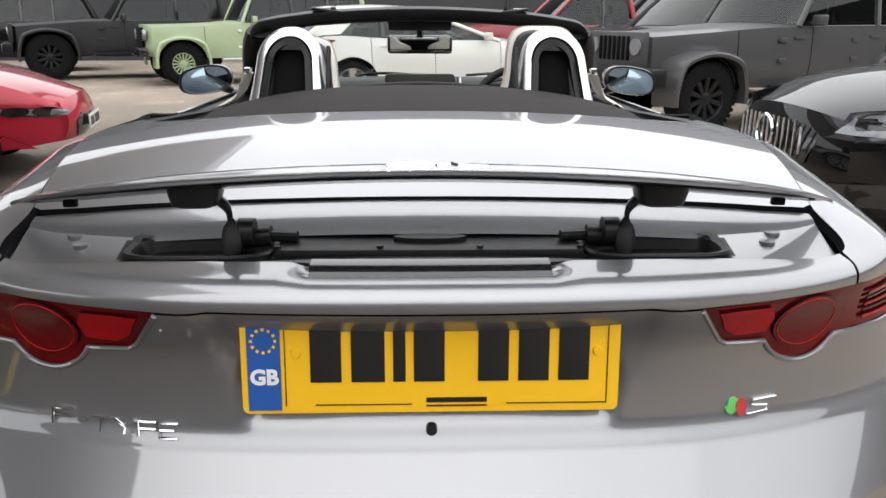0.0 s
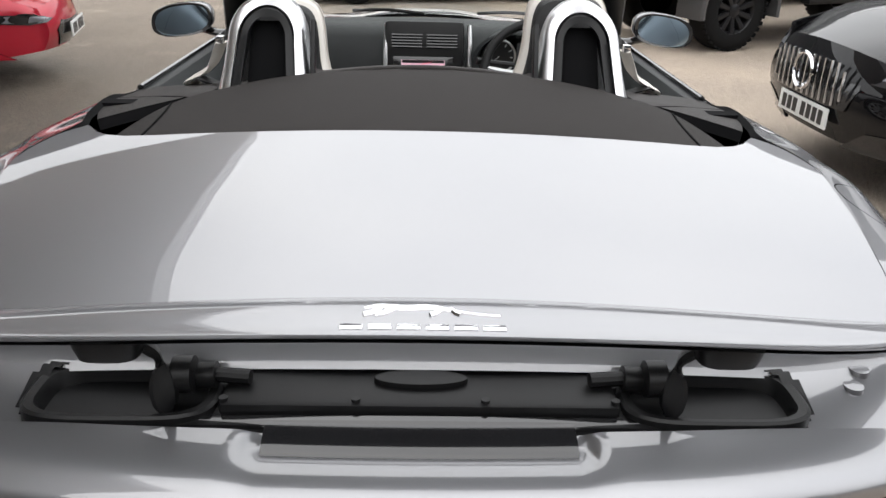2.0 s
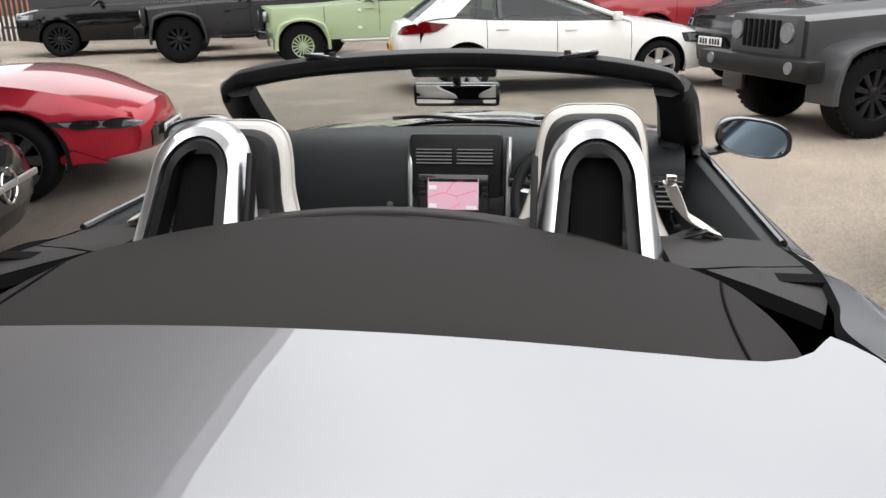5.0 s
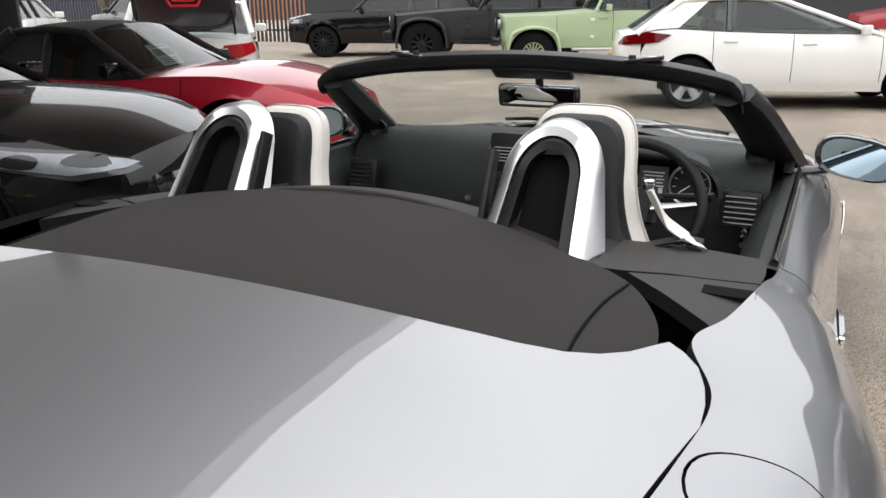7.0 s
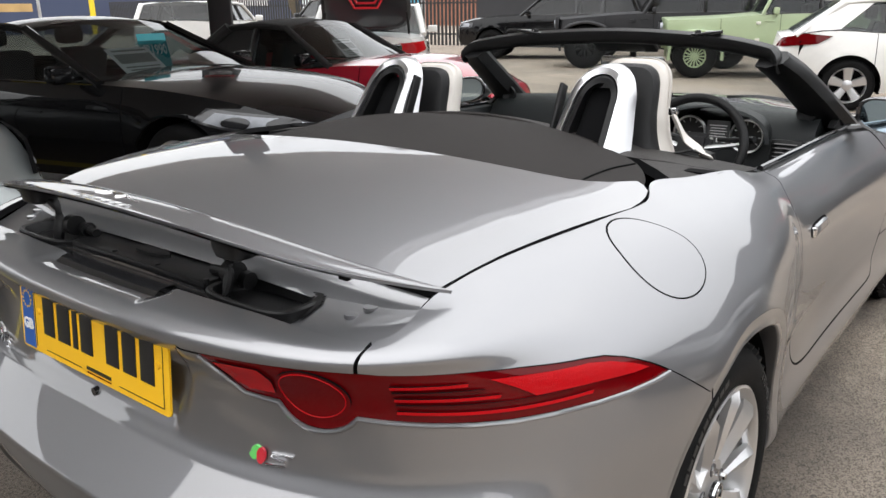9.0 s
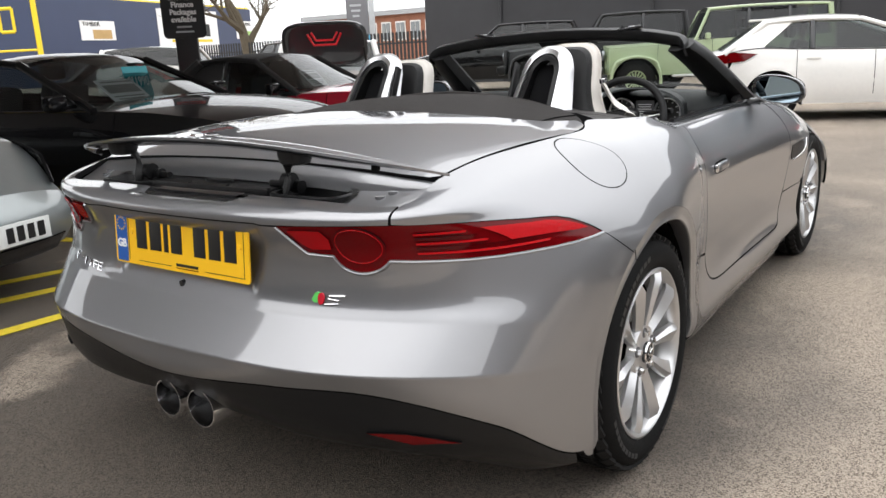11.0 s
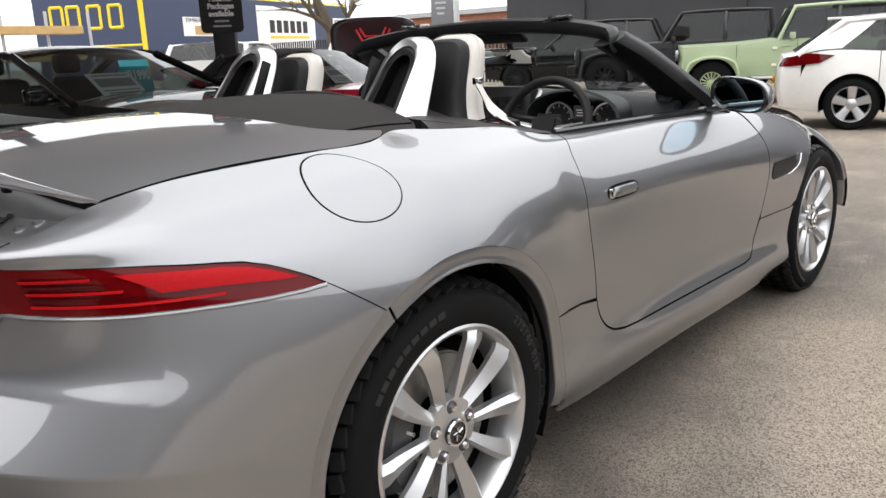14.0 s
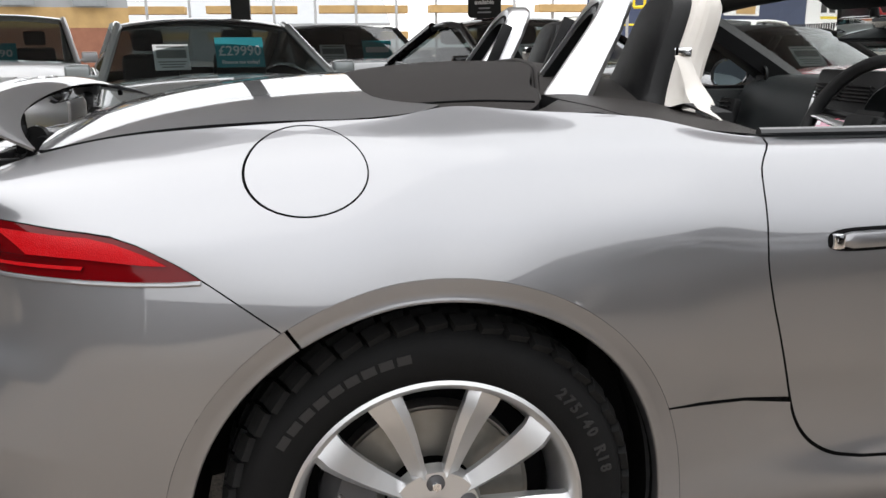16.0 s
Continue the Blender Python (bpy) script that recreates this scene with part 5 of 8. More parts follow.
for sgn in (1, -1):
    bm = bmesh.new()
    rings = []
    for y in np.linspace(.60, 1.80, 16):
        k = (y - .6) / 1.2
        rings.append([V((sgn * (x - .01 * k), y, z - .012 * k)) for x, z in ((.775, .924), (.752, .930), (.728, .925), (.705, .90), (.672, .84), (.660, .76), (.640, .72), (.63, .66), (.665, .60), (.68, .35))])
    loft(bm, rings, closed=False)
    lining = part("door_lining", bm, DASH, car, "dark leather door lining")
    bm = bmesh.new()
    tube(bm, [(sgn * .757, y, .934 - .012 * (y - .6) / 1.2) for y in np.linspace(.62, 1.62, 12)], .009, 8)
    part("window_seal", bm, GLOSS_BLACK, lining, "black window seal")
    bm = bmesh.new()
    tube(bm, spline([(sgn * .648, 1.25, .775), (sgn * .640, 1.38, .80), (sgn * .65, 1.46, .79)], 10), .010, 8)
    part("inner_handle", bm, CHROME, lining, "chrome inner door handle")

# dashboard
dash = new("dashboard", None)
dash.parent = car
dash["label"] = "dark leather dashboard with round vents and a map screen"
bm = bmesh.new()
rings = []
for x in np.linspace(-.69, .69, 41):
    k = abs(x) / .69
    c = math.exp(-(x / .16) ** 6)
    dy = .05 * k**2
    pr = [(1.40 + dy, .60), (1.365 + dy - .03 * c, .74), (1.385 + dy, .84), (1.40 + dy, .91), (1.425 + dy, .953), (1.47 + dy, .978), (1.56, .988), (1.68, .985 - .01 * k), (1.84, .955), (1.86, .60)]
    rings.append([V((x, y, z - .020 * k**3)) for y, z in pr])
loft(bm, rings)
part("dash_body", bm, DASH, dash, "dark grey-green leather dash moulding", sharp=60)
bm = bmesh.new()
box(bm, (0.0, 1.392, .912), (.285, .06, .20), 0.02, Matrix.Rotation(radians(-10), 4, "X"))
box(bm, (0.012, 1.365, .74), (.285, .06, .18), 0.02, Matrix.Rotation(radians(-10), 4, "X"))
part("centre_panel", bm, PLASTIC, dash, "black centre stack")
for sgn in (1, -1):
    bm = bmesh.new()
    tube(bm, spline([(.012 + sgn * .148, 1.415, .995), (.012 + sgn * .150, 1.375, .93), (.012 + sgn * .150, 1.35, .80), (.012 + sgn * .150, 1.30, .66), (.012 + sgn * .15, 1.0, .58)], 18), .009, 8)
    part("stack_trim", bm, SATIN, dash, "satin metal stack trim")
    bm = bmesh.new()
    for k in range(5):
        box(bm, (sgn * .062, 1.356 + .002 * k, .927 + .010 * k), (.108, .02, .004), 0, Matrix.Rotation(radians(-20), 4, "X"))
    part("vent_slats", bm, GLOSS_BLACK, dash, "black centre vent slats")
bm = bmesh.new()
box(bm, (-.004, 1.346, .836), (.215, .012, .118), 0.004, Matrix.Rotation(radians(-10), 4, "X"))
screen_case = part("screen_case", bm, GLOSS_BLACK, dash, "gloss black screen surround")
for k in range(5):
    for sgn in (1, -1):
        bm = bmesh.new()
        box(bm, (sgn * .096 - .004, 1.338 - .004 * (2 - k) * -.9, .796 + .02 * k), (.018, .006, .013), 0.002, Matrix.Rotation(radians(-10), 4, "X"))
        part("screen_button", bm, PLASTIC, screen_case, "small black button")
SCREEN_M = Matrix.Translation((-.004, 1.3375, .837)) @ pose(0, 0, 0, 80, 0, 0)
bm = bmesh.new()
box(bm, SCREEN_M @ V((0, 0, 0)), (1, 1, 1), 0, pose(0, 0, 0, 80, 0, 0) @ Matrix.Diagonal((.155, .095, .002, 1)))
part("map_screen", bm, SCREEN, screen_case, "lit pink and white map screen")
ROAD_RED = mat("map_road", (0.75, 0.12, 0.2), rough=0.3, spread=0, emit=0.25)
MAP_WHITE = mat("map_panel", (0.8, 0.8, 0.82), rough=0.3, spread=0, emit=0.3)
for pts in ([(-.075, -.01), (-.03, .005), (.01, -.006), (.07, .012)], [(-.02, .005), (.0, .035), (.03, .04)], [(.01, -.006), (.02, -.03), (-.01, -.045)]):
    bm = bmesh.new()
    tube(bm, [SCREEN_M @ V((x, y, .0018)) for x, y in pts], .0011, 5)
    part("map_road", bm, ROAD_RED, screen_case, "red road line")
for c, s in (((0, .042), (.15, .010)), ((-.062, .02), (.024, .012)), ((-.062, -.035), (.024, .012)), ((.055, -.04), (.03, .010))):
    bm = bmesh.new()
    box(bm, SCREEN_M @ V((c[0], c[1], .0016)), (1, 1, 1), 0, pose(0, 0, 0, 80, 0, 0) @ Matrix.Diagonal((*s, .001, 1)))
    part("map_panel", bm, MAP_WHITE if c[1] < .04 else PLASTIC, screen_case, "small map panel")
bm = bmesh.new()
box(bm, (.012, 1.0, .53), (.27, .75, .18), 0.03)
part("centre_console", bm, LEATHER, car, "black leather centre console")
bm = bmesh.new()
cylinder(bm, (-.20, 1.352, .80), (-.20, 1.338, .80), .012, .011, 20)
part("lock_button", bm, CHROME, dash, "round chrome glovebox button")
# end vents
for x in (-.60, .625):
    bm = bmesh.new()
    box(bm, (x, 1.36, .845), (.11, .03, .105), 0.015, Matrix.Rotation(radians(-12), 4, "X"))
    vent = part("end_vent", bm, PLASTIC, dash, "black end vent")
    for k in range(6):
        bm = bmesh.new()
        box(bm, (x, 1.341, .808 + .015 * k), (.082, .012, .004), 0, Matrix.Rotation(radians(-25), 4, "X"))
        part("vent_slat", bm, GLOSS_BLACK, vent)
    bm = bmesh.new()
    lathe(bm, [(0, .035), (-.008, .033), (-.004, .026), (.004, .004)], (x * 1.03, 1.50, .975), 24, "y")
    part("speaker_grille", bm, PLASTIC, dash, "small oval speaker grille")
# instruments
GX0 = .375
bm = bmesh.new()
rings = []
for a in np.linspace(0, math.pi, 24):
    for_y = [(1.30, 1.06), (1.29, 1.0), (1.34, .93), (1.47, .90)]
    rings.append([V((GX0 + .195 * k * math.cos(a), y, .885 + .115 * k * math.sin(a) ** .8)) for y, k in for_y])
loft(bm, rings, closed=False)
binnacle = part("instrument_hood", bm, DASH, dash, "dark leather instrument hood", sharp=60)
for sgn in (1, -1):
    bm = bmesh.new()
    lathe(bm, [(0, .062), (-.012, .060), (-.010, .055), (.002, .054)], (GX0 + sgn * .105, 1.385, .895), 36, "y")
    gauge = part("gauge_ring", bm, SATIN, binnacle, "bright gauge ring")
    bm = bmesh.new()
    cylinder(bm, (GX0 + sgn * .105, 1.39, .895), (GX0 + sgn * .105, 1.384, .895), .055, n=32)
    part("gauge_dial", bm, BLACK, gauge, "black gauge dial")
    for k in range(9):
        a = radians(220 - 32 * k)
        bm = bmesh.new()
        tube(bm, [(GX0 + sgn * .105 + r * math.cos(a), 1.382, .895 + r * math.sin(a)) for r in (.040, .050)], .0015, 5)
        part("dial_mark", bm, WHITE, gauge, "white dial mark")
    bm = bmesh.new()
    tube(bm, [(GX0 + sgn * .105, 1.381, .895), (GX0 + sgn * .105 - .033, 1.381, .868)], .0018, 5)
    part("needle", bm, WHITE, gauge, "white needle")
bm = bmesh.new()
box(bm, (GX0, 1.388, .895), (.085, .006, .095), 0.002)
info = part("info_display", bm, ALLOY_DARK, binnacle, "dim grey information display")
for k in range(5):
    bm = bmesh.new()
    box(bm, (GX0, 1.384, .925 - .010 * k), (.062 - .008 * (k % 2), .001, .0035))
    part("display_bar", bm, WHITE, info, "pale unreadable display line")
for k in range(3):
    bm = bmesh.new()
    box(bm, (GX0 - .022 + .022 * k, 1.384, .872), (.012, .001, .016))
    part("display_bar", bm, WHITE, info, "pale display symbol")
# steering wheel
WHEEL_M = Matrix.Translation((GX0, 1.12, .885)) @ pose(0, 0, 0, 68, 0, 0)
wheel = new("steering_wheel", None)
wheel.parent = car
wheel["label"] = "black leather three-spoke steering wheel"
bm = bmesh.new()
rings = []
for a in np.linspace(0, 2 * math.pi, 49)[:-1]:
    c = V((.178 * math.cos(a), .172 * math.sin(a), 0))
    o = V((math.cos(a), math.sin(a), 0))
    rings.append([WHEEL_M @ (c + .0155 * (math.cos(b) * o) + V((0, 0, .0175 * math.sin(b)))) for b in np.linspace(0, 2 * math.pi, 12, endpoint=False)])
rings.append(rings[0])
loft(bm, rings, cap=False)
bmesh.ops.remove_doubles(bm, verts=bm.verts, dist=1e-5)
part("wheel_rim", bm, LEATHER, wheel, "black leather wheel rim")
bm = bmesh.new()
box(bm, WHEEL_M @ V((0, 0, -.02)), (1, 1, 1), 0.0, pose(0, 0, 0, 68, 0, 0) @ Matrix.Diagonal((.13, .11, .05, 1)))
bmesh.ops.bevel(bm, geom=bm.edges[:], offset=0.02, segments=3, affect="EDGES")
part("wheel_boss", bm, LEATHER, wheel, "black padded wheel boss")
for a in (8, 172, 270):
    bm = bmesh.new()
    c, s = math.cos(radians(a)), math.sin(radians(a))
    tube(bm, [WHEEL_M @ V((r * c, r * s, z)) for r, z in ((.05, -.02), (.11, -.015), (.172, 0))], [.026, .02, .014], 8, .35)
    part("wheel_spoke", bm, SATIN if a != 270 else LEATHER, wheel, "satin wheel spoke")
for sgn in (1, -1):
    bm = bmesh.new()
    tube(bm, [(GX0 + sgn * .07, 1.19, .905), (GX0 + sgn * .16, 1.17, .915), (GX0 + sgn * .20, 1.16, .92)], [.008, .010, .012], 8)
    part("column_stalk", bm, PLASTIC, wheel, "black column stalk")

# windscreen and its frame
screen_frame = new("windscreen", None)
screen_frame.parent = car
screen_frame["label"] = "raked windscreen in a black frame"
top_curve = spline([(-.622, 1.185, 1.172), (-.605, 1.20, 1.195), (-.56, 1.222, 1.213), (-.36, 1.268, 1.240), (0, 1.295, 1.255), (.36, 1.268, 1.240), (.56, 1.222, 1.213), (.605, 1.20, 1.195), (.622, 1.185, 1.172)], 49)
bm = bmesh.new()
rings = []
for p in top_curve:
    rings.append([p + V((0, a, b)) for a, b in ((-.042, -.012), (-.040, .006), (-.01, .016), (.03, .010), (.042, -.004), (.03, -.035), (-.01, -.040), (-.03, -.032))])
loft(bm, rings)
header = part("header_rail", bm, PLASTIC, screen_frame, "black windscreen header rail", sharp=60)
for sgn in (1, -1):
    bm = bmesh.new()
    box(bm, (sgn * .355, 1.243, 1.254), (.105, .028, .012), 0.004, Matrix.Rotation(radians(sgn * -7), 4, "Y"))
    latch = part("roof_latch", bm, GLOSS_BLACK, header, "black roof latch plate")
    bm = bmesh.new()
    cylinder(bm, (sgn * .325, 1.241, 1.256), (sgn * .325, 1.241, 1.266), .011, .009, 18)
    part("latch_stud", bm, PLASTIC, latch, "round latch stud")
    bm = bmesh.new()
    box(bm, (sgn * .372, 1.241, 1.262), (.04, .016, .004), 0.002)
    part("latch_slot", bm, SATIN, latch, "bright latch slot edge")
    pill = spline([(sgn * .605, 1.195, 1.180), (sgn * .640, 1.31, 1.125), (sgn * .680, 1.50, 1.025), (sgn * .712, 1.66, .935), (sgn * .725, 1.75, .885)], 18)
    bm = bmesh.new()
    rings = []
    for k, p in enumerate(pill):
        w = 1.35 + .8 * k / 17
        rings.append([p + V((sgn * a * w, b * w, c)) for a, b, c in ((.022, -.022, -.012), (.030, .0, .004), (.018, .026, .022), (-.020, .034, .022), (-.042, .012, .0), (-.040, -.026, -.022), (-.010, -.036, -.026))])
    loft(bm, rings)
    pillar = part("screen_pillar", bm, PLASTIC, screen_frame, "black windscreen pillar", sharp=50)
    bm = bmesh.new()
    tube(bm, [p + V((sgn * .027, .020, .008)) for p in pill], [.007 + .010 * k / 17 for k in range(18)], 8, 0.7)
    part("pillar_trim", bm, PAINT, pillar, "grey painted pillar trim")
    bm = bmesh.new()
    loft(bm, [[V((sgn * x, y, z)) for y, z in ((1.50, .93), (1.62, .985), (1.73, .915), (1.60, .905))] for x in (.715, .74)])
    part("mirror_sail", bm, PLASTIC, pillar, "black mirror sail panel")
bm = bmesh.new()
base_curve = spline([(-.70, 1.74, .915), (-.62, 1.81, .945), (-.35, 1.90, .965), (0, 1.935, .972), (.35, 1.90, .965), (.62, 1.81, .945), (.70, 1.74, .915)], 49)
rows = [[a.lerp(b, f) + V((0, .02 * math.sin(math.pi * f), .03 * math.sin(math.pi * f) * (1 - (a.x / .66) ** 2))) for a, b in zip(top_curve, base_curve)] for f in np.linspace(0.03, 1, 12)]
loft(bm, rows, closed=False)
pane = part("windscreen_pane", bm, WINDSCREEN, screen_frame, "clear windscreen glass")
pane.visible_shadow = False
for x0 in (-.30, .22):
    bm = bmesh.new()
    tube(bm, spline([(x0, 1.915, .972), (x0 + .14, 1.89, .982), (x0 + .30, 1.85, .975)], 10), .007, 6)
    part("wiper", bm, PLASTIC, screen_frame, "black wiper arm")
# inside mirror
bm = bmesh.new()
box(bm, (0, 1.43, 1.125), (.262, .034, .072), 0.016, Matrix.Rotation(radians(8), 4, "X"), 3)
rear_mirror = part("rear_view_mirror", bm, GLOSS_BLACK, screen_frame, "frameless black rear-view mirror")
bm = bmesh.new()
box(bm, (0, 1.4105, 1.1265), (.240, .003, .054), 0.001, Matrix.Rotation(radians(8), 4, "X"))
part("mirror_pane", bm, CLEAR_MIRROR, rear_mirror, "silvered mirror glass")
bm = bmesh.new()
tube(bm, [(0, 1.44, 1.13), (0, 1.43, 1.18), (0, 1.39, 1.215)], .013, 10)
box(bm, (0, 1.352, 1.210), (.25, .09, .022), 0.010, Matrix.Rotation(radians(-32), 4, "X"))
part("mirror_mount", bm, PLASTIC, rear_mirror, "black mirror mount and sensor box")
# door mirrors
for sgn in (1, -1):
    dm = new("door_mirror", None)
    dm.parent = car
    dm["label"] = "grey door mirror with blue-tinted glass"
    outline = [(math.copysign(abs(math.cos(a)) ** .75, math.cos(a)), math.copysign(abs(math.sin(a)) ** .8, math.sin(a))) for a in np.linspace(0, 2 * math.pi, 36, endpoint=False)]
    def mring(y, k, dz=0.0):
        return [V((sgn * (.896 + .112 * k * px * (1 if px > 0 else .95)), y - sgn * 0 + .018 * px * -1 - .030, .972 + dz + .064 * k * pz * (1.0 if pz > 0 else .88) - .012 * px)) for px, pz in outline]
    bm = bmesh.new()
    loft(bm, [mring(1.575, .93), mring(1.567, .985), mring(1.575, 1.0), mring(1.62, .97), mring(1.67, .80), mring(1.695, .52), mring(1.70, .2)])
    part("mirror_case", bm, PAINT, dm, "grey painted mirror case", sharp=60)
    bm = bmesh.new()
    loft(bm, [mring(1.566, .99), mring(1.558, .965), mring(1.560, .86), mring(1.572, .84)])
    part("mirror_bezel", bm, GLOSS_BLACK, dm, "gloss black mirror bezel")
    bm = bmesh.new()
    loft(bm, [mring(1.5645, .855), mring(1.5635, .85)])
    part("mirror_pane", bm, MIRROR, dm, "blue-tinted mirror glass", sharp=20)
    bm = bmesh.new()
    tube(bm, [(sgn * .735, 1.60, .918), (sgn * .79, 1.60, .922), (sgn * .84, 1.60, .935)], [.022, .018, .02], 10, 0.8)
    part("mirror_arm", bm, GLOSS_BLACK, dm, "black mirror arm")

# ---- the other cars of the yard ----
def paint(name, color, metal=0.0, rough=0.35, coat=1.0):
    return mat(name, color, rough=rough, metal=metal, coat=coat, coat_rough=0.008, spread=0.04, scale=20, spec=0.04 if max(color) < 0.02 else 0.3)


WHITE_PAINT = paint("white_paint", (0.80, 0.79, 0.76))
RED_PAINT = paint("deep_red_paint", (0.44, 0.006, 0.026), metal=0.3)
TRUCK_RED = paint("dull_red_paint", (0.30, 0.022, 0.03))
BLACK_PAINT = paint("black_paint", (0.004, 0.004, 0.0045), coat=0.7)
GREY_PAINT = paint("silver_green_paint", (0.30, 0.325, 0.325), metal=0.6)
SILVER_PAINT = paint("silver_paint", (0.52, 0.52, 0.53), metal=0.5)
DARKGREY_PAINT = paint("dark_grey_paint", (0.045, 0.047, 0.05), metal=0.3)
MATT_BLACK = paint("satin_black_paint", (0.022, 0.022, 0.024), rough=0.5, coat=0.15)
MATT_GREY = paint("satin_grey_paint", (0.055, 0.055, 0.057), rough=0.45, coat=0.3)
SAGE = paint("sage_green_paint", (0.36, 0.44, 0.27), coat=0.5)
CREAM_PAINT = paint("cream_white_paint", (0.70, 0.68, 0.60), coat=0.4)
SOFT_TOP = mat("black_soft_top", (0.016, 0.015, 0.015), rough=0.85, spread=0.15, scale=30, bump=0.3, bump_scale=900)
DARK_RIM = mat("gloss_black_rim", (0.010, 0.010, 0.011), rough=0.35, spec=0.2, coat=0.15, spread=0.1)
SEAT_DARK = mat("dark_seat_cloth", (0.03, 0.03, 0.032), rough=0.8, spread=0.2)
PAPER = mat("white_paper", (0.80, 0.80, 0.80), rough=0.6, spread=0.03)
TEAL = mat("teal_card", (0.01, 0.27, 0.31), rough=0.4, spread=0.04)
PLATE_WHITE = mat("white_plate", (0.75, 0.76, 0.74), rough=0.4, spread=0.03)
LAMP_CHROME = mat("lamp_reflector", (0.24, 0.25, 0.27), rough=0.3, metal=0.5, coat=0.5, spread=0.35, scale=18)
LAMP_DARK = mat("dark_lamp_housing", (0.03, 0.03, 0.033), rough=0.15, coat=0.7, spread=0.3, scale=18)
RED_INNER = mat("red_boot_trim", (0.65, 0.02, 0.03), rough=0.3, spread=0.05, emit=0.15)


def line_at(pts, y):
    ys, zs = [p[0] for p in pts], [p[1] for p in pts]
    return float(_smooth_interp(np.array(float(y)), ys, zs))


WHEEL_CACHE = {}


def road_wheel(parent, x, y, r, width, rim_r, rim_mat, spokes, side):
    key = (r, width, rim_r, rim_mat.name, spokes)
    if key not in WHEEL_CACHE:
        made = {}
        bm = bmesh.new()
        lathe(bm, [(0, rim_r - .005), (.006, rim_r + .02), (.006, (r + rim_r) / 2), (-.004, r - .025), (-.03, r - .004), (-.06, r), (-width + .06, r), (-width + .02, r - .01), (-width, r - .04), (-width, rim_r)], (0, 0, 0), 40)
        for k in range(36 if r > .37 else 0):
            m = Matrix.Rotation(2 * math.pi * k / 36, 4, "X")
            box(bm, m @ V((-.02, 0, r - .012)), (.05, .04, .02), 0, m)
        made["tyre"] = (bm, RUBBER)
        bm = bmesh.new()
        lathe(bm, [(-.002, rim_r), (.003, rim_r - .004), (-.012, rim_r - .016), (-.06, rim_r - .025), (-width + .02, rim_r - .025)], (0, 0, 0), 40)
        made["rim"] = (bm, rim_mat)
        # a black disc instead of real shade behind the spokes
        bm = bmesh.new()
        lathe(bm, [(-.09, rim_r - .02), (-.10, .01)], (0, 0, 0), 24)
        made["spoke_shade_disc"] = (bm, DARK_GAP)
        WHEEL_CACHE[key] = {}
        holder = WHEEL_CACHE[key]
        for nm, (b, mt) in made.items():
            ob = part(nm, b, mt, None, sharp=45)
            holder[nm] = ob.data
            bpy.data.objects.remove(ob)
        bm = bmesh.new()
        rings = []
        for f in np.linspace(0, 1, 5):
            rr = .035 + f * (rim_r - .045)
            hw = (.5 * 2 * math.pi * rim_r / spokes) * (.42 if spokes < 12 else .36) * (.75 + .35 * f)
            xx = -.03 + .024 * f
            rings.append([V((xx - .025, -hw, rr)), V((xx, -hw * .8, rr)), V((xx + .004, 0, rr)), V((xx, hw * .8, rr)), V((xx - .025, hw, rr))])
        loft(bm, rings)
        ob = part("spoke", bm, rim_mat, None, sharp=40)
        holder["spoke"] = ob.data
        bpy.data.objects.remove(ob)
        bm = bmesh.new()
        lathe(bm, [(-.05, .07), (-.02, .065), (-.01, .035), (-.008, .001)], (0, 0, 0), 20)
        ob = part("hub", bm, rim_mat, None)
        holder["hub"] = ob.data
        bpy.data.objects.remove(ob)
    holder = WHEEL_CACHE[key]
    w = new("wheel", None)
    w.parent = parent
    w.matrix_basis = Matrix.Translation((side * x, y, r)) @ (Matrix.Identity(4) if side > 0 else Matrix.Rotation(math.pi, 4, "Z"))
    for nm in ("tyre", "rim", "spoke_shade_disc"):
        ob = new(nm, holder[nm])
        ob.parent = w
    rim = next(c for c in w.children if c.name.startswith("rim"))
    hub = new("hub", holder["hub"])
    hub.parent = rim
    for k in range(spokes):
        ob = new("spoke", holder["spoke"])
        ob.parent, ob.matrix_basis = rim, Matrix.Rotation(2 * math.pi * k / spokes, 4, "X")
    return w


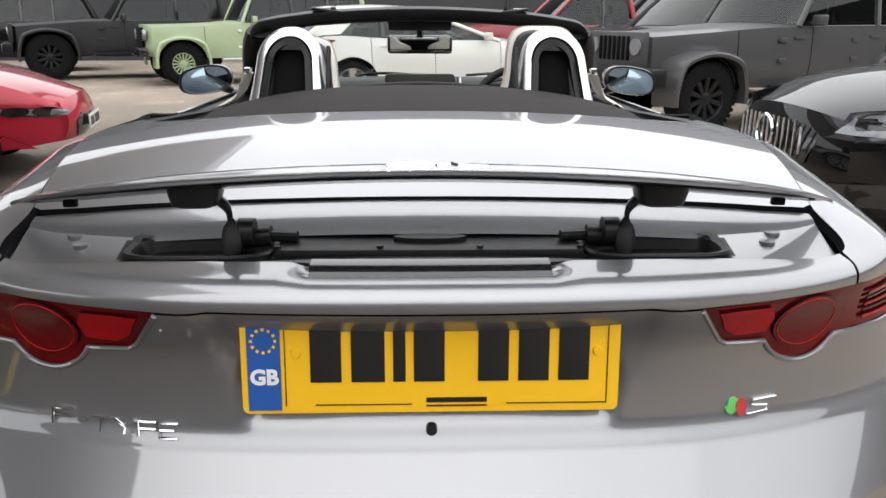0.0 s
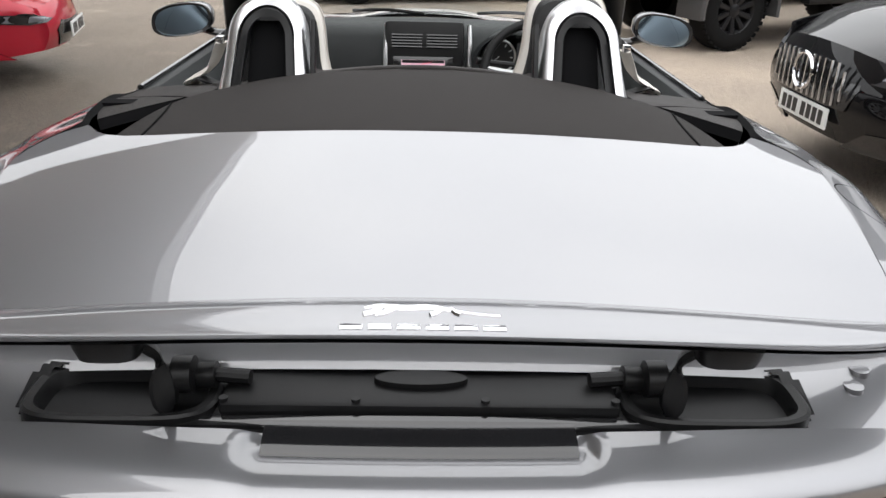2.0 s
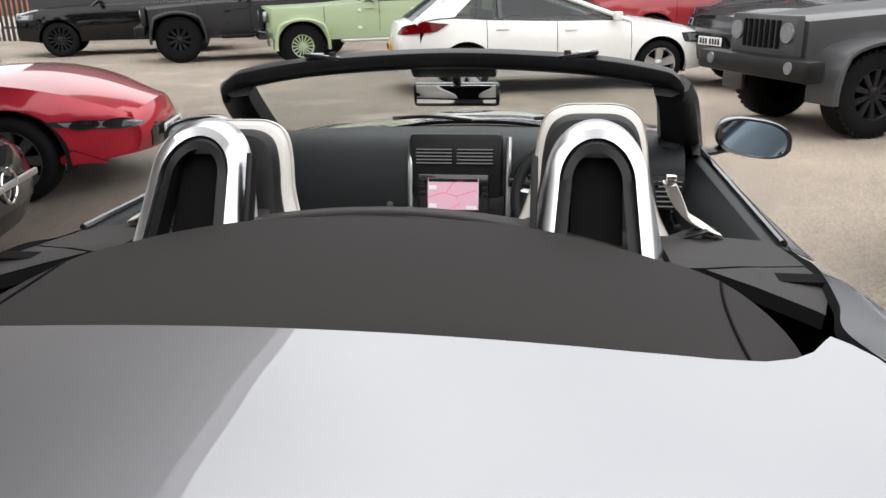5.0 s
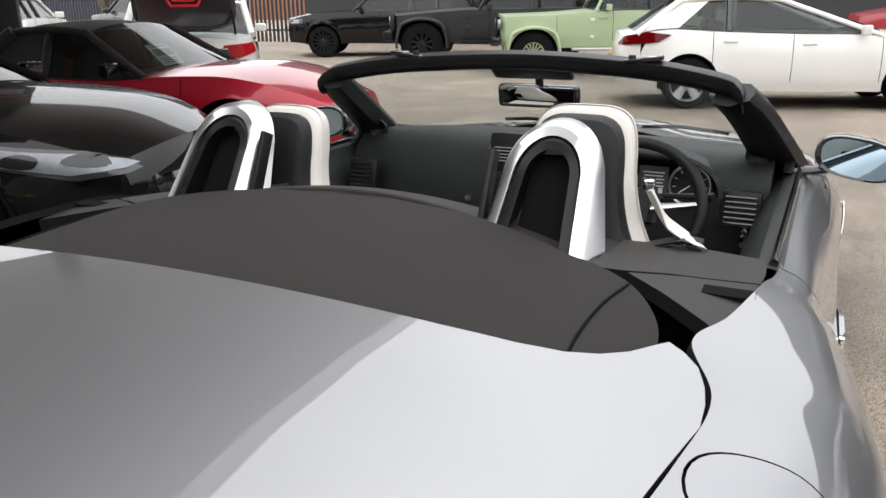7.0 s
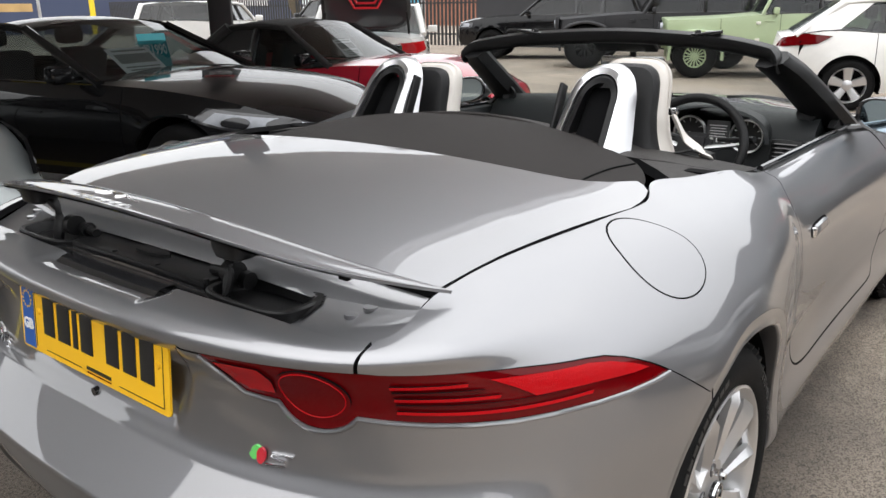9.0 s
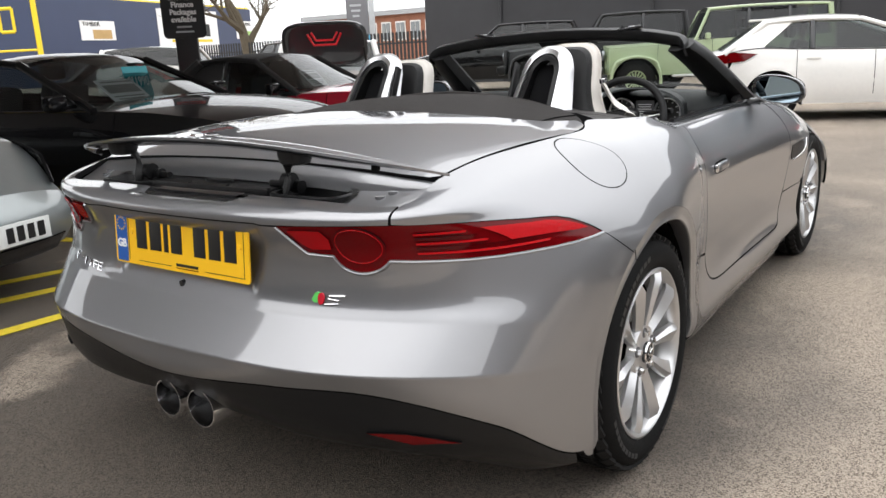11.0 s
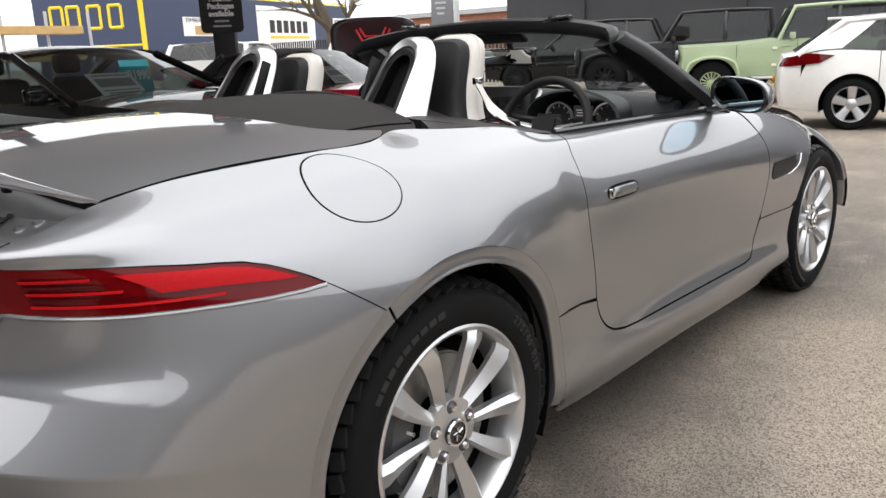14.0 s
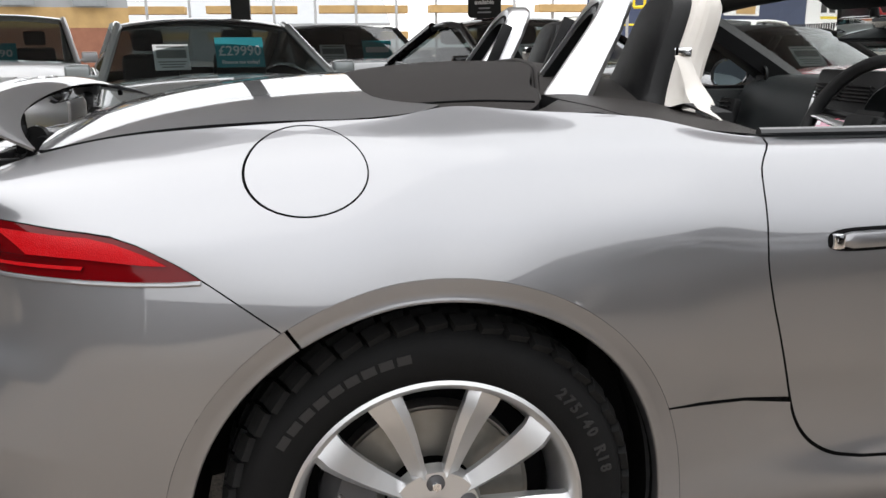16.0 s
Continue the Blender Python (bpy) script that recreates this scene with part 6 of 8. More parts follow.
def make_car(name, label, m, body, wb, lf, lr, W, wheel_r, shoulder, house, roof_mat=None, sill=0.24, tyre_w=0.22, rim_r=None, rim_mat=None, spokes=10, zm=0.55, round_side=0.07, nose=(0.06, 0.25, 0.45), tail=(0.06, 0.2, 0.4), tumble=0.16, crown=0.05, windows=2, glass_mat=None, group="cars of the yard", flares=False, category="car", rear_glass=True, house_mat=None, pillar=.10):
    """A car, nose towards +y, with its rear axle over the origin. shoulder: (y, z) of the body's upper edge. house: y of the back
    window's foot, the roof's back and front edge, the windscreen's foot, and the roof's height; None for no house."""
    root = thing(name, label, category, group, m)
    roof_mat, house_mat, glass_mat = roof_mat or body, house_mat or body, glass_mat or CAR_GLASS
    rim_mat, rim_r = rim_mat or ALLOY, rim_r or wheel_r * 0.70
    yr, yf = -lr, wb + lf

    def wide(y):
        y = np.asarray(y, float)
        return W * (1 - nose[1] * np.clip((y - (yf - nose[2] * 2)) / (nose[2] * 2), 0, 1) ** 2.6 - tail[1] * np.clip(((yr + tail[2] * 2) - y) / (tail[2] * 2), 0, 1) ** 2.6)

    def top(y):
        return _smooth_interp(np.clip(np.asarray(y, float), shoulder[0][0], shoulder[-1][0]), [p[0] for p in shoulder], [p[1] for p in shoulder])

    arch_r = wheel_r + 0.055

    def out_x(y, z):
        up = np.clip((z - zm) / (top(y) - zm + 1e-6), 0, 1.05)
        dn = np.clip((zm - z) / (zm - sill), 0, 1)
        x = wide(y) * (1 - round_side * up**2.4 - 0.06 * dn**2)
        for hy in (0, wb):
            r = np.hypot(y - hy, z - wheel_r)
            x = x + 0.012 * np.exp(-(((r - arch_r) / .06) ** 2))
        return x

    for sgn in (1, -1):
        def surf(y, z, sgn=sgn):
            y, z = np.broadcast_arrays(np.asarray(y, float), np.asarray(z, float))
            return np.stack([sgn * out_x(y, z), y, z], -1)

        loop = []
        loop += [(y, float(top(y))) for y in np.linspace(yr, yf, 48)]
        loop += [(yf + nose[0] * math.sin(math.pi * f), float(top(yf)) + (sill + .04 - float(top(yf))) * f) for f in np.linspace(0.06, 1, 8)]
        for hy in (wb, 0):
            loop += [(hy + arch_r * math.cos(a), max(wheel_r + arch_r * math.sin(a), sill)) for a in np.linspace(-math.asin(min(1, (wheel_r - sill) / arch_r)), math.pi + math.asin(min(1, (wheel_r - sill) / arch_r)), 22)]
        loop += [(yr - tail[0] * math.sin(math.pi * f), sill + .04 + (float(top(yr)) - sill - .04) * f) for f in np.linspace(0, .94, 8)]
        side = panel("body_side", surf, [loop], (.09, .07), body, root, skirt=.02, flip=sgn < 0)
        for hy in (0, wb):
            road_wheel(root, W - .015, hy, wheel_r, tyre_w, rim_r, rim_mat, spokes, sgn)
            bm = bmesh.new()
            rings = [[V((sgn * xx, hy + rr * math.cos(a), max(wheel_r + rr * math.sin(a), sill - .02))) for xx, rr in ((W - .03, arch_r + .01), (W - .35, arch_r + .01), (W - .36, .05))] for a in np.radians(np.linspace(-25, 205, 22))]
            loft(bm, rings, closed=False)
            part("wheel_house", bm, DARK_GAP, root)
            if flares:
                bm = bmesh.new()
                rings = []
                for a in np.radians(np.linspace(-8, 188, 24)):
                    c, s = math.cos(a), math.sin(a)
                    q = max(abs(c), abs(s)) ** 0.35
                    rings.append([V((sgn * (W + dx), hy + (arch_r + dr) / q * c * 1.02, wheel_r + (arch_r + dr) / q * s)) for dx, dr in ((-.30 if hy else -.06, .02), (.07, -.01), (.08, .02), (.06, .045), (-.30 if hy else -.06, .055))])
                loft(bm, rings)
                part("wheel_flare", bm, flares, root)
        # door shuts and handles
        for yd in ([wb - .42, wb - 1.45, .28] if windows > 1 else [wb - .45, .45]):
            bm = bmesh.new()
            zt = float(top(yd)) - .01
            tube(bm, [(sgn * (float(out_x(yd, z)) + .001), yd, z) for z in np.linspace(sill + .12, zt, 9)], .004, 6)
            part("door_shut", bm, DARK_GAP, side, "dark door shut line")
        for yd in ([wb - 1.38, .32 + .05] if windows > 1 else [.55]):
            bm = bmesh.new()
            zt = float(top(yd)) - .12
            box(bm, (sgn * (float(out_x(yd + .1, zt)) + .008), yd + .12, zt), (.022, .17, .028), .006)
            part("door_handle", bm, body, side)
        if house:
            yd, zt = house[3] - .22, float(top(house[3])) + .07
            bm = bmesh.new()
            box(bm, (sgn * (W + .07), yd, zt), (.17, .09, .12), .03, seg=3)
            box(bm, (sgn * (W - .04), yd + .02, zt - .03), (.10, .05, .03), .008)
            part("door_mirror", bm, house_mat, root)
    # bonnet, deck, ends
    def skin(y0, y1, nm, n=18):
        bm = bmesh.new()
        rows = []
        for y in np.linspace(y0, y1, n):
            z = float(top(y))
            w = float(out_x(y, z)) + .001
            reach = .10 * (max(0.0, (y - yf + .6) / .6) ** 2 - max(0.0, (yr + .6 - y) / .6) ** 2)
            rows.append([V((w * f, y + reach * (1 - abs(f) ** 2.5), z + crown * (1 - abs(f) ** 2.2))) for f in np.linspace(-1, 1, 15)])
        loft(bm, rows, closed=False)
        return part(nm, bm, body, root, sharp=60)

    if house:
        bonnet = skin(house[3] - .1, yf, "bonnet")
        if house[0] - yr > .12:
            skin(yr, house[0] + .1, "boot_deck")
    else:
        bonnet = skin(yr, yf, "bonnet")
    ends = {}
    for nm, ye, b, s in (("front_bumper", yf, nose[0], 1), ("rear_bumper", yr, tail[0], -1)):
        bm = bmesh.new()
        rows = []
        for f in np.linspace(0, 1, 12):
            z = float(top(ye)) + (sill + .04 - float(top(ye))) * f
            yy = ye + s * b * math.sin(math.pi * max(f, .0))
            w = float(out_x(ye, z))
            rows.append([V((w * q, yy + s * .10 * (1 - abs(q) ** 2.5), z + crown * (1 - abs(q) ** 2.2) * (1 - f))) for q in np.linspace(-1, 1, 17)])
        loft(bm, rows, closed=False)
        ends[nm] = part(nm, bm, body, root, sharp=60)
    bm = bmesh.new()
    box(bm, (0, (yr + yf) / 2, sill + .06), (2 * W - .5, yf - yr - .5, .10))
    part("underbody", bm, DARK_GAP, root)
    if house:
        y0, y1, y2, y3, zr = house
        def rail(sgn, f, y_a, z_a, y_b, z_b):
            return V((sgn * (float(out_x(y_a, z_a)) * (1 - f) + (W - tumble) * f), y_a + (y_b - y_a) * f, z_a + (z_b - z_a) * f))
        zb3, zb0 = float(top(y3)), float(top(y0))
        wr = W - tumble
        bm = bmesh.new()
        rows = []
        for y in np.linspace(y1, y2, 14):
            k = (y - y1) / (y2 - y1)
            dip = .03 * (2 * k - 1) ** 2
            rows.append([V((wr * q, y, zr - dip + crown * (1 - abs(q) ** 2.4))) for q in np.linspace(-1, 1, 13)])
        low = [[p + V((0, 0, -.03)) for p in r] for r in rows]
        loft(bm, rows, closed=False)
        loft(bm, low, closed=False)
        part("roof", bm, roof_mat, root, sharp=60)
        for nm, ya, za, yb, gl in (("windscreen", y3, zb3, y2, glass_mat), ("rear_window", y0, zb0, y1, glass_mat if rear_glass else roof_mat)):
            bm = bmesh.new()
            s = 1 if nm == "windscreen" else -1
            rows = []
            for f in np.linspace(0, 1, 9):
                w = float(out_x(ya, za)) * (1 - f) + wr * f - .02
                rows.append([V((w * q, ya + (yb - ya) * f + s * .10 * (1 - q * q) * (1 - f * .6), za + .005 + (zr - .03 - za) * f + crown * (1 - abs(q) ** 2.2))) for q in np.linspace(-1, 1, 13)])
            loft(bm, rows, closed=False)
            gp = part(nm, bm, gl, root, sharp=80)
            if gl is CAR_GLASS:
                gp.visible_shadow = False
        for sgn in (1, -1):
            A = [rail(sgn, f, y3, zb3, y2, zr - .02) for f in np.linspace(0, 1, 8)]
            C = [rail(sgn, f, y0, zb0, y1, zr - .02) for f in np.linspace(0, 1, 8)]
            R = [V((sgn * wr, y, zr - .03 * (2 * (y - y1) / (y2 - y1) - 1) ** 2)) for y in np.linspace(y1, y2, 12)]
            bm = bmesh.new()
            tube(bm, A, .032, 8)
            tube(bm, R, .028, 8)
            tube(bm, C, .05 if rear_glass else .06, 8)
            part("roof_rail", bm, roof_mat if roof_mat is SOFT_TOP else house_mat, root)
            cuts = np.linspace(0, 1, windows + 1)
            def side_pt(yy, f):
                zt = float(top(min(max(yy, y0), y3)))
                return V((sgn * (float(out_x(yy, zt)) * (1 - f) + wr * f - .012), yy, zt + (zr - .03 - zt) * f))
            span0, span1 = y1 - .02, y2 + .02
            edges = [span0 + (span1 - span0) * c for c in cuts]
            for k in range(windows):
                bm = bmesh.new()
                rows = []
                for f in np.linspace(.02, .97, 7):
                    ya = edges[k] + .04 if k else (y0 + (y1 - y0) * f) + pillar * (1 - .35 * f)
                    yb = edges[k + 1] - .04 if k < windows - 1 else (y3 + (y2 - y3) * f) - .06
                    rows.append([side_pt(ya + (yb - ya) * g, f) for g in np.linspace(0, 1, 7)])
                loft(bm, rows, closed=False)
                soft = roof_mat is SOFT_TOP and windows > 1 and k == 0
                gp = part("side_window", bm, SOFT_TOP if soft else glass_mat, root, sharp=80)
                if glass_mat is CAR_GLASS:
                    gp.visible_shadow = False
                if k == 0 and pillar > .12:
                    bm = bmesh.new()
                    rows = []
                    for f in np.linspace(0, 1, 7):
                        yc = y0 + (y1 - y0) * f
                        rows.append([side_pt(yc + (pillar * (1 - .35 * f) + .03) * g, f) + V((sgn * .016, 0, 0)) for g in np.linspace(-.02, 1, 6)])
                    loft(bm, rows, closed=False)
                    part("rear_pillar", bm, house_mat, root, sharp=80)
                if k:
                    bm = bmesh.new()
                    tube(bm, [side_pt(edges[k], f) for f in np.linspace(0, 1, 6)], .04, 8)
                    part("door_pillar", bm, GLOSS_BLACK, root)
            bm = bmesh.new()
            tube(bm, [side_pt(y, 0.0) + V((sgn * .01, 0, .004)) for y in np.linspace(y0 + .05, y3 - .05, 14)], .010, 6)
            part("window_trim", bm, GLOSS_BLACK, root)
        # seats and dash behind the glass
        if glass_mat is CAR_GLASS:
            for sgn in (1, -1):
                bm = bmesh.new()
                ys = y2 - .75
                box(bm, (sgn * W * .42, ys, zb3 - .12), (.46, .16, .62), .06, Matrix.Rotation(radians(-14), 4, "X"))
                box(bm, (sgn * W * .42, ys - .07, zb3 + .30), (.26, .10, .18), .05)
                part("front_seat", bm, SEAT_DARK, root)
            bm = bmesh.new()
            box(bm, (0, y3 - .25, zb3 - .10), (2 * W - .30, .5, .22), .06)
            part("dash", bm, SEAT_DARK, root)
            bm = bmesh.new()
            box(bm, (0, (y0 + y3) / 2, zb3 - .45), (2 * W - .2, y3 - y0 - .1, .06))
            for sgn in (1, -1):
                box(bm, (sgn * (W - .09), (y0 + y3) / 2, zb3 - .25), (.03, y3 - y0 - .1, .42))
            part("cabin_lining", bm, DARK_GAP, root)
    return {"root": root, "out_x": out_x, "top": top, "yf": yf, "yr": yr, "W": W, "ends": ends, "crown": crown, "nose": nose, "tail": tail, "sill": sill, "bonnet": bonnet}


def end_patch(c, name, pts, material, front=True, lift=.012, label="", both=True, thick=.02):
    """A raised patch on a car's nose or tail: pts are (x, z) corners on the right half."""
    ye, s, b = (c["yf"], 1, c["nose"][0]) if front else (c["yr"], -1, c["tail"][0])
    zt = float(c["top"](ye))
    obs = []
    for sgn in ((1, -1) if both else (1,)):
        def put(x, z):
            f = (z - zt) / (c["sill"] + .04 - zt)
            w = float(c["out_x"](ye, z))
            q = abs(x) / w
            yy = ye + s * b * math.sin(math.pi * min(max(f, 0), 1)) * max(0, min(1, 6 - 5 * q)) + s * .10 * (1 - min(q, 1.0) ** 2.5)
            if q > 1:
                yy -= s * (abs(x) - w) * 2.2
                x = math.copysign(float(c["out_x"](yy, z)), x)
            return (sgn * x if both else x, yy, z)

        def surf(u, v):
            u, v = np.broadcast_arrays(np.asarray(u, float), np.asarray(v, float))
            return np.array([put(p, q) for p, q in zip(u.ravel(), v.ravel())]).reshape(u.shape + (3,))
        ob = panel(name, surf, [list(pts)], (.05, .05), material, c["root"], label, lift=lift, skirt=thick, flip=(s > 0) != (sgn < 0))
        obs.append(ob)
    return obs


def plate_on(c, front, z, x=0.0, material=None, w=.52, h=.111):
    ye, s, b = (c["yf"], 1, c["nose"][0]) if front else (c["yr"], -1, c["tail"][0])
    zt = float(c["top"](ye))
    y = ye + s * (b * math.sin(math.pi * (z - zt) / (c["sill"] + .04 - zt)) + .118)
    bm = bmesh.new()
    box(bm, (x, y, z), (w, .012, h), .003)
    pl = part("number_plate", bm, material or (PLATE_WHITE if front else YELLOW), c["root"], "plate with plain dark bars")
    for k in range(7):
        bm = bmesh.new()
        box(bm, (x + (k - 3 + (.25 if k > 3 else -.25)) * .062, y + s * .007, z), (.042, .003, .075))
        part("plate_bar", bm, BLACK, pl)


def heading(deg):
    """The turn that points a car's nose deg degrees to the left of +x."""
    return deg - 90


def at_nose(x, y, deg, wb, lf):
    """The pose whose nose tip stands at (x, y)."""
    d = wb + lf + .1
    return pose(x - d * math.cos(radians(deg)), y - d * math.sin(radians(deg)), 0, 0, 0, heading(deg))


def at_front_wheel(x, y, deg, wb, half, left=True):
    """The pose whose front wheel on one side stands at (x, y)."""
    c, s = math.cos(radians(deg)), math.sin(radians(deg))
    k = 1 if left else -1
    return pose(x - wb * c + k * half * s, y - wb * s - k * half * c, 0, 0, 0, heading(deg))


def headlamp(c, pts, label="clear headlamp"):
    mx_, mz_ = sum(p[0] for p in pts) / len(pts), sum(p[1] for p in pts) / len(pts)
    shrink = [(mx_ + (x - mx_) * .80, mz_ + (z - mz_) * .72) for x, z in pts]
    width = max(p[0] for p in pts) - min(p[0] for p in pts)
    for ob in end_patch(c, "headlamp", pts, LAMP_DARK, True, .008, label):
        ob["label"] = label
    for k, ob in enumerate(end_patch(c, "reflector", shrink, LAMP_CHROME, True, .011, "silvery lamp reflector", thick=.004)):
        ob["label"] = "silvery lamp reflector"
    for dx in (-.16, .12):
        disc = [(mx_ + dx * width + .040 * math.cos(a), mz_ + .12 * dx * width + .036 * math.sin(a)) for a in np.linspace(0, 2 * math.pi, 14, endpoint=False)]
        end_patch(c, "projector", disc, GLOSS_BLACK, True, .015, "round projector lens", thick=.006)


# white five-door hatchback
hatch = make_car("hatchback", "white five-door hatchback with silver alloys", pose(-1.137, 10.56, 0, 0, 0, heading(15.6)), WHITE_PAINT, 2.685, .93, .80, .89, .325,
    [(-.80, .90), (-.4, .99), (.4, .97), (1.3, .94), (2.2, .92), (2.7, .86), (3.2, .76), (3.615, .62)], (-.66, -.12, 1.05, 2.25, 1.37), nose=(.05, .30, .50), tail=(.06, .18, .35), tumble=.24, windows=2, spokes=5, crown=.07, pillar=.46)
bm = bmesh.new()
box(bm, (0, -.20, 1.385), (1.16, .30, .03), .012)
part("tail_spoiler", bm, WHITE_PAINT, hatch["root"], "white roof-edge spoiler")
end_patch(hatch, "tail_lamp", [(.56, .80), (.64, .90), (.80, .96), (.93, .93), (.88, .84), (.72, .80)], RED_LENS, False, .02, "red tail lamp")
headlamp(hatch, [(.42, .66), (.70, .74), (.86, .74), (.84, .62), (.55, .58)])
end_patch(hatch, "fog_recess", [(.50, .36), (.75, .40), (.74, .50), (.55, .46)], GLOSS_BLACK, True, .006, "black fog-lamp recess")
plate_on(hatch, False, .62)
# red roadster with a black soft top
mx = make_car("roadster", "deep red roadster with a raised black soft top", at_nose(-2.84, 5.02, 13, 2.31, .76), RED_PAINT, 2.31, .76, .80, .865, .31,
    [(-.80, .80), (-.3, .86), (.4, .82), (1.2, .80), (1.9, .84), (2.31, .83), (2.7, .74), (3.07, .58)], (-.15, .25, .95, 1.55, 1.20), roof_mat=SOFT_TOP, house_mat=BLACK_PAINT, windows=2, tumble=.22, nose=(.06, .42, .55), tail=(.06, .2, .4), crown=.06, rear_glass=False, spokes=8, rim_mat=ALLOY_DARK)
headlamp(mx, [(.42, .505), (.58, .555), (.72, .575), (.70, .53), (.54, .475)], "slim dark headlamp")
end_patch(mx, "grille", [(-.32, .30), (.32, .30), (.40, .42), (.30, .50), (-.30, .50), (-.40, .42)], GLOSS_BLACK, True, .006, "wide black grille", both=False)
end_patch(mx, "side_intake", [(.55, .24), (.72, .28), (.66, .36)], RED_PAINT, True, .02)
plate_on(mx, True, .40)
# black two-seat coupe-cabriolet
slk = make_car("coupe", "glossy black two-seat coupe with a sale card behind the glass", at_nose(-2.46, 2.50, 14, 2.43, .82), BLACK_PAINT, 2.43, .82, .88, .905, .325,
    [(-.88, .86), (-.3, .93), (.4, .90), (1.2, .885), (1.9, .88), (2.43, .85), (2.9, .77), (3.25, .64)], (-.30, .42, .98, 1.78, 1.26), windows=1, tumble=.20, nose=(.06, .36, .50), crown=.065, spokes=10)
headlamp(slk, [(.42, .60), (.60, .70), (.80, .76), (.84, .68), (.66, .56)], "large clear headlamp with bright strips")
end_patch(slk, "grille", [(-.40, .40), (.40, .40), (.44, .50), (.38, .66), (-.38, .66), (-.44, .50)], GLOSS_BLACK, True, .006, "black pin grille", both=False)
bm = bmesh.new()
box(bm, (0, slk["yf"] + .17, .53), (.72, .02, .035), .008)
part("grille_bar", bm, SATIN, slk["root"], "satin grille bar")
bm = bmesh.new()
tube(bm, [(.085 * math.cos(a), slk["yf"] + .176, .53 + .085 * math.sin(a)) for a in np.linspace(0, 2 * math.pi, 25)], .009, 8)
part("round_emblem", bm, CHROME, slk["root"], "plain round chrome emblem")
# silver-green two-seat coupe
por = make_car("coupe", "silver-green rounded sports coupe with a teal price card", at_nose(-2.33, -.22, 14, 2.415, .90), GREY_PAINT, 2.415, .90, 1.0, .90, .325,
    [(-1.0, .76), (-.5, .88), (.2, .92), (.9, .87), (1.6, .85), (2.1, .86), (2.415, .85), (2.9, .74), (3.315, .55)], (-.75, .62, 1.02, 1.68, 1.265), windows=1, tumble=.25, nose=(.07, .40, .60), crown=.055, spokes=10)
headlamp(por, [(.50, .60), (.58, .74), (.74, .80), (.82, .70), (.70, .56)], "oval clear headlamp")
end_patch(por, "intake", [(-.42, .26), (.42, .26), (.46, .34), (-.46, .34)], GLOSS_BLACK, True, .004, "black lower intake", both=False)
plate_on(por, True, .42)
# black convertible and a silver car in the row behind
conv = make_car("convertible", "black convertible with a raised soft top", at_nose(-6.6, 1.15, 14, 2.6, .8), BLACK_PAINT, 2.6, .80, .90, .90, .32,
    [(-.9, .86), (0, .93), (1.2, .90), (2.0, .89), (2.6, .84), (3.4, .62)], (-.1, .45, 1.15, 1.85, 1.32), roof_mat=SOFT_TOP, windows=1, rear_glass=False)
headlamp(conv, [(.45, .60), (.80, .72), (.82, .62), (.55, .55)])
silver = make_car("hatchback", "silver hatchback with a sale card in its windscreen", at_nose(-6.1, -2.95, 14, 2.6, .8), SILVER_PAINT, 2.6, .80, .75, .89, .32,
    [(-.75, .90), (0, .97), (1.2, .93), (2.1, .92), (2.6, .86), (3.4, .64)], (-.6, 0, 1.2, 2.1, 1.45), windows=2)
headlamp(silver, [(.45, .62), (.80, .74), (.82, .62), (.55, .57)])
# black saloon in the aisle's other row
merc = make_car("saloon", "black saloon with a slatted chrome grille", at_nose(2.17, 2.79, 183, 2.94, .84), BLACK_PAINT, 2.94, .84, 1.0, .93, .34,
    [(-1.0, .95), (0, 1.0), (1.5, .97), (2.3, .96), (2.94, .92), (3.4, .84), (3.78, .70)], (-.6, .2, 1.4, 2.35, 1.46), windows=2, nose=(.06, .30, .45), crown=.06, pillar=.30)
end_patch(merc, "grille", [(-.36, .46), (.36, .46), (.42, .58), (.36, .71), (-.36, .71), (-.42, .58)], GLOSS_BLACK, True, .008, "black grille opening", both=False)
for k in range(13):
    bm = bmesh.new()
    x = (k - 6) * .058
    hgt = .22 if abs(x) < .33 else .15
    tube(bm, [(x, merc["yf"] + .185 - .10 * (abs(x) / .93) ** 2, .585 + hgt / 2 * f) for f in (-1, 0, 1)], .0085, 6)
    part("grille_slat", bm, CHROME, merc["root"])
bm = bmesh.new()
tube(bm, [(.095 * math.cos(a), merc["yf"] + .205, .60 + .095 * math.sin(a)) for a in np.linspace(0, 2 * math.pi, 25)], .010, 8)
part("round_emblem", bm, CHROME, merc["root"], "plain round chrome emblem")
headlamp(merc, [(.46, .62), (.55, .76), (.86, .84), (.92, .74), (.72, .62)], "large clear headlamp with a bright strip")
plate_on(merc, True, .39)
end_patch(merc, "intake", [(.30, .26), (.84, .28), (.82, .42), (.50, .38)], GLOSS_BLACK, True, .004, "black bumper intake")
# boxy four-wheel drives


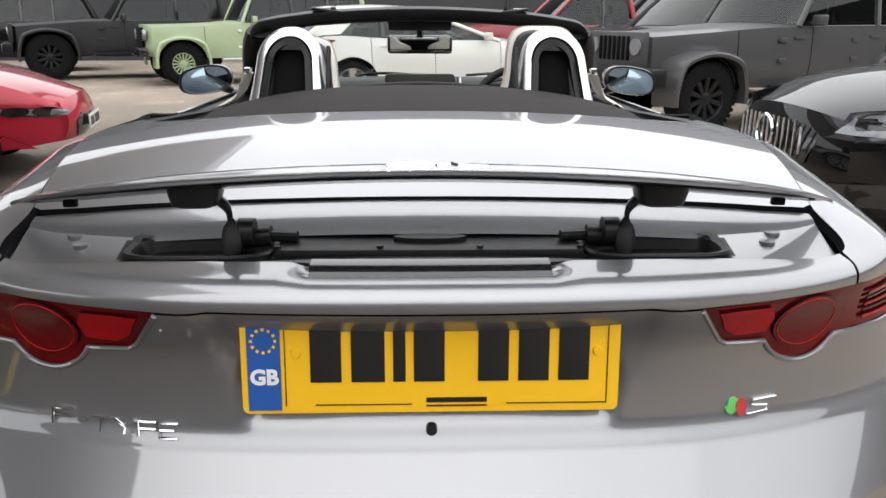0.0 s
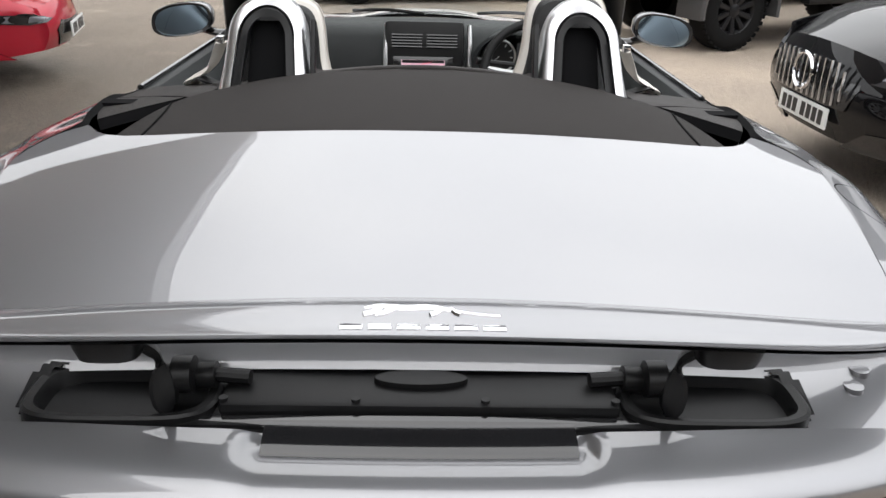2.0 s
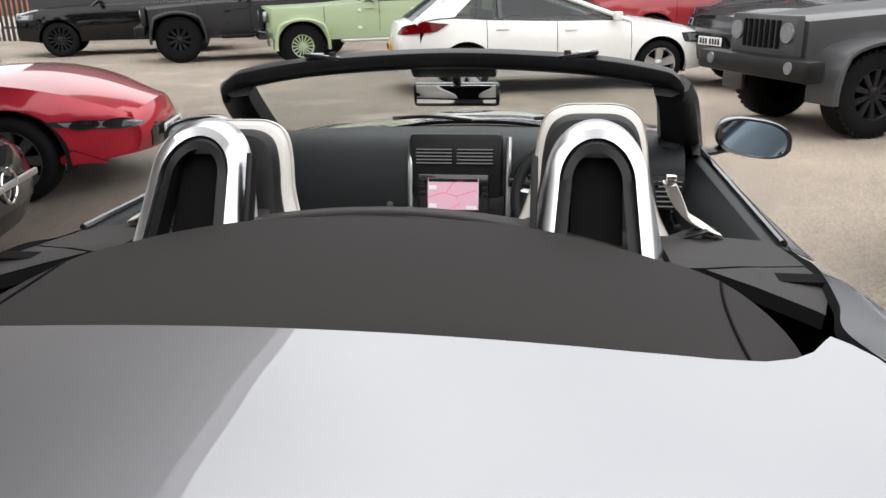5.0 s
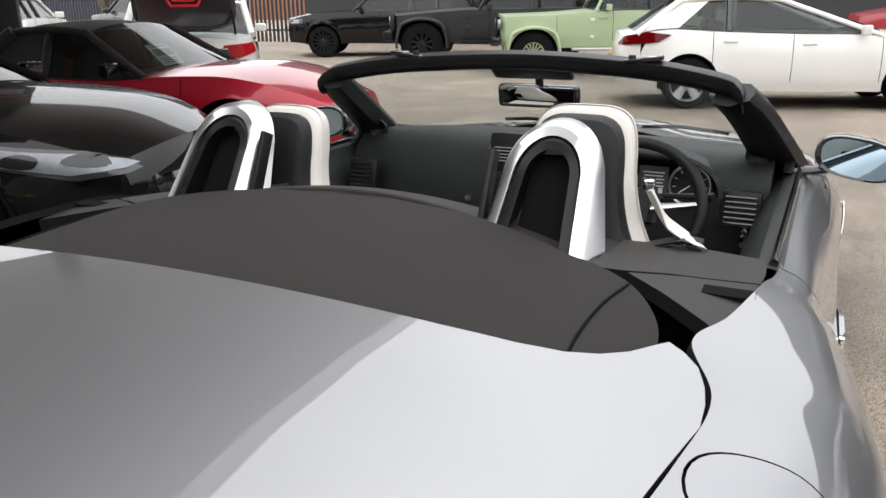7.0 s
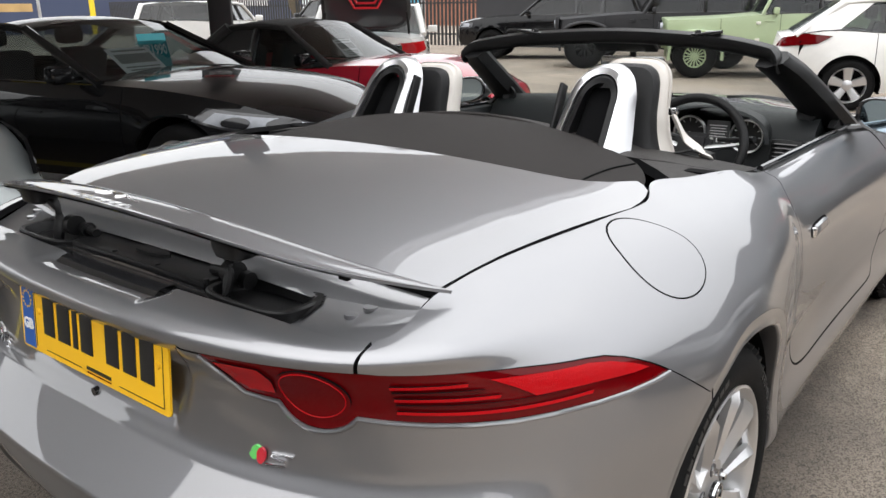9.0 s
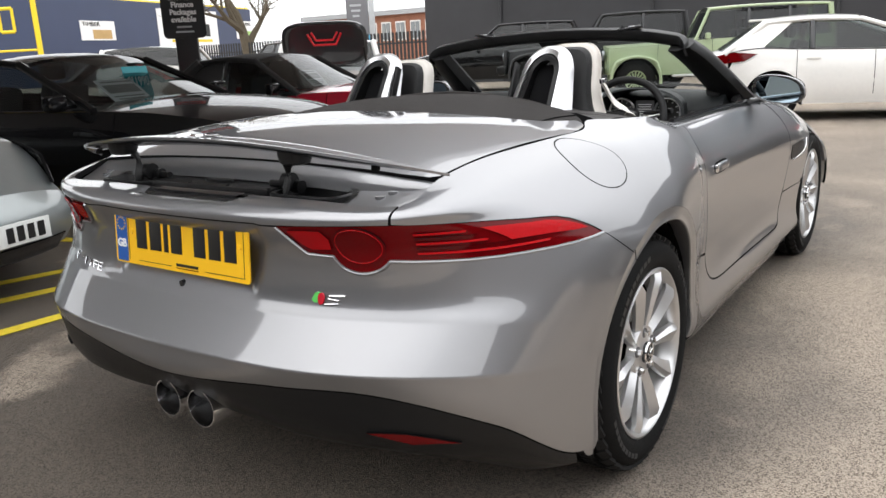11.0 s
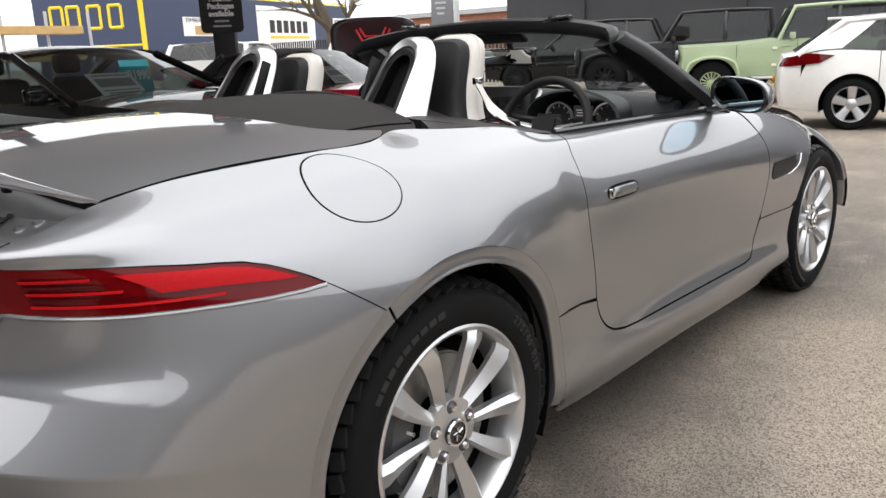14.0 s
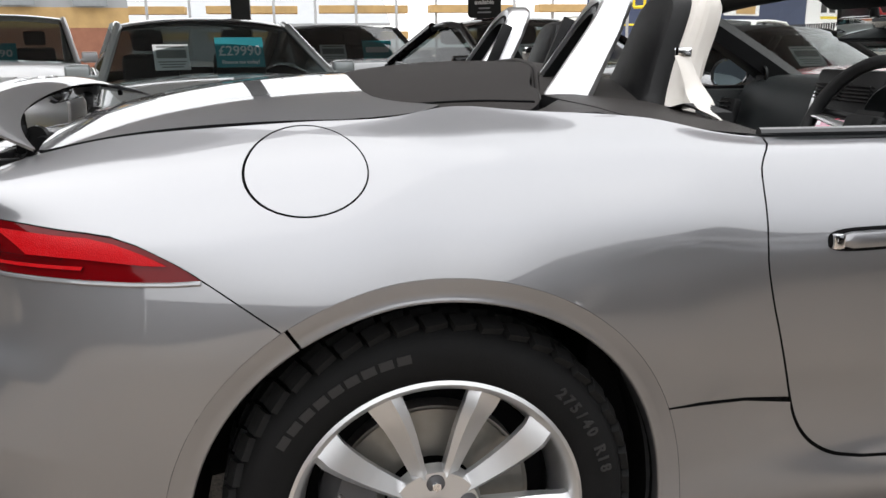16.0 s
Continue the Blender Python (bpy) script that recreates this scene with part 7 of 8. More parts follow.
def jeep(m, body, label, flare, wr=.42, rim=None):
    c = make_car("off_roader", label, m, body, 2.95, .55, .60, .80, wr, [(-.6, 1.18), (1.2, 1.17), (2.0, 1.16), (2.9, 1.10), (3.5, 1.05)], (-.55, -.45, 1.35, 1.72, 1.80), sill=.50, tyre_w=.27, rim_r=.235, rim_mat=rim or DARK_RIM, spokes=10, zm=.80, round_side=.02, nose=(.0, .40, 1.1), tail=(.0, .02, .2), tumble=.10, crown=.045, windows=2, flares=flare, glass_mat=PRIVACY)
    r = c["root"]
    bm = bmesh.new()
    box(bm, (0, 3.68, .64), (1.75, .20, .20), .05)
    part("front_bumper_bar", bm, PLASTIC, r, "black bumper bar")
    bm = bmesh.new()
    box(bm, (0, 3.60, .92), (1.0, .09, .38), .03)
    part("grille_panel", bm, body, r)
    for k in range(7):
        bm = bmesh.new()
        box(bm, ((k - 3) * .085, 3.655, .93), (.045, .012, .26), .01)
        part("grille_slot", bm, DARK_GAP, r, "dark grille slot")
    for sgn in (1, -1):
        bm = bmesh.new()
        cylinder(bm, (sgn * .385, 3.58, .95), (sgn * .385, 3.665, .95), .095, .09, 24)
        part("headlamp", bm, LAMP_CHROME, r, "round headlamp")
        bm = bmesh.new()
        cylinder(bm, (sgn * .62, 3.74, .66), (sgn * .62, 3.79, .66), .06, .055, 18)
        part("fog_lamp", bm, LAMP_CHROME, r, "round fog lamp")
        bm = bmesh.new()
        box(bm, (sgn * .86, 1.45, .50), (.14, 1.35, .07), .02)
        part("side_step", bm, PLASTIC, r, "black side step")
        for yy, zz in ((1.95, .80), (1.95, 1.02), (.82, .80), (.82, 1.02)):
            bm = bmesh.new()
            box(bm, (sgn * .805, yy, zz), (.03, .10, .05), .008)
            part("door_hinge", bm, body, r)
    plate_on(c, True, .64)
    return c


jeep(at_front_wheel(3.17, 6.74, 202, 2.95, .79), MATT_GREY, "satin grey four-door off-roader on black wheels", MATT_GREY, wr=.405)
jeep(at_front_wheel(-7.3, 14.6, 205, 2.95, .79), MATT_BLACK, "satin black lifted four-door off-roader", MATT_BLACK, wr=.46)
land = make_car("off_roader", "sage green boxy off-roader with a cream roof", at_front_wheel(-4.34, 13.43, 205, 2.79, .75), SAGE, 2.79, .52, .90, .80, .40,
    [(-.9, 1.16), (0, 1.16), (1.7, 1.14), (2.2, 1.10), (3.31, 1.06)], (-.86, -.80, 1.40, 1.66, 1.74), roof_mat=CREAM_PAINT, sill=.50, tyre_w=.22, rim_r=.21, rim_mat=SAGE, spokes=16, zm=.80, round_side=.02, nose=(.0, .04, .3), tail=(.0, .02, .2), tumble=.12, crown=.05, windows=3, flares=SAGE, glass_mat=CAR_GLASS)
r = land["root"]
for c0, sz, mt, nm in (((0, 3.50, .62), (1.72, .16, .15), GLOSS_BLACK, "front_bumper_bar"), ((0, 3.43, .88), (.84, .04, .36), DARK_GAP, "grille"), ((0, 1.9, 1.115), (.9, 1.0, .03), SAGE, "bonnet_ridge")):
    bm = bmesh.new()
    box(bm, c0, sz, .02)
    part(nm, bm, mt, r)
for sgn in (1, -1):
    bm = bmesh.new()
    cylinder(bm, (sgn * .56, 3.40, .92), (sgn * .56, 3.45, .92), .10, .095, 24)
    part("headlamp", bm, LAMP_CHROME, r, "round headlamp")
    bm = bmesh.new()
    box(bm, (sgn * .88, 1.35, .48), (.13, 1.5, .05), .02)
    part("side_step", bm, SATIN, r, "bright side step")
    bm = bmesh.new()
    box(bm, (sgn * .69, .3, 1.69), (.03, 1.0, .07), .02)
    part("roof_window", bm, PRIVACY, r, "narrow roof window")
    for yy, zz in ((1.72, .70), (1.72, 1.0), (.70, .70), (.70, 1.0)):
        bm = bmesh.new()
        box(bm, (sgn * .81, yy, zz), (.03, .08, .05), .008)
        part("door_hinge", bm, CREAM_PAINT, r, "pale door hinge")
plate_on(land, True, .62)


def suv(m, body, label, name="suv", zr=1.78):
    c = make_car(name, label, m, body, 2.92, .86, .98, .97, .385, [(-.98, 1.12), (0, 1.14), (1.5, 1.12), (2.35, 1.10), (2.9, 1.07), (3.4, 1.02), (3.78, .92)], (-.90, -.60, 1.35, 2.15, zr), sill=.34, tyre_w=.27, rim_mat=DARK_RIM, spokes=14, zm=.75, round_side=.05, nose=(.04, .20, .40), tail=(.03, .12, .3), tumble=.19, windows=3, glass_mat=PRIVACY)
    end_patch(c, "grille", [(-.42, .74), (.42, .74), (.44, .92), (-.44, .92)], GLOSS_BLACK, True, .012, "black mesh grille", both=False)
    headlamp(c, [(.50, .80), (.52, .93), (.90, .95), (.93, .83)])
    end_patch(c, "lower_grille", [(-.60, .42), (.60, .42), (.55, .58), (-.55, .58)], GLOSS_BLACK, True, .010, "black lower grille", both=False)
    plate_on(c, True, .64)
    return c


suv(at_front_wheel(-11.0, 16.3, 204, 2.92, .9), BLACK_PAINT, "glossy black large four-wheel drive on black wheels")
suv(at_front_wheel(3.6, 9.9, 204, 2.92, .9), BLACK_PAINT, "black four-wheel drive with a mesh grille")
suv(at_front_wheel(4.2, 13.6, 204, 2.92, .9), DARKGREY_PAINT, "dark grey four-wheel drive nose to the aisle")
suv(pose(-15.5, 15.8, 0, 0, 0, heading(160)), DARKGREY_PAINT, "dark grey sloping-roof four-wheel drive", zr=1.62)
suv(pose(-13.2, 8.6, 0, 0, 0, heading(130)), WHITE_PAINT, "white estate with a dark tailgate window", zr=1.50)
# red pick-up behind the hatchback
truck = make_car("pickup_truck", "dull red pick-up truck with a long bed", pose(5.4, 15.9, 0, 0, 0, heading(186)), TRUCK_RED, 3.5, .95, 1.2, .98, .40, [(-1.2, 1.12), (1.0, 1.12), (2.6, 1.14), (3.4, 1.16), (4.0, 1.12), (4.45, 1.02)], (.95, 1.15, 2.15, 2.85, 1.85), sill=.45, tyre_w=.27, zm=.80, round_side=.05, windows=2, rim_mat=DARK_RIM, tumble=.16)
make_car("hatchback", "dull red hatchback parked against the dark wall", pose(8.6, 19.2, 0, 0, 0, heading(190)), TRUCK_RED, 2.6, .85, .8, .88, .32, [(-.8, .95), (0, 1.0), (2.0, .95), (2.6, .90), (3.45, .66)], (-.6, 0, 1.2, 2.1, 1.50), windows=2)
# white saloon with its boot lid up
bmw = make_car("saloon", "white saloon with its boot lid standing open", pose(-7.35, 7.75, 0, 0, 0, heading(128.7)), WHITE_PAINT, 2.7, .8, 1.0, .90, .33, [(-1.0, .92), (0, .97), (1.4, .93), (2.1, .92), (2.7, .86), (3.5, .66)], (-.35, .2, 1.2, 2.0, 1.40), windows=2, pillar=.30)
end_patch(bmw, "tail_lamp", [(.44, .72), (.48, .86), (.86, .88), (.90, .76), (.66, .70)], RED_BRIGHT, False, .02, "bright red tail lamp")
plate_on(bmw, False, .55)
r = bmw["root"]
bm = bmesh.new()
LID = Matrix.Translation((0, -.42, 1.02)) @ Matrix.Rotation(radians(-78), 4, "X")
def lid_ring(k, z):
    return [LID @ V((.66 * k * math.copysign(abs(math.cos(a)) ** .5, math.cos(a)), -.36 + .34 * k * math.copysign(abs(math.sin(a)) ** .5, math.sin(a)), z)) for a in np.linspace(0, 2 * math.pi, 40, endpoint=False)]
loft(bm, [lid_ring(.9, .05), lid_ring(1.0, .03), lid_ring(1.0, -.02), lid_ring(.92, -.035), lid_ring(.86, -.01)])
lid_ob = part("boot_lid", bm, DARKGREY_PAINT, r, "open dark-lined boot lid")
for pts in ([(-.26, -.50), (-.17, -.33), (0.0, -.33), (.17, -.33), (.26, -.50)], [(-.20, -.52), (-.13, -.40), (0, -.40), (.13, -.40), (.20, -.52)]):
    bm = bmesh.new()
    tube(bm, [LID @ V((x, y - .02, -.03)) for x, y in pts], .018, 8)
    part("lid_trim", bm, RED_INNER, lid_ob, "glowing red lid trim")
for sgn in (1, -1):
    bm = bmesh.new()
    tube(bm, [(sgn * .62, -.42, .95), (sgn * .62, -.50, 1.10), (sgn * .60, -.58, 1.30)], .018, 8)
    part("lid_strut", bm, PLASTIC, r, "black gas strut")


# sale sheets and price cards on the dashboards
def card(m, w, h, material, name, label, bars=(), words=()):
    root = thing(name, label, "sign", "sale cards", m)
    bm = bmesh.new()
    box(bm, (0, 0, 0), (w, h, .004), .001)
    part("card_sheet", bm, material, root)
    for cx, cy, bw, bh, mt in bars:
        bm = bmesh.new()
        box(bm, (cx * w, cy * h, .003), (bw * w, bh * h, .002))
        part("print_bar", bm, mt, root)
    for t, size, x, y, wd in words:
        text_part(t, size * h, pose(x * w, y * h, .0035), WHITE, root, "lettering", bold=.0015, align="CENTER", width=wd * w)
    return root


GREYP = mat("grey_print", (0.22, 0.22, 0.21), rough=0.6, spread=0.4, scale=60)
SHEET_BARS = ((0, .40, .8, .05, GREYP), (0, .12, .84, .32, GREYP), (0, -.18, .8, .04, GREYP), (0, -.28, .7, .04, GREYP), (0, -.38, .6, .04, GREYP))
def on_dash(c, y, x, z, lean=62):
    return c["root"].matrix_basis @ Matrix.Translation((x, y, z)) @ pose(0, 0, 0, lean, 0, 180)
card(on_dash(slk, 1.56, -.30 + .55, .995, 40), .42, .30, PAPER, "sale_sheet", "white printed sale sheet on the dashboard", SHEET_BARS)
card(on_dash(slk, 1.44, -.05, 1.06, 78), .30, .26, TEAL, "price_card", "teal price card with large white figures", (), (("£31990", .42, 0, -.12, .86),))
card(on_dash(por, 1.44, .33, 1.02, 66), .25, .20, PAPER, "sale_sheet", "white printed sale sheet on the dashboard", SHEET_BARS)
card(on_dash(por, 1.42, -.17, 1.05, 72), .36, .23, TEAL, "price_card", "teal price card with large white figures", (), (("£29990", .46, 0, -.10, .88), ("Finance me today!", .16, 0, -.38, .78)))
card(on_dash(mx, 1.36, .15, .965, 45), .34, .24, PAPER, "sale_sheet", "white printed sale sheet on the dashboard", SHEET_BARS)
card(on_dash(conv, 1.62, .30, 1.0, 62), .34, .24, PAPER, "sale_sheet", "white printed sale sheet on the dashboard", SHEET_BARS)
card(on_dash(conv, 1.60, -.30, 1.04, 70), .40, .24, TEAL, "price_card", "teal price card with white figures", ((0, 0, .8, .3, WHITE),))
card(on_dash(silver, 1.85, .0, 1.03, 68), .44, .26, TEAL, "price_card", "teal price card with white figures", (), (("9990", .44, .1, -.10, .6),))

# ---- the yard's surroundings ----
WALL_DARK = mat("dark_painted_wall", (0.030, 0.030, 0.033), rough=0.75, spread=0.25, scale=1.2, bump=0.2, bump_scale=40)
CANOPY = mat("canopy_soffit_paint", (0.60, 0.60, 0.61), rough=0.6, spread=0.05, scale=2)
POST = mat("black_post_paint", (0.012, 0.012, 0.013), rough=0.55, spread=0.2, scale=4)
NAVY = mat("navy_cladding", (0.035, 0.05, 0.105), rough=0.5, spread=0.1, scale=0.6)
YELLOW_TRIM = mat("yellow_trim", (0.80, 0.60, 0.02), rough=0.5, spread=0.06)
BRICK = mat("red_brick", (0.30, 0.13, 0.08), rough=0.85, spread=0.3, scale=3)
ROOF_GREY = mat("grey_roof_sheet", (0.35, 0.36, 0.37), rough=0.6, spread=0.12, scale=1)
TIMBER = mat("stacked_timber", (0.50, 0.33, 0.14), rough=0.8, spread=0.3, scale=2)
STEEL = mat("galvanised_steel", (0.45, 0.46, 0.47), rough=0.5, metal=0.6, spread=0.15)
BARK = mat("pale_bark", (0.11, 0.09, 0.062), rough=0.9, spread=0.3, scale=8, bump=0.5, bump_scale=30)
PANE = mat("far_window_pane", (0.25, 0.27, 0.28), rough=0.1, spread=0.15, coat=0.5)
LINE_YELLOW = mat("yellow_road_paint", (0.72, 0.56, 0.04), rough=0.7, spread=0.25, scale=30)
TOTEM_GREY = mat("totem_grey", (0.16, 0.16, 0.17), rough=0.4, spread=0.05)
SIGN_BLUE = mat("sign_light_blue", (0.10, 0.45, 0.68), rough=0.4, spread=0.05)
SIGN_RED = mat("sign_red", (0.55, 0.03, 0.03), rough=0.4, spread=0.05)

# dark painted wall along the back of the yard
bm = bmesh.new()
WALL_A, WALL_B = V((-15.6, 22.0, 0)), V((34.0, 27.0, 0))
d = (WALL_B - WALL_A).normalized()
n = V((-d.y, d.x, 0))
loft(bm, [[p + o + V((0, 0, z)) for p, o in ((WALL_A, V()), (WALL_B, V()), (WALL_B, n * .3), (WALL_A, n * .3))] for z in (0, 6.5)])
wall = tagged(part("wall_north", bm, WALL_DARK, smooth=False), "tall dark grey painted wall behind the cars", "wall", kind="structure")
for k in range(9):
    bm = bmesh.new()
    p = WALL_A + d * (3 + 5.2 * k) - n * .05
    cylinder(bm, p, p + V((0, 0, 2.9)), .05, n=10)
    part("drain_pipe", bm, WALL_DARK, wall)

# black paling fence running on from the wall
fence = thing("paling_fence", "black vertical paling fence beside the wall", "fence")
F0, F1 = V((-15.6, 22.2, 0)), V((-44.0, 24.5, 0))
fd = (F1 - F0).normalized()
for k in range(150):
    bm = bmesh.new()
    p = F0 + fd * (.19 * k + .1)
    box(bm, p + V((0, 0, .95)), (.10, .02, 1.9), 0)
    if k == 0:
        me = part("paling", bm, POST, fence)
        base_at = p
    else:
        bm.free()
        ob = new("paling", me.data)
        ob.parent, ob.location = fence, p - base_at
for z in (.4, 1.5):
    bm = bmesh.new()
    tube(bm, [F0 + V((0, .04, z)), F1 + V((0, .04, z))], .035, 6)
    part("fence_rail", bm, POST, fence)

# unseen dark walls added behind and beside the camera to darken the paint's reflections
for nm, a, b in (("wall_south", V((-16.0, -13.0, 0)), V((14.8, -13.0, 0))), ("wall_east", V((14.5, -12.6, 0)), V((14.5, 9.0, 0)))):
    q = (b - a).normalized()
    q = V((-q.y, q.x, 0)) * -.3
    bm = bmesh.new()
    loft(bm, [[p + o + V((0, 0, z)) for p, o in ((a, V()), (b, V()), (b, q), (a, q))] for z in (0, 5.6 if nm == "wall_south" else 3.4)])
    tagged(part(nm, bm, WALL_DARK, smooth=False), "plain dark wall added out of view to darken reflections", "wall", kind="structure")

# canopy over the sales row, on black posts
canopy_bm = prism(bmesh.new(), [(-10.9, -13.6), (-1.42, -1.5), (-2.35, 8.2), (-7.6, 7.2), (-10.9, 5.6)], "z", 3.6, 3.9)
canopy = tagged(part("canopy", canopy_bm, CANOPY, smooth=False), "flat canopy with a pale soffit over the sales row", "canopy", kind="structure")


def post(x, y, sign=True, turn=0.0):
    p = thing("canopy_post", "black square canopy post with a finance board" if sign else "black square canopy post", "post", "canopy posts", pose(x, y, 0, 0, 0, turn))
    bm = bmesh.new()
    box(bm, (0, 0, 1.8), (.27, .27, 3.6), .02)
    part("shaft", bm, POST, p)
    if sign:
        bm = bmesh.new()
        out = []
        for cx, cz, a0 in ((.20, 2.72, 0), (-.20, 2.72, 90), (-.20, 1.55, 180), (.20, 1.55, 270)):
            out += [(cx + .06 * math.cos(radians(a0 + t)), cz + .06 * math.sin(radians(a0 + t))) for t in (0, 30, 60, 90)]
        prism(bm, out, "y", -.165, -.14)
        part("board", bm, POST, p, "black board with rounded corners")
        bm = bmesh.new()
        box(bm, (0, -.167, 2.25), (.44, .006, .36), .002)
        part("board_panel", bm, SIGN_RED, p, "red board panel")
        for k, w in enumerate(("Excellent", "Finance", "Packages", "available")):
            text_part(w, .090, Matrix.Translation((0, -.168, 1.96 - .09 * k)) @ pose(0, 0, 0, 90, 0, 0), WHITE, p, "lettering", bold=.004, align="CENTER")
        for z, w in ((2.42, .34), (2.32, .30), (2.23, .34)):
            bm = bmesh.new()
            box(bm, (0, -.171, z), (w, .004, .05))
            part("board_bar", bm, BLACK, p)
        for z, w in ((1.63, .18), (1.57, .22)):
            bm = bmesh.new()
            box(bm, (0, -.168, z), (w, .003, .022))
            part("board_bar", bm, STEEL, p)
    return p


post(-6.98, 4.72, True, 48)
post(-10.3, 2.9, True, 60)
post(-10.3, -.8, False)
post(-4.75, -6.0, False)

# painted bay lines
for k, y0 in enumerate((-1.62, 1.02)):
    bm = bmesh.new()
    c, s = math.cos(radians(14)), math.sin(radians(14))
    a, b = V((-2.35, y0 + .25, .004)), V((-2.35 - 4.6 * c, y0 + .25 - 4.6 * s, .004))
    o = V((-s, c, 0)) * .05
    loft(bm, [[a - o, a + o, b + o, b - o], [p + V((0, 0, .003)) for p in (a - o, a + o, b + o, b - o)]])
    tagged(part("bay_line", bm, LINE_YELLOW, smooth=False), "worn yellow parking bay line on the tarmac", "road marking", "bay lines")
for (xa, ya), (xb, yb) in (((-2.16, -1.0), (-2.06, .05)), ((-2.78, -.7), (-2.55, .26)), ((-3.20, -.6), (-2.88, .55))):
    a, b = V((xa, ya, .004)), V((xb, yb, .004))
    o = (b - a).cross(V((0, 0, 1))).normalized() * .045
    bm = loft(bmesh.new(), [[a - o, a + o, b + o, b - o], [q + V((0, 0, .003)) for q in (a - o, a + o, b + o, b - o)]])
    tagged(part("bay_line", bm, LINE_YELLOW, smooth=False), "worn yellow parking bay line on the tarmac", "road marking", "bay lines")

# navy trade building with yellow trim
shop = thing("trade_building", "navy clad trade building with yellow edge trim", "building")
C0, C1, C2 = V((-48.4, 25.8, 0)), V((-58.0, 52.0, 0)), V((-54.4, 21.6, 0))
HT = 5.7


def facade(a, b, z0, z1, nm, material, parent, thick=.3, label=""):
    dd = (b - a).normalized()
    nn = V((dd.y, -dd.x, 0))
    bm = bmesh.new()
    loft(bm, [[p + V((0, 0, z)) for p in (a, b, b - nn * thick, a - nn * thick)] for z in (z0, z1)])
    return part(nm, bm, material, parent, label, smooth=False)


wall_l = facade(C1, C0, 0, HT, "clad_wall", NAVY, shop)
wall_s = facade(C0, C2, 0, HT, "clad_wall", NAVY, shop)


def along(a, b, f):
    return a + (b - a) * f


def bar(a, b, r, material, parent, nm, label=""):
    bm = bmesh.new()
    tube(bm, [a, b], r, 6)
    return part(nm, bm, material, parent, label, smooth=False)


out_l, out_s = V((.93, -.34, 0)) * .25, V((.58, -.82, 0)) * .25
bar(C0 + V((0, 0, HT)), C1 + V((0, 0, HT)), .18, YELLOW_TRIM, shop, "roof_trim", "yellow roof trim")
bar(C0 + V((0, 0, HT)), C2 + V((0, 0, HT)), .18, YELLOW_TRIM, shop, "roof_trim", "yellow roof trim")
bar(C0 + out_l, C0 + out_l + V((0, 0, HT)), .17, YELLOW_TRIM, shop, "corner_trim", "yellow corner trim")
bar(C0 + V((0, 0, 2.35)) + out_l, C1 + V((0, 0, 2.35)) + out_l, .09, YELLOW_TRIM, shop, "band_trim", "yellow band")
bar(C0 + V((0, 0, 2.35)) + out_s, C2 + V((0, 0, 2.35)) + out_s, .09, YELLOW_TRIM, shop, "band_trim", "yellow band")
for k in range(26):
    p = along(C0, C2, (k + .5) / 26) + out_s * .7
    bar(p, p + V((0, 0, HT - .2)), .05, NAVY, wall_s, "cladding_rib")
for f in (.22, .42, .62, .78):
    p = along(C0, C2, f) + out_s
    dd = (C2 - C0).normalized() * .42
    bm = bmesh.new()
    for a, b in ((p - dd + V((0, 0, 3.5)), p + dd + V((0, 0, 3.5))), (p - dd + V((0, 0, 4.9)), p + dd + V((0, 0, 4.9))), (p - dd + V((0, 0, 3.5)), p - dd + V((0, 0, 4.9))), (p + dd + V((0, 0, 3.5)), p + dd + V((0, 0, 4.9)))):
        tube(bm, [a, b], .12, 6)
    win = part("window_frame", bm, YELLOW_TRIM, wall_s, "yellow window frame", smooth=False)
    facade(p - dd - out_s * .5, p + dd - out_s * .5, 3.5, 4.9, "window_pane", PANE, wall_s, .02)


def signboard(f0, f1, z0, z1, material, label):
    a, b = along(C0, C1, f0) + out_l * 1.4, along(C0, C1, f1) + out_l * 1.4
    return facade(b, a, z0, z1, "sign_board", material, wall_l, .08, label), a, b


s1, a1, b1 = signboard(.14, .27, 2.9, 4.2, WHITE, "white sign board with a timber picture")
s2, a2, b2 = signboard(.46, .78, 1.6, 5.3, WHITE, "large white sign board")
s3, a3, b3 = signboard(.90, 1.02, 3.0, 4.6, WHITE, "white sign board with a green picture")
facade(along(b1, a1, .1) + out_l * .4, along(b1, a1, .65) + out_l * .4, 3.0, 3.6, "sign_picture", TIMBER, wall_l, .02)
FOLI = mat("sign_green", (0.35, 0.55, 0.18), rough=0.5, spread=0.3)
facade(along(b3, a3, .1) + out_l * .4, along(b3, a3, .5) + out_l * .4, 3.1, 3.7, "sign_picture", FOLI, wall_l, .02)
for k in range(6):
    facade(along(b2, a2, .80 - .115 * k - .08) + out_l * .4, along(b2, a2, .80 - .115 * k) + out_l * .4, 3.2, 4.2, "sign_bar", POST, wall_l, .02)
facade(along(b2, a2, .12) + out_l * .4, along(b2, a2, .80) + out_l * .4, 2.75, 2.95, "sign_bar", YELLOW_TRIM, wall_l, .02)
for a, b, z, h, w in ((a1, b1, 3.85, .26, .5), (a3, b3, 4.2, .26, .75)):
    mid = along(a, b, .08) + out_l * .5
    dirx = (b - a).normalized()
    m4 = Matrix.Translation(mid + V((0, 0, z))) @ Matrix(((dirx.x, 0, -dirx.y * -1, 0), (dirx.y, 0, -dirx.x, 0), (0, 1, 0, 0), (0, 0, 0, 1)))
    text_part("TIMBER" if a is a1 else "LANDSCAPING", h * 1.5, m4, POST, wall_l, "lettering", width=(b - a).length * w, depth=.01)

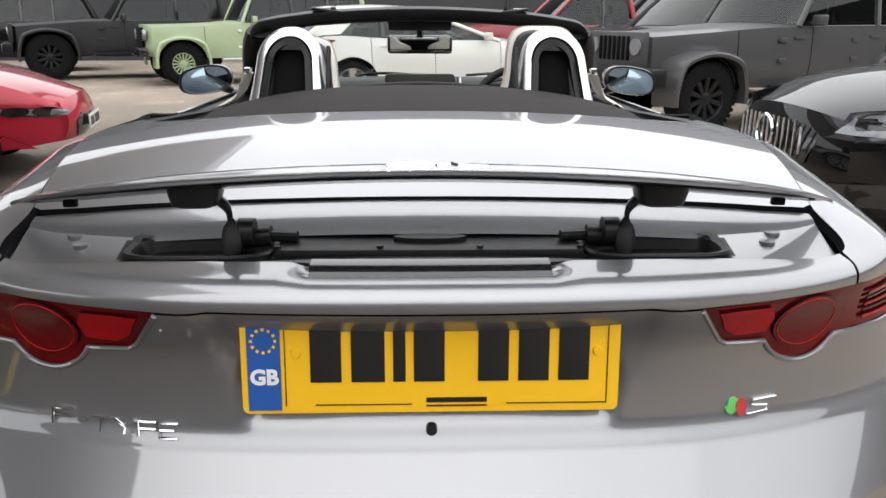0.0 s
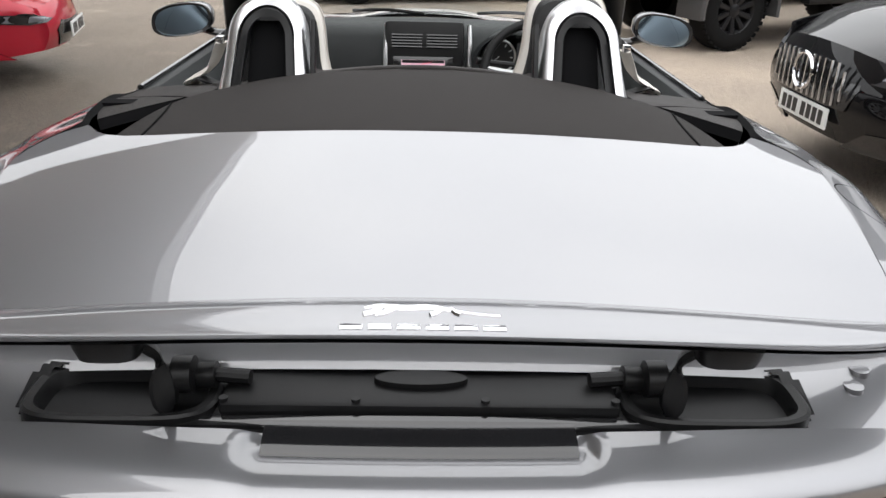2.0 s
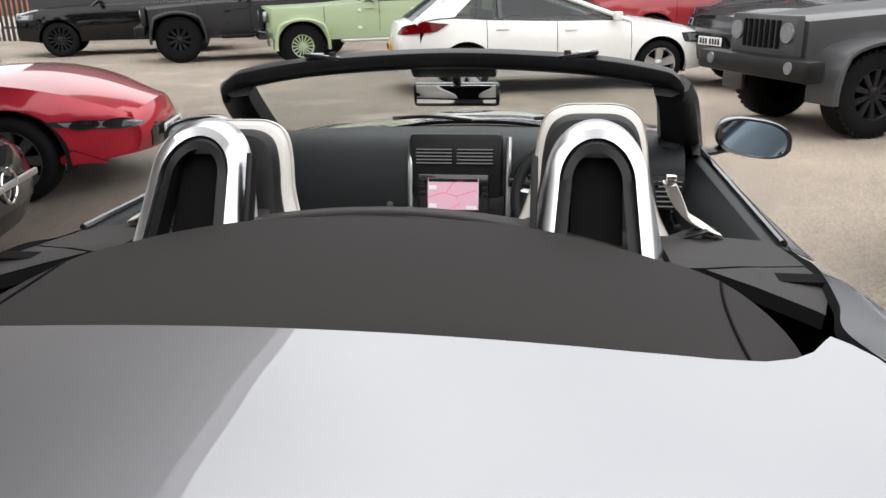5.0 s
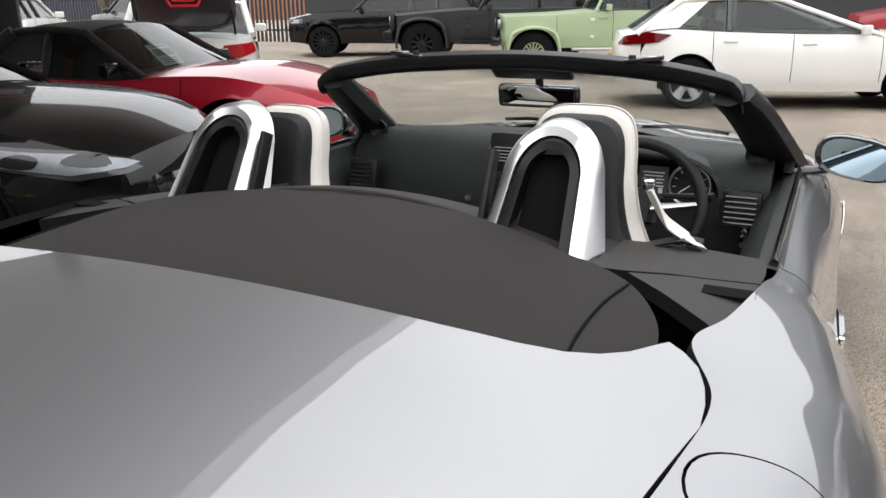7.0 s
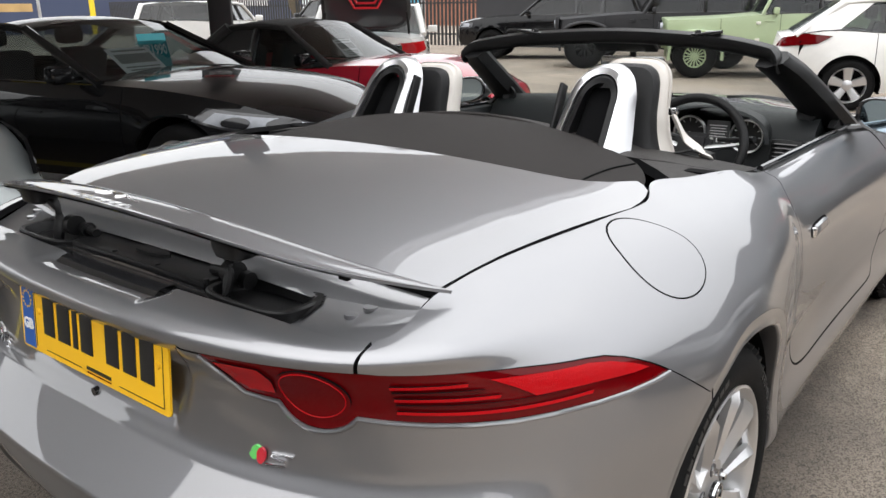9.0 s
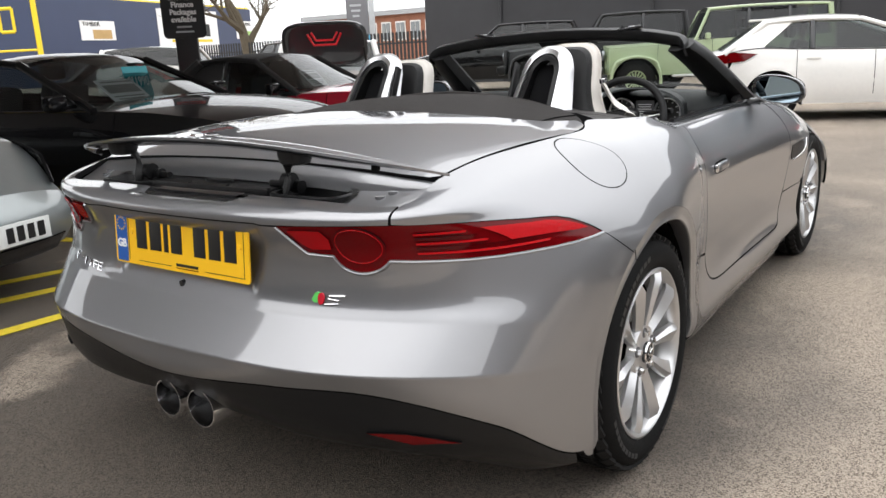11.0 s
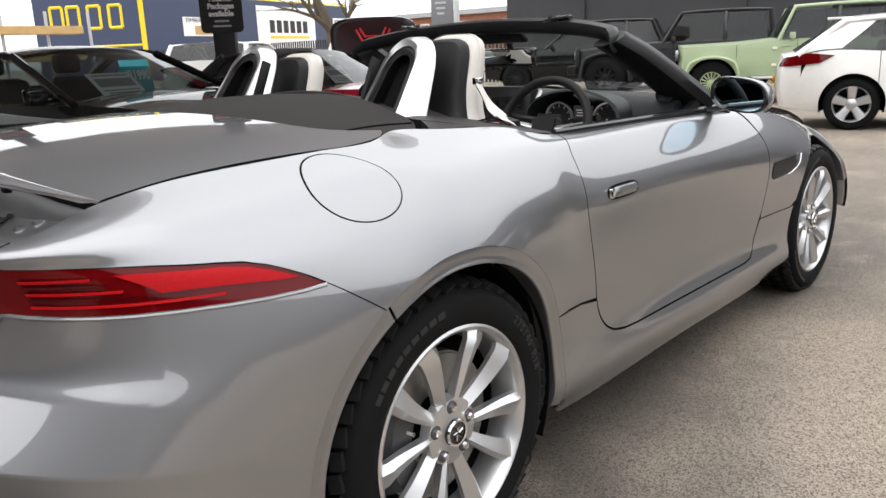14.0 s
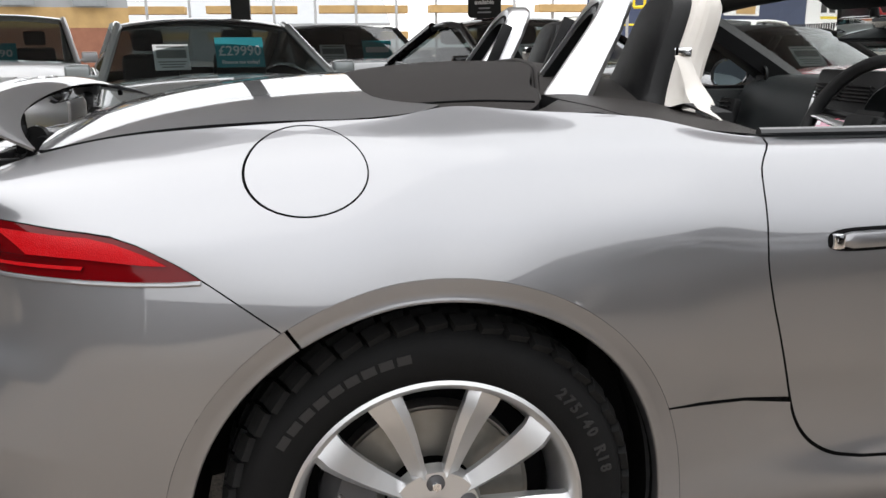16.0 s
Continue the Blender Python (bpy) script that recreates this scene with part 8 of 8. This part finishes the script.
# brick block with windows, totem sign, sheds, racks
brick = thing("brick_building", "low red-brick office block with white windows", "building")
B0, B1 = V((-46.0, 47.5, 0)), V((-33.0, 47.5, 0))
bw = facade(B0, B1, 0, 3.9, "brick_wall", BRICK, brick)
facade(B0 + V((-.3, -.4, 0)), B1 + V((.3, -.4, 0)), 3.9, 4.25, "roof_edge", ROOF_GREY, brick, 1.0)
for k in range(9):
    p = B0 + V((.9 + 1.4 * k, -.06, 0))
    wn_ = facade(p, p + V((.95, 0, 0)), 2.0, 3.4, "window", WHITE_PAINT, brick, .05)
    facade(p + V((.1, -.05, 0)), p + V((.45, -.05, 0)), 2.1, 3.3, "window_pane", PANE, wn_, .02)
    facade(p + V((.52, -.05, 0)), p + V((.87, -.05, 0)), 2.1, 3.3, "window_pane", PANE, wn_, .02)
totem = thing("totem_sign", "tall grey totem sign with a pale blue foot", "sign", m=pose(-21.5, 25.2, 0, 0, 0, 30))
part("totem_panel", boxes(((0, 0, 2.6), (.95, .16, 2.4), .02)), TOTEM_GREY, totem)
part("totem_foot", boxes(((0, -.01, 1.75), (.96, .17, .42), .01)), SIGN_BLUE, totem)
part("totem_pole", boxes(((.62, .0, 1.9), (.22, .2, 3.8), .02)), STEEL, totem)
for k in range(3):
    part("sign_bar", boxes(((-.05, -.09, 3.2 - .22 * k), (.5 - .1 * k, .01, .09))), STEEL, totem)

shed = thing("warehouse", "long low grey warehouse behind the yard", "building")
facade(V((-62, 6, 0)), V((-66, -30, 0)), 0, 2.6, "warehouse_wall", ROOF_GREY, shed)
bm = bmesh.new()
loft(bm, [[V((-61.5, 8, 2.6)), V((-65.5, -32, 2.6)), V((-70, -32, 4.6)), V((-66, 8, 4.6))], [V((-61.5, 8, 2.8)), V((-65.5, -32, 2.8)), V((-70, -32, 4.8)), V((-66, 8, 4.8))]])
part("warehouse_roof", bm, ROOF_GREY, shed, smooth=False)
stores = thing("brick_store", "brown store building with barred windows", "building")
S0, S1 = V((-34, -6.5, 0)), V((-30, -26, 0))
facade(S1, S0, 0, 1.9, "store_wall", BRICK, stores)
facade(S1, S0, 1.9, 2.7, "store_band", TIMBER, stores, .4)
facade(S1, S0, 2.7, 3.6, "store_upper", ROOF_GREY, stores)
for k in range(7):
    p = along(S0, S1, (k + .3) / 7.5) + V((.35, .1, 0))
    facade(p + (S1 - S0).normalized() * 1.3, p, 2.75, 3.4, "store_window", PANE, stores, .1)
rack = thing("timber_rack", "steel rack stacked with yellow timber", "rack")
for k in range(14):
    p = V((-36.0 - .12 * k, 16.5 - 1.9 * k, 0))
    bar(p, p + V((0, 0, 3.6)), .07, STEEL, rack, "rack_post")
for z, h in ((1.4, .35), (2.6, .35)):
    for k in range(5):
        a = V((-36.2 - .6 * k, 16.0 - 5.2 * k, z))
        part("timber_pack", boxes((tuple(a + V((0, -2.0, h / 2))), (.9, 4.2, h), .02)), TIMBER, rack, smooth=False)


# bare tree beside the trade building
def tree(at, height, seed, spread=1.0):
    rnd = random.Random(seed)
    t = thing("bare_tree", "leafless pale-barked tree with fine drooping twigs", "tree", "bare trees", Matrix.Translation(at))
    trunk, twigs = bmesh.new(), bmesh.new()

    def limb(p, dirn, length, r, depth):
        pts, rad, q = [p.copy()], [r], p.copy()
        dirn = dirn.copy()
        n_ = 5
        for k in range(n_):
            dirn = (dirn + V((rnd.uniform(-.22, .22), rnd.uniform(-.22, .22), rnd.uniform(-.08, .14) - .06 * max(0, depth - 2)))).normalized()
            q = q + dirn * length / n_
            pts.append(q.copy())
            rad.append(r * (1 - .65 * (k + 1) / n_))
        tube(trunk if depth < 3 else twigs, pts, rad, 7 if depth < 2 else (5 if depth < 3 else 3))
        if depth < 5:
            for _ in range(3 if depth == 0 else rnd.choice((3, 4)) if depth < 4 else 5):
                k = rnd.randint(2, n_)
                side = V((rnd.uniform(-1, 1), rnd.uniform(-1, 1), rnd.uniform(-.1, .8))).normalized()
                limb(pts[k], (dirn * .7 + side * .9 * spread).normalized(), length * rnd.uniform(.5, .75), max(rad[k] * .75, .006), depth + 1)

    limb(V((0, 0, 0)), V((.05, 0, 1)), height * .42, height * .036, 0)
    part("trunk", trunk, BARK, t)
    tagged(part("twigs", twigs, BARK, t), kind="stuff")
    return t


tree(V((-26.2, 23.6, 0)), 9.5, 4)
tree(V((-17.5, 31.0, 0)), 8.0, 9)
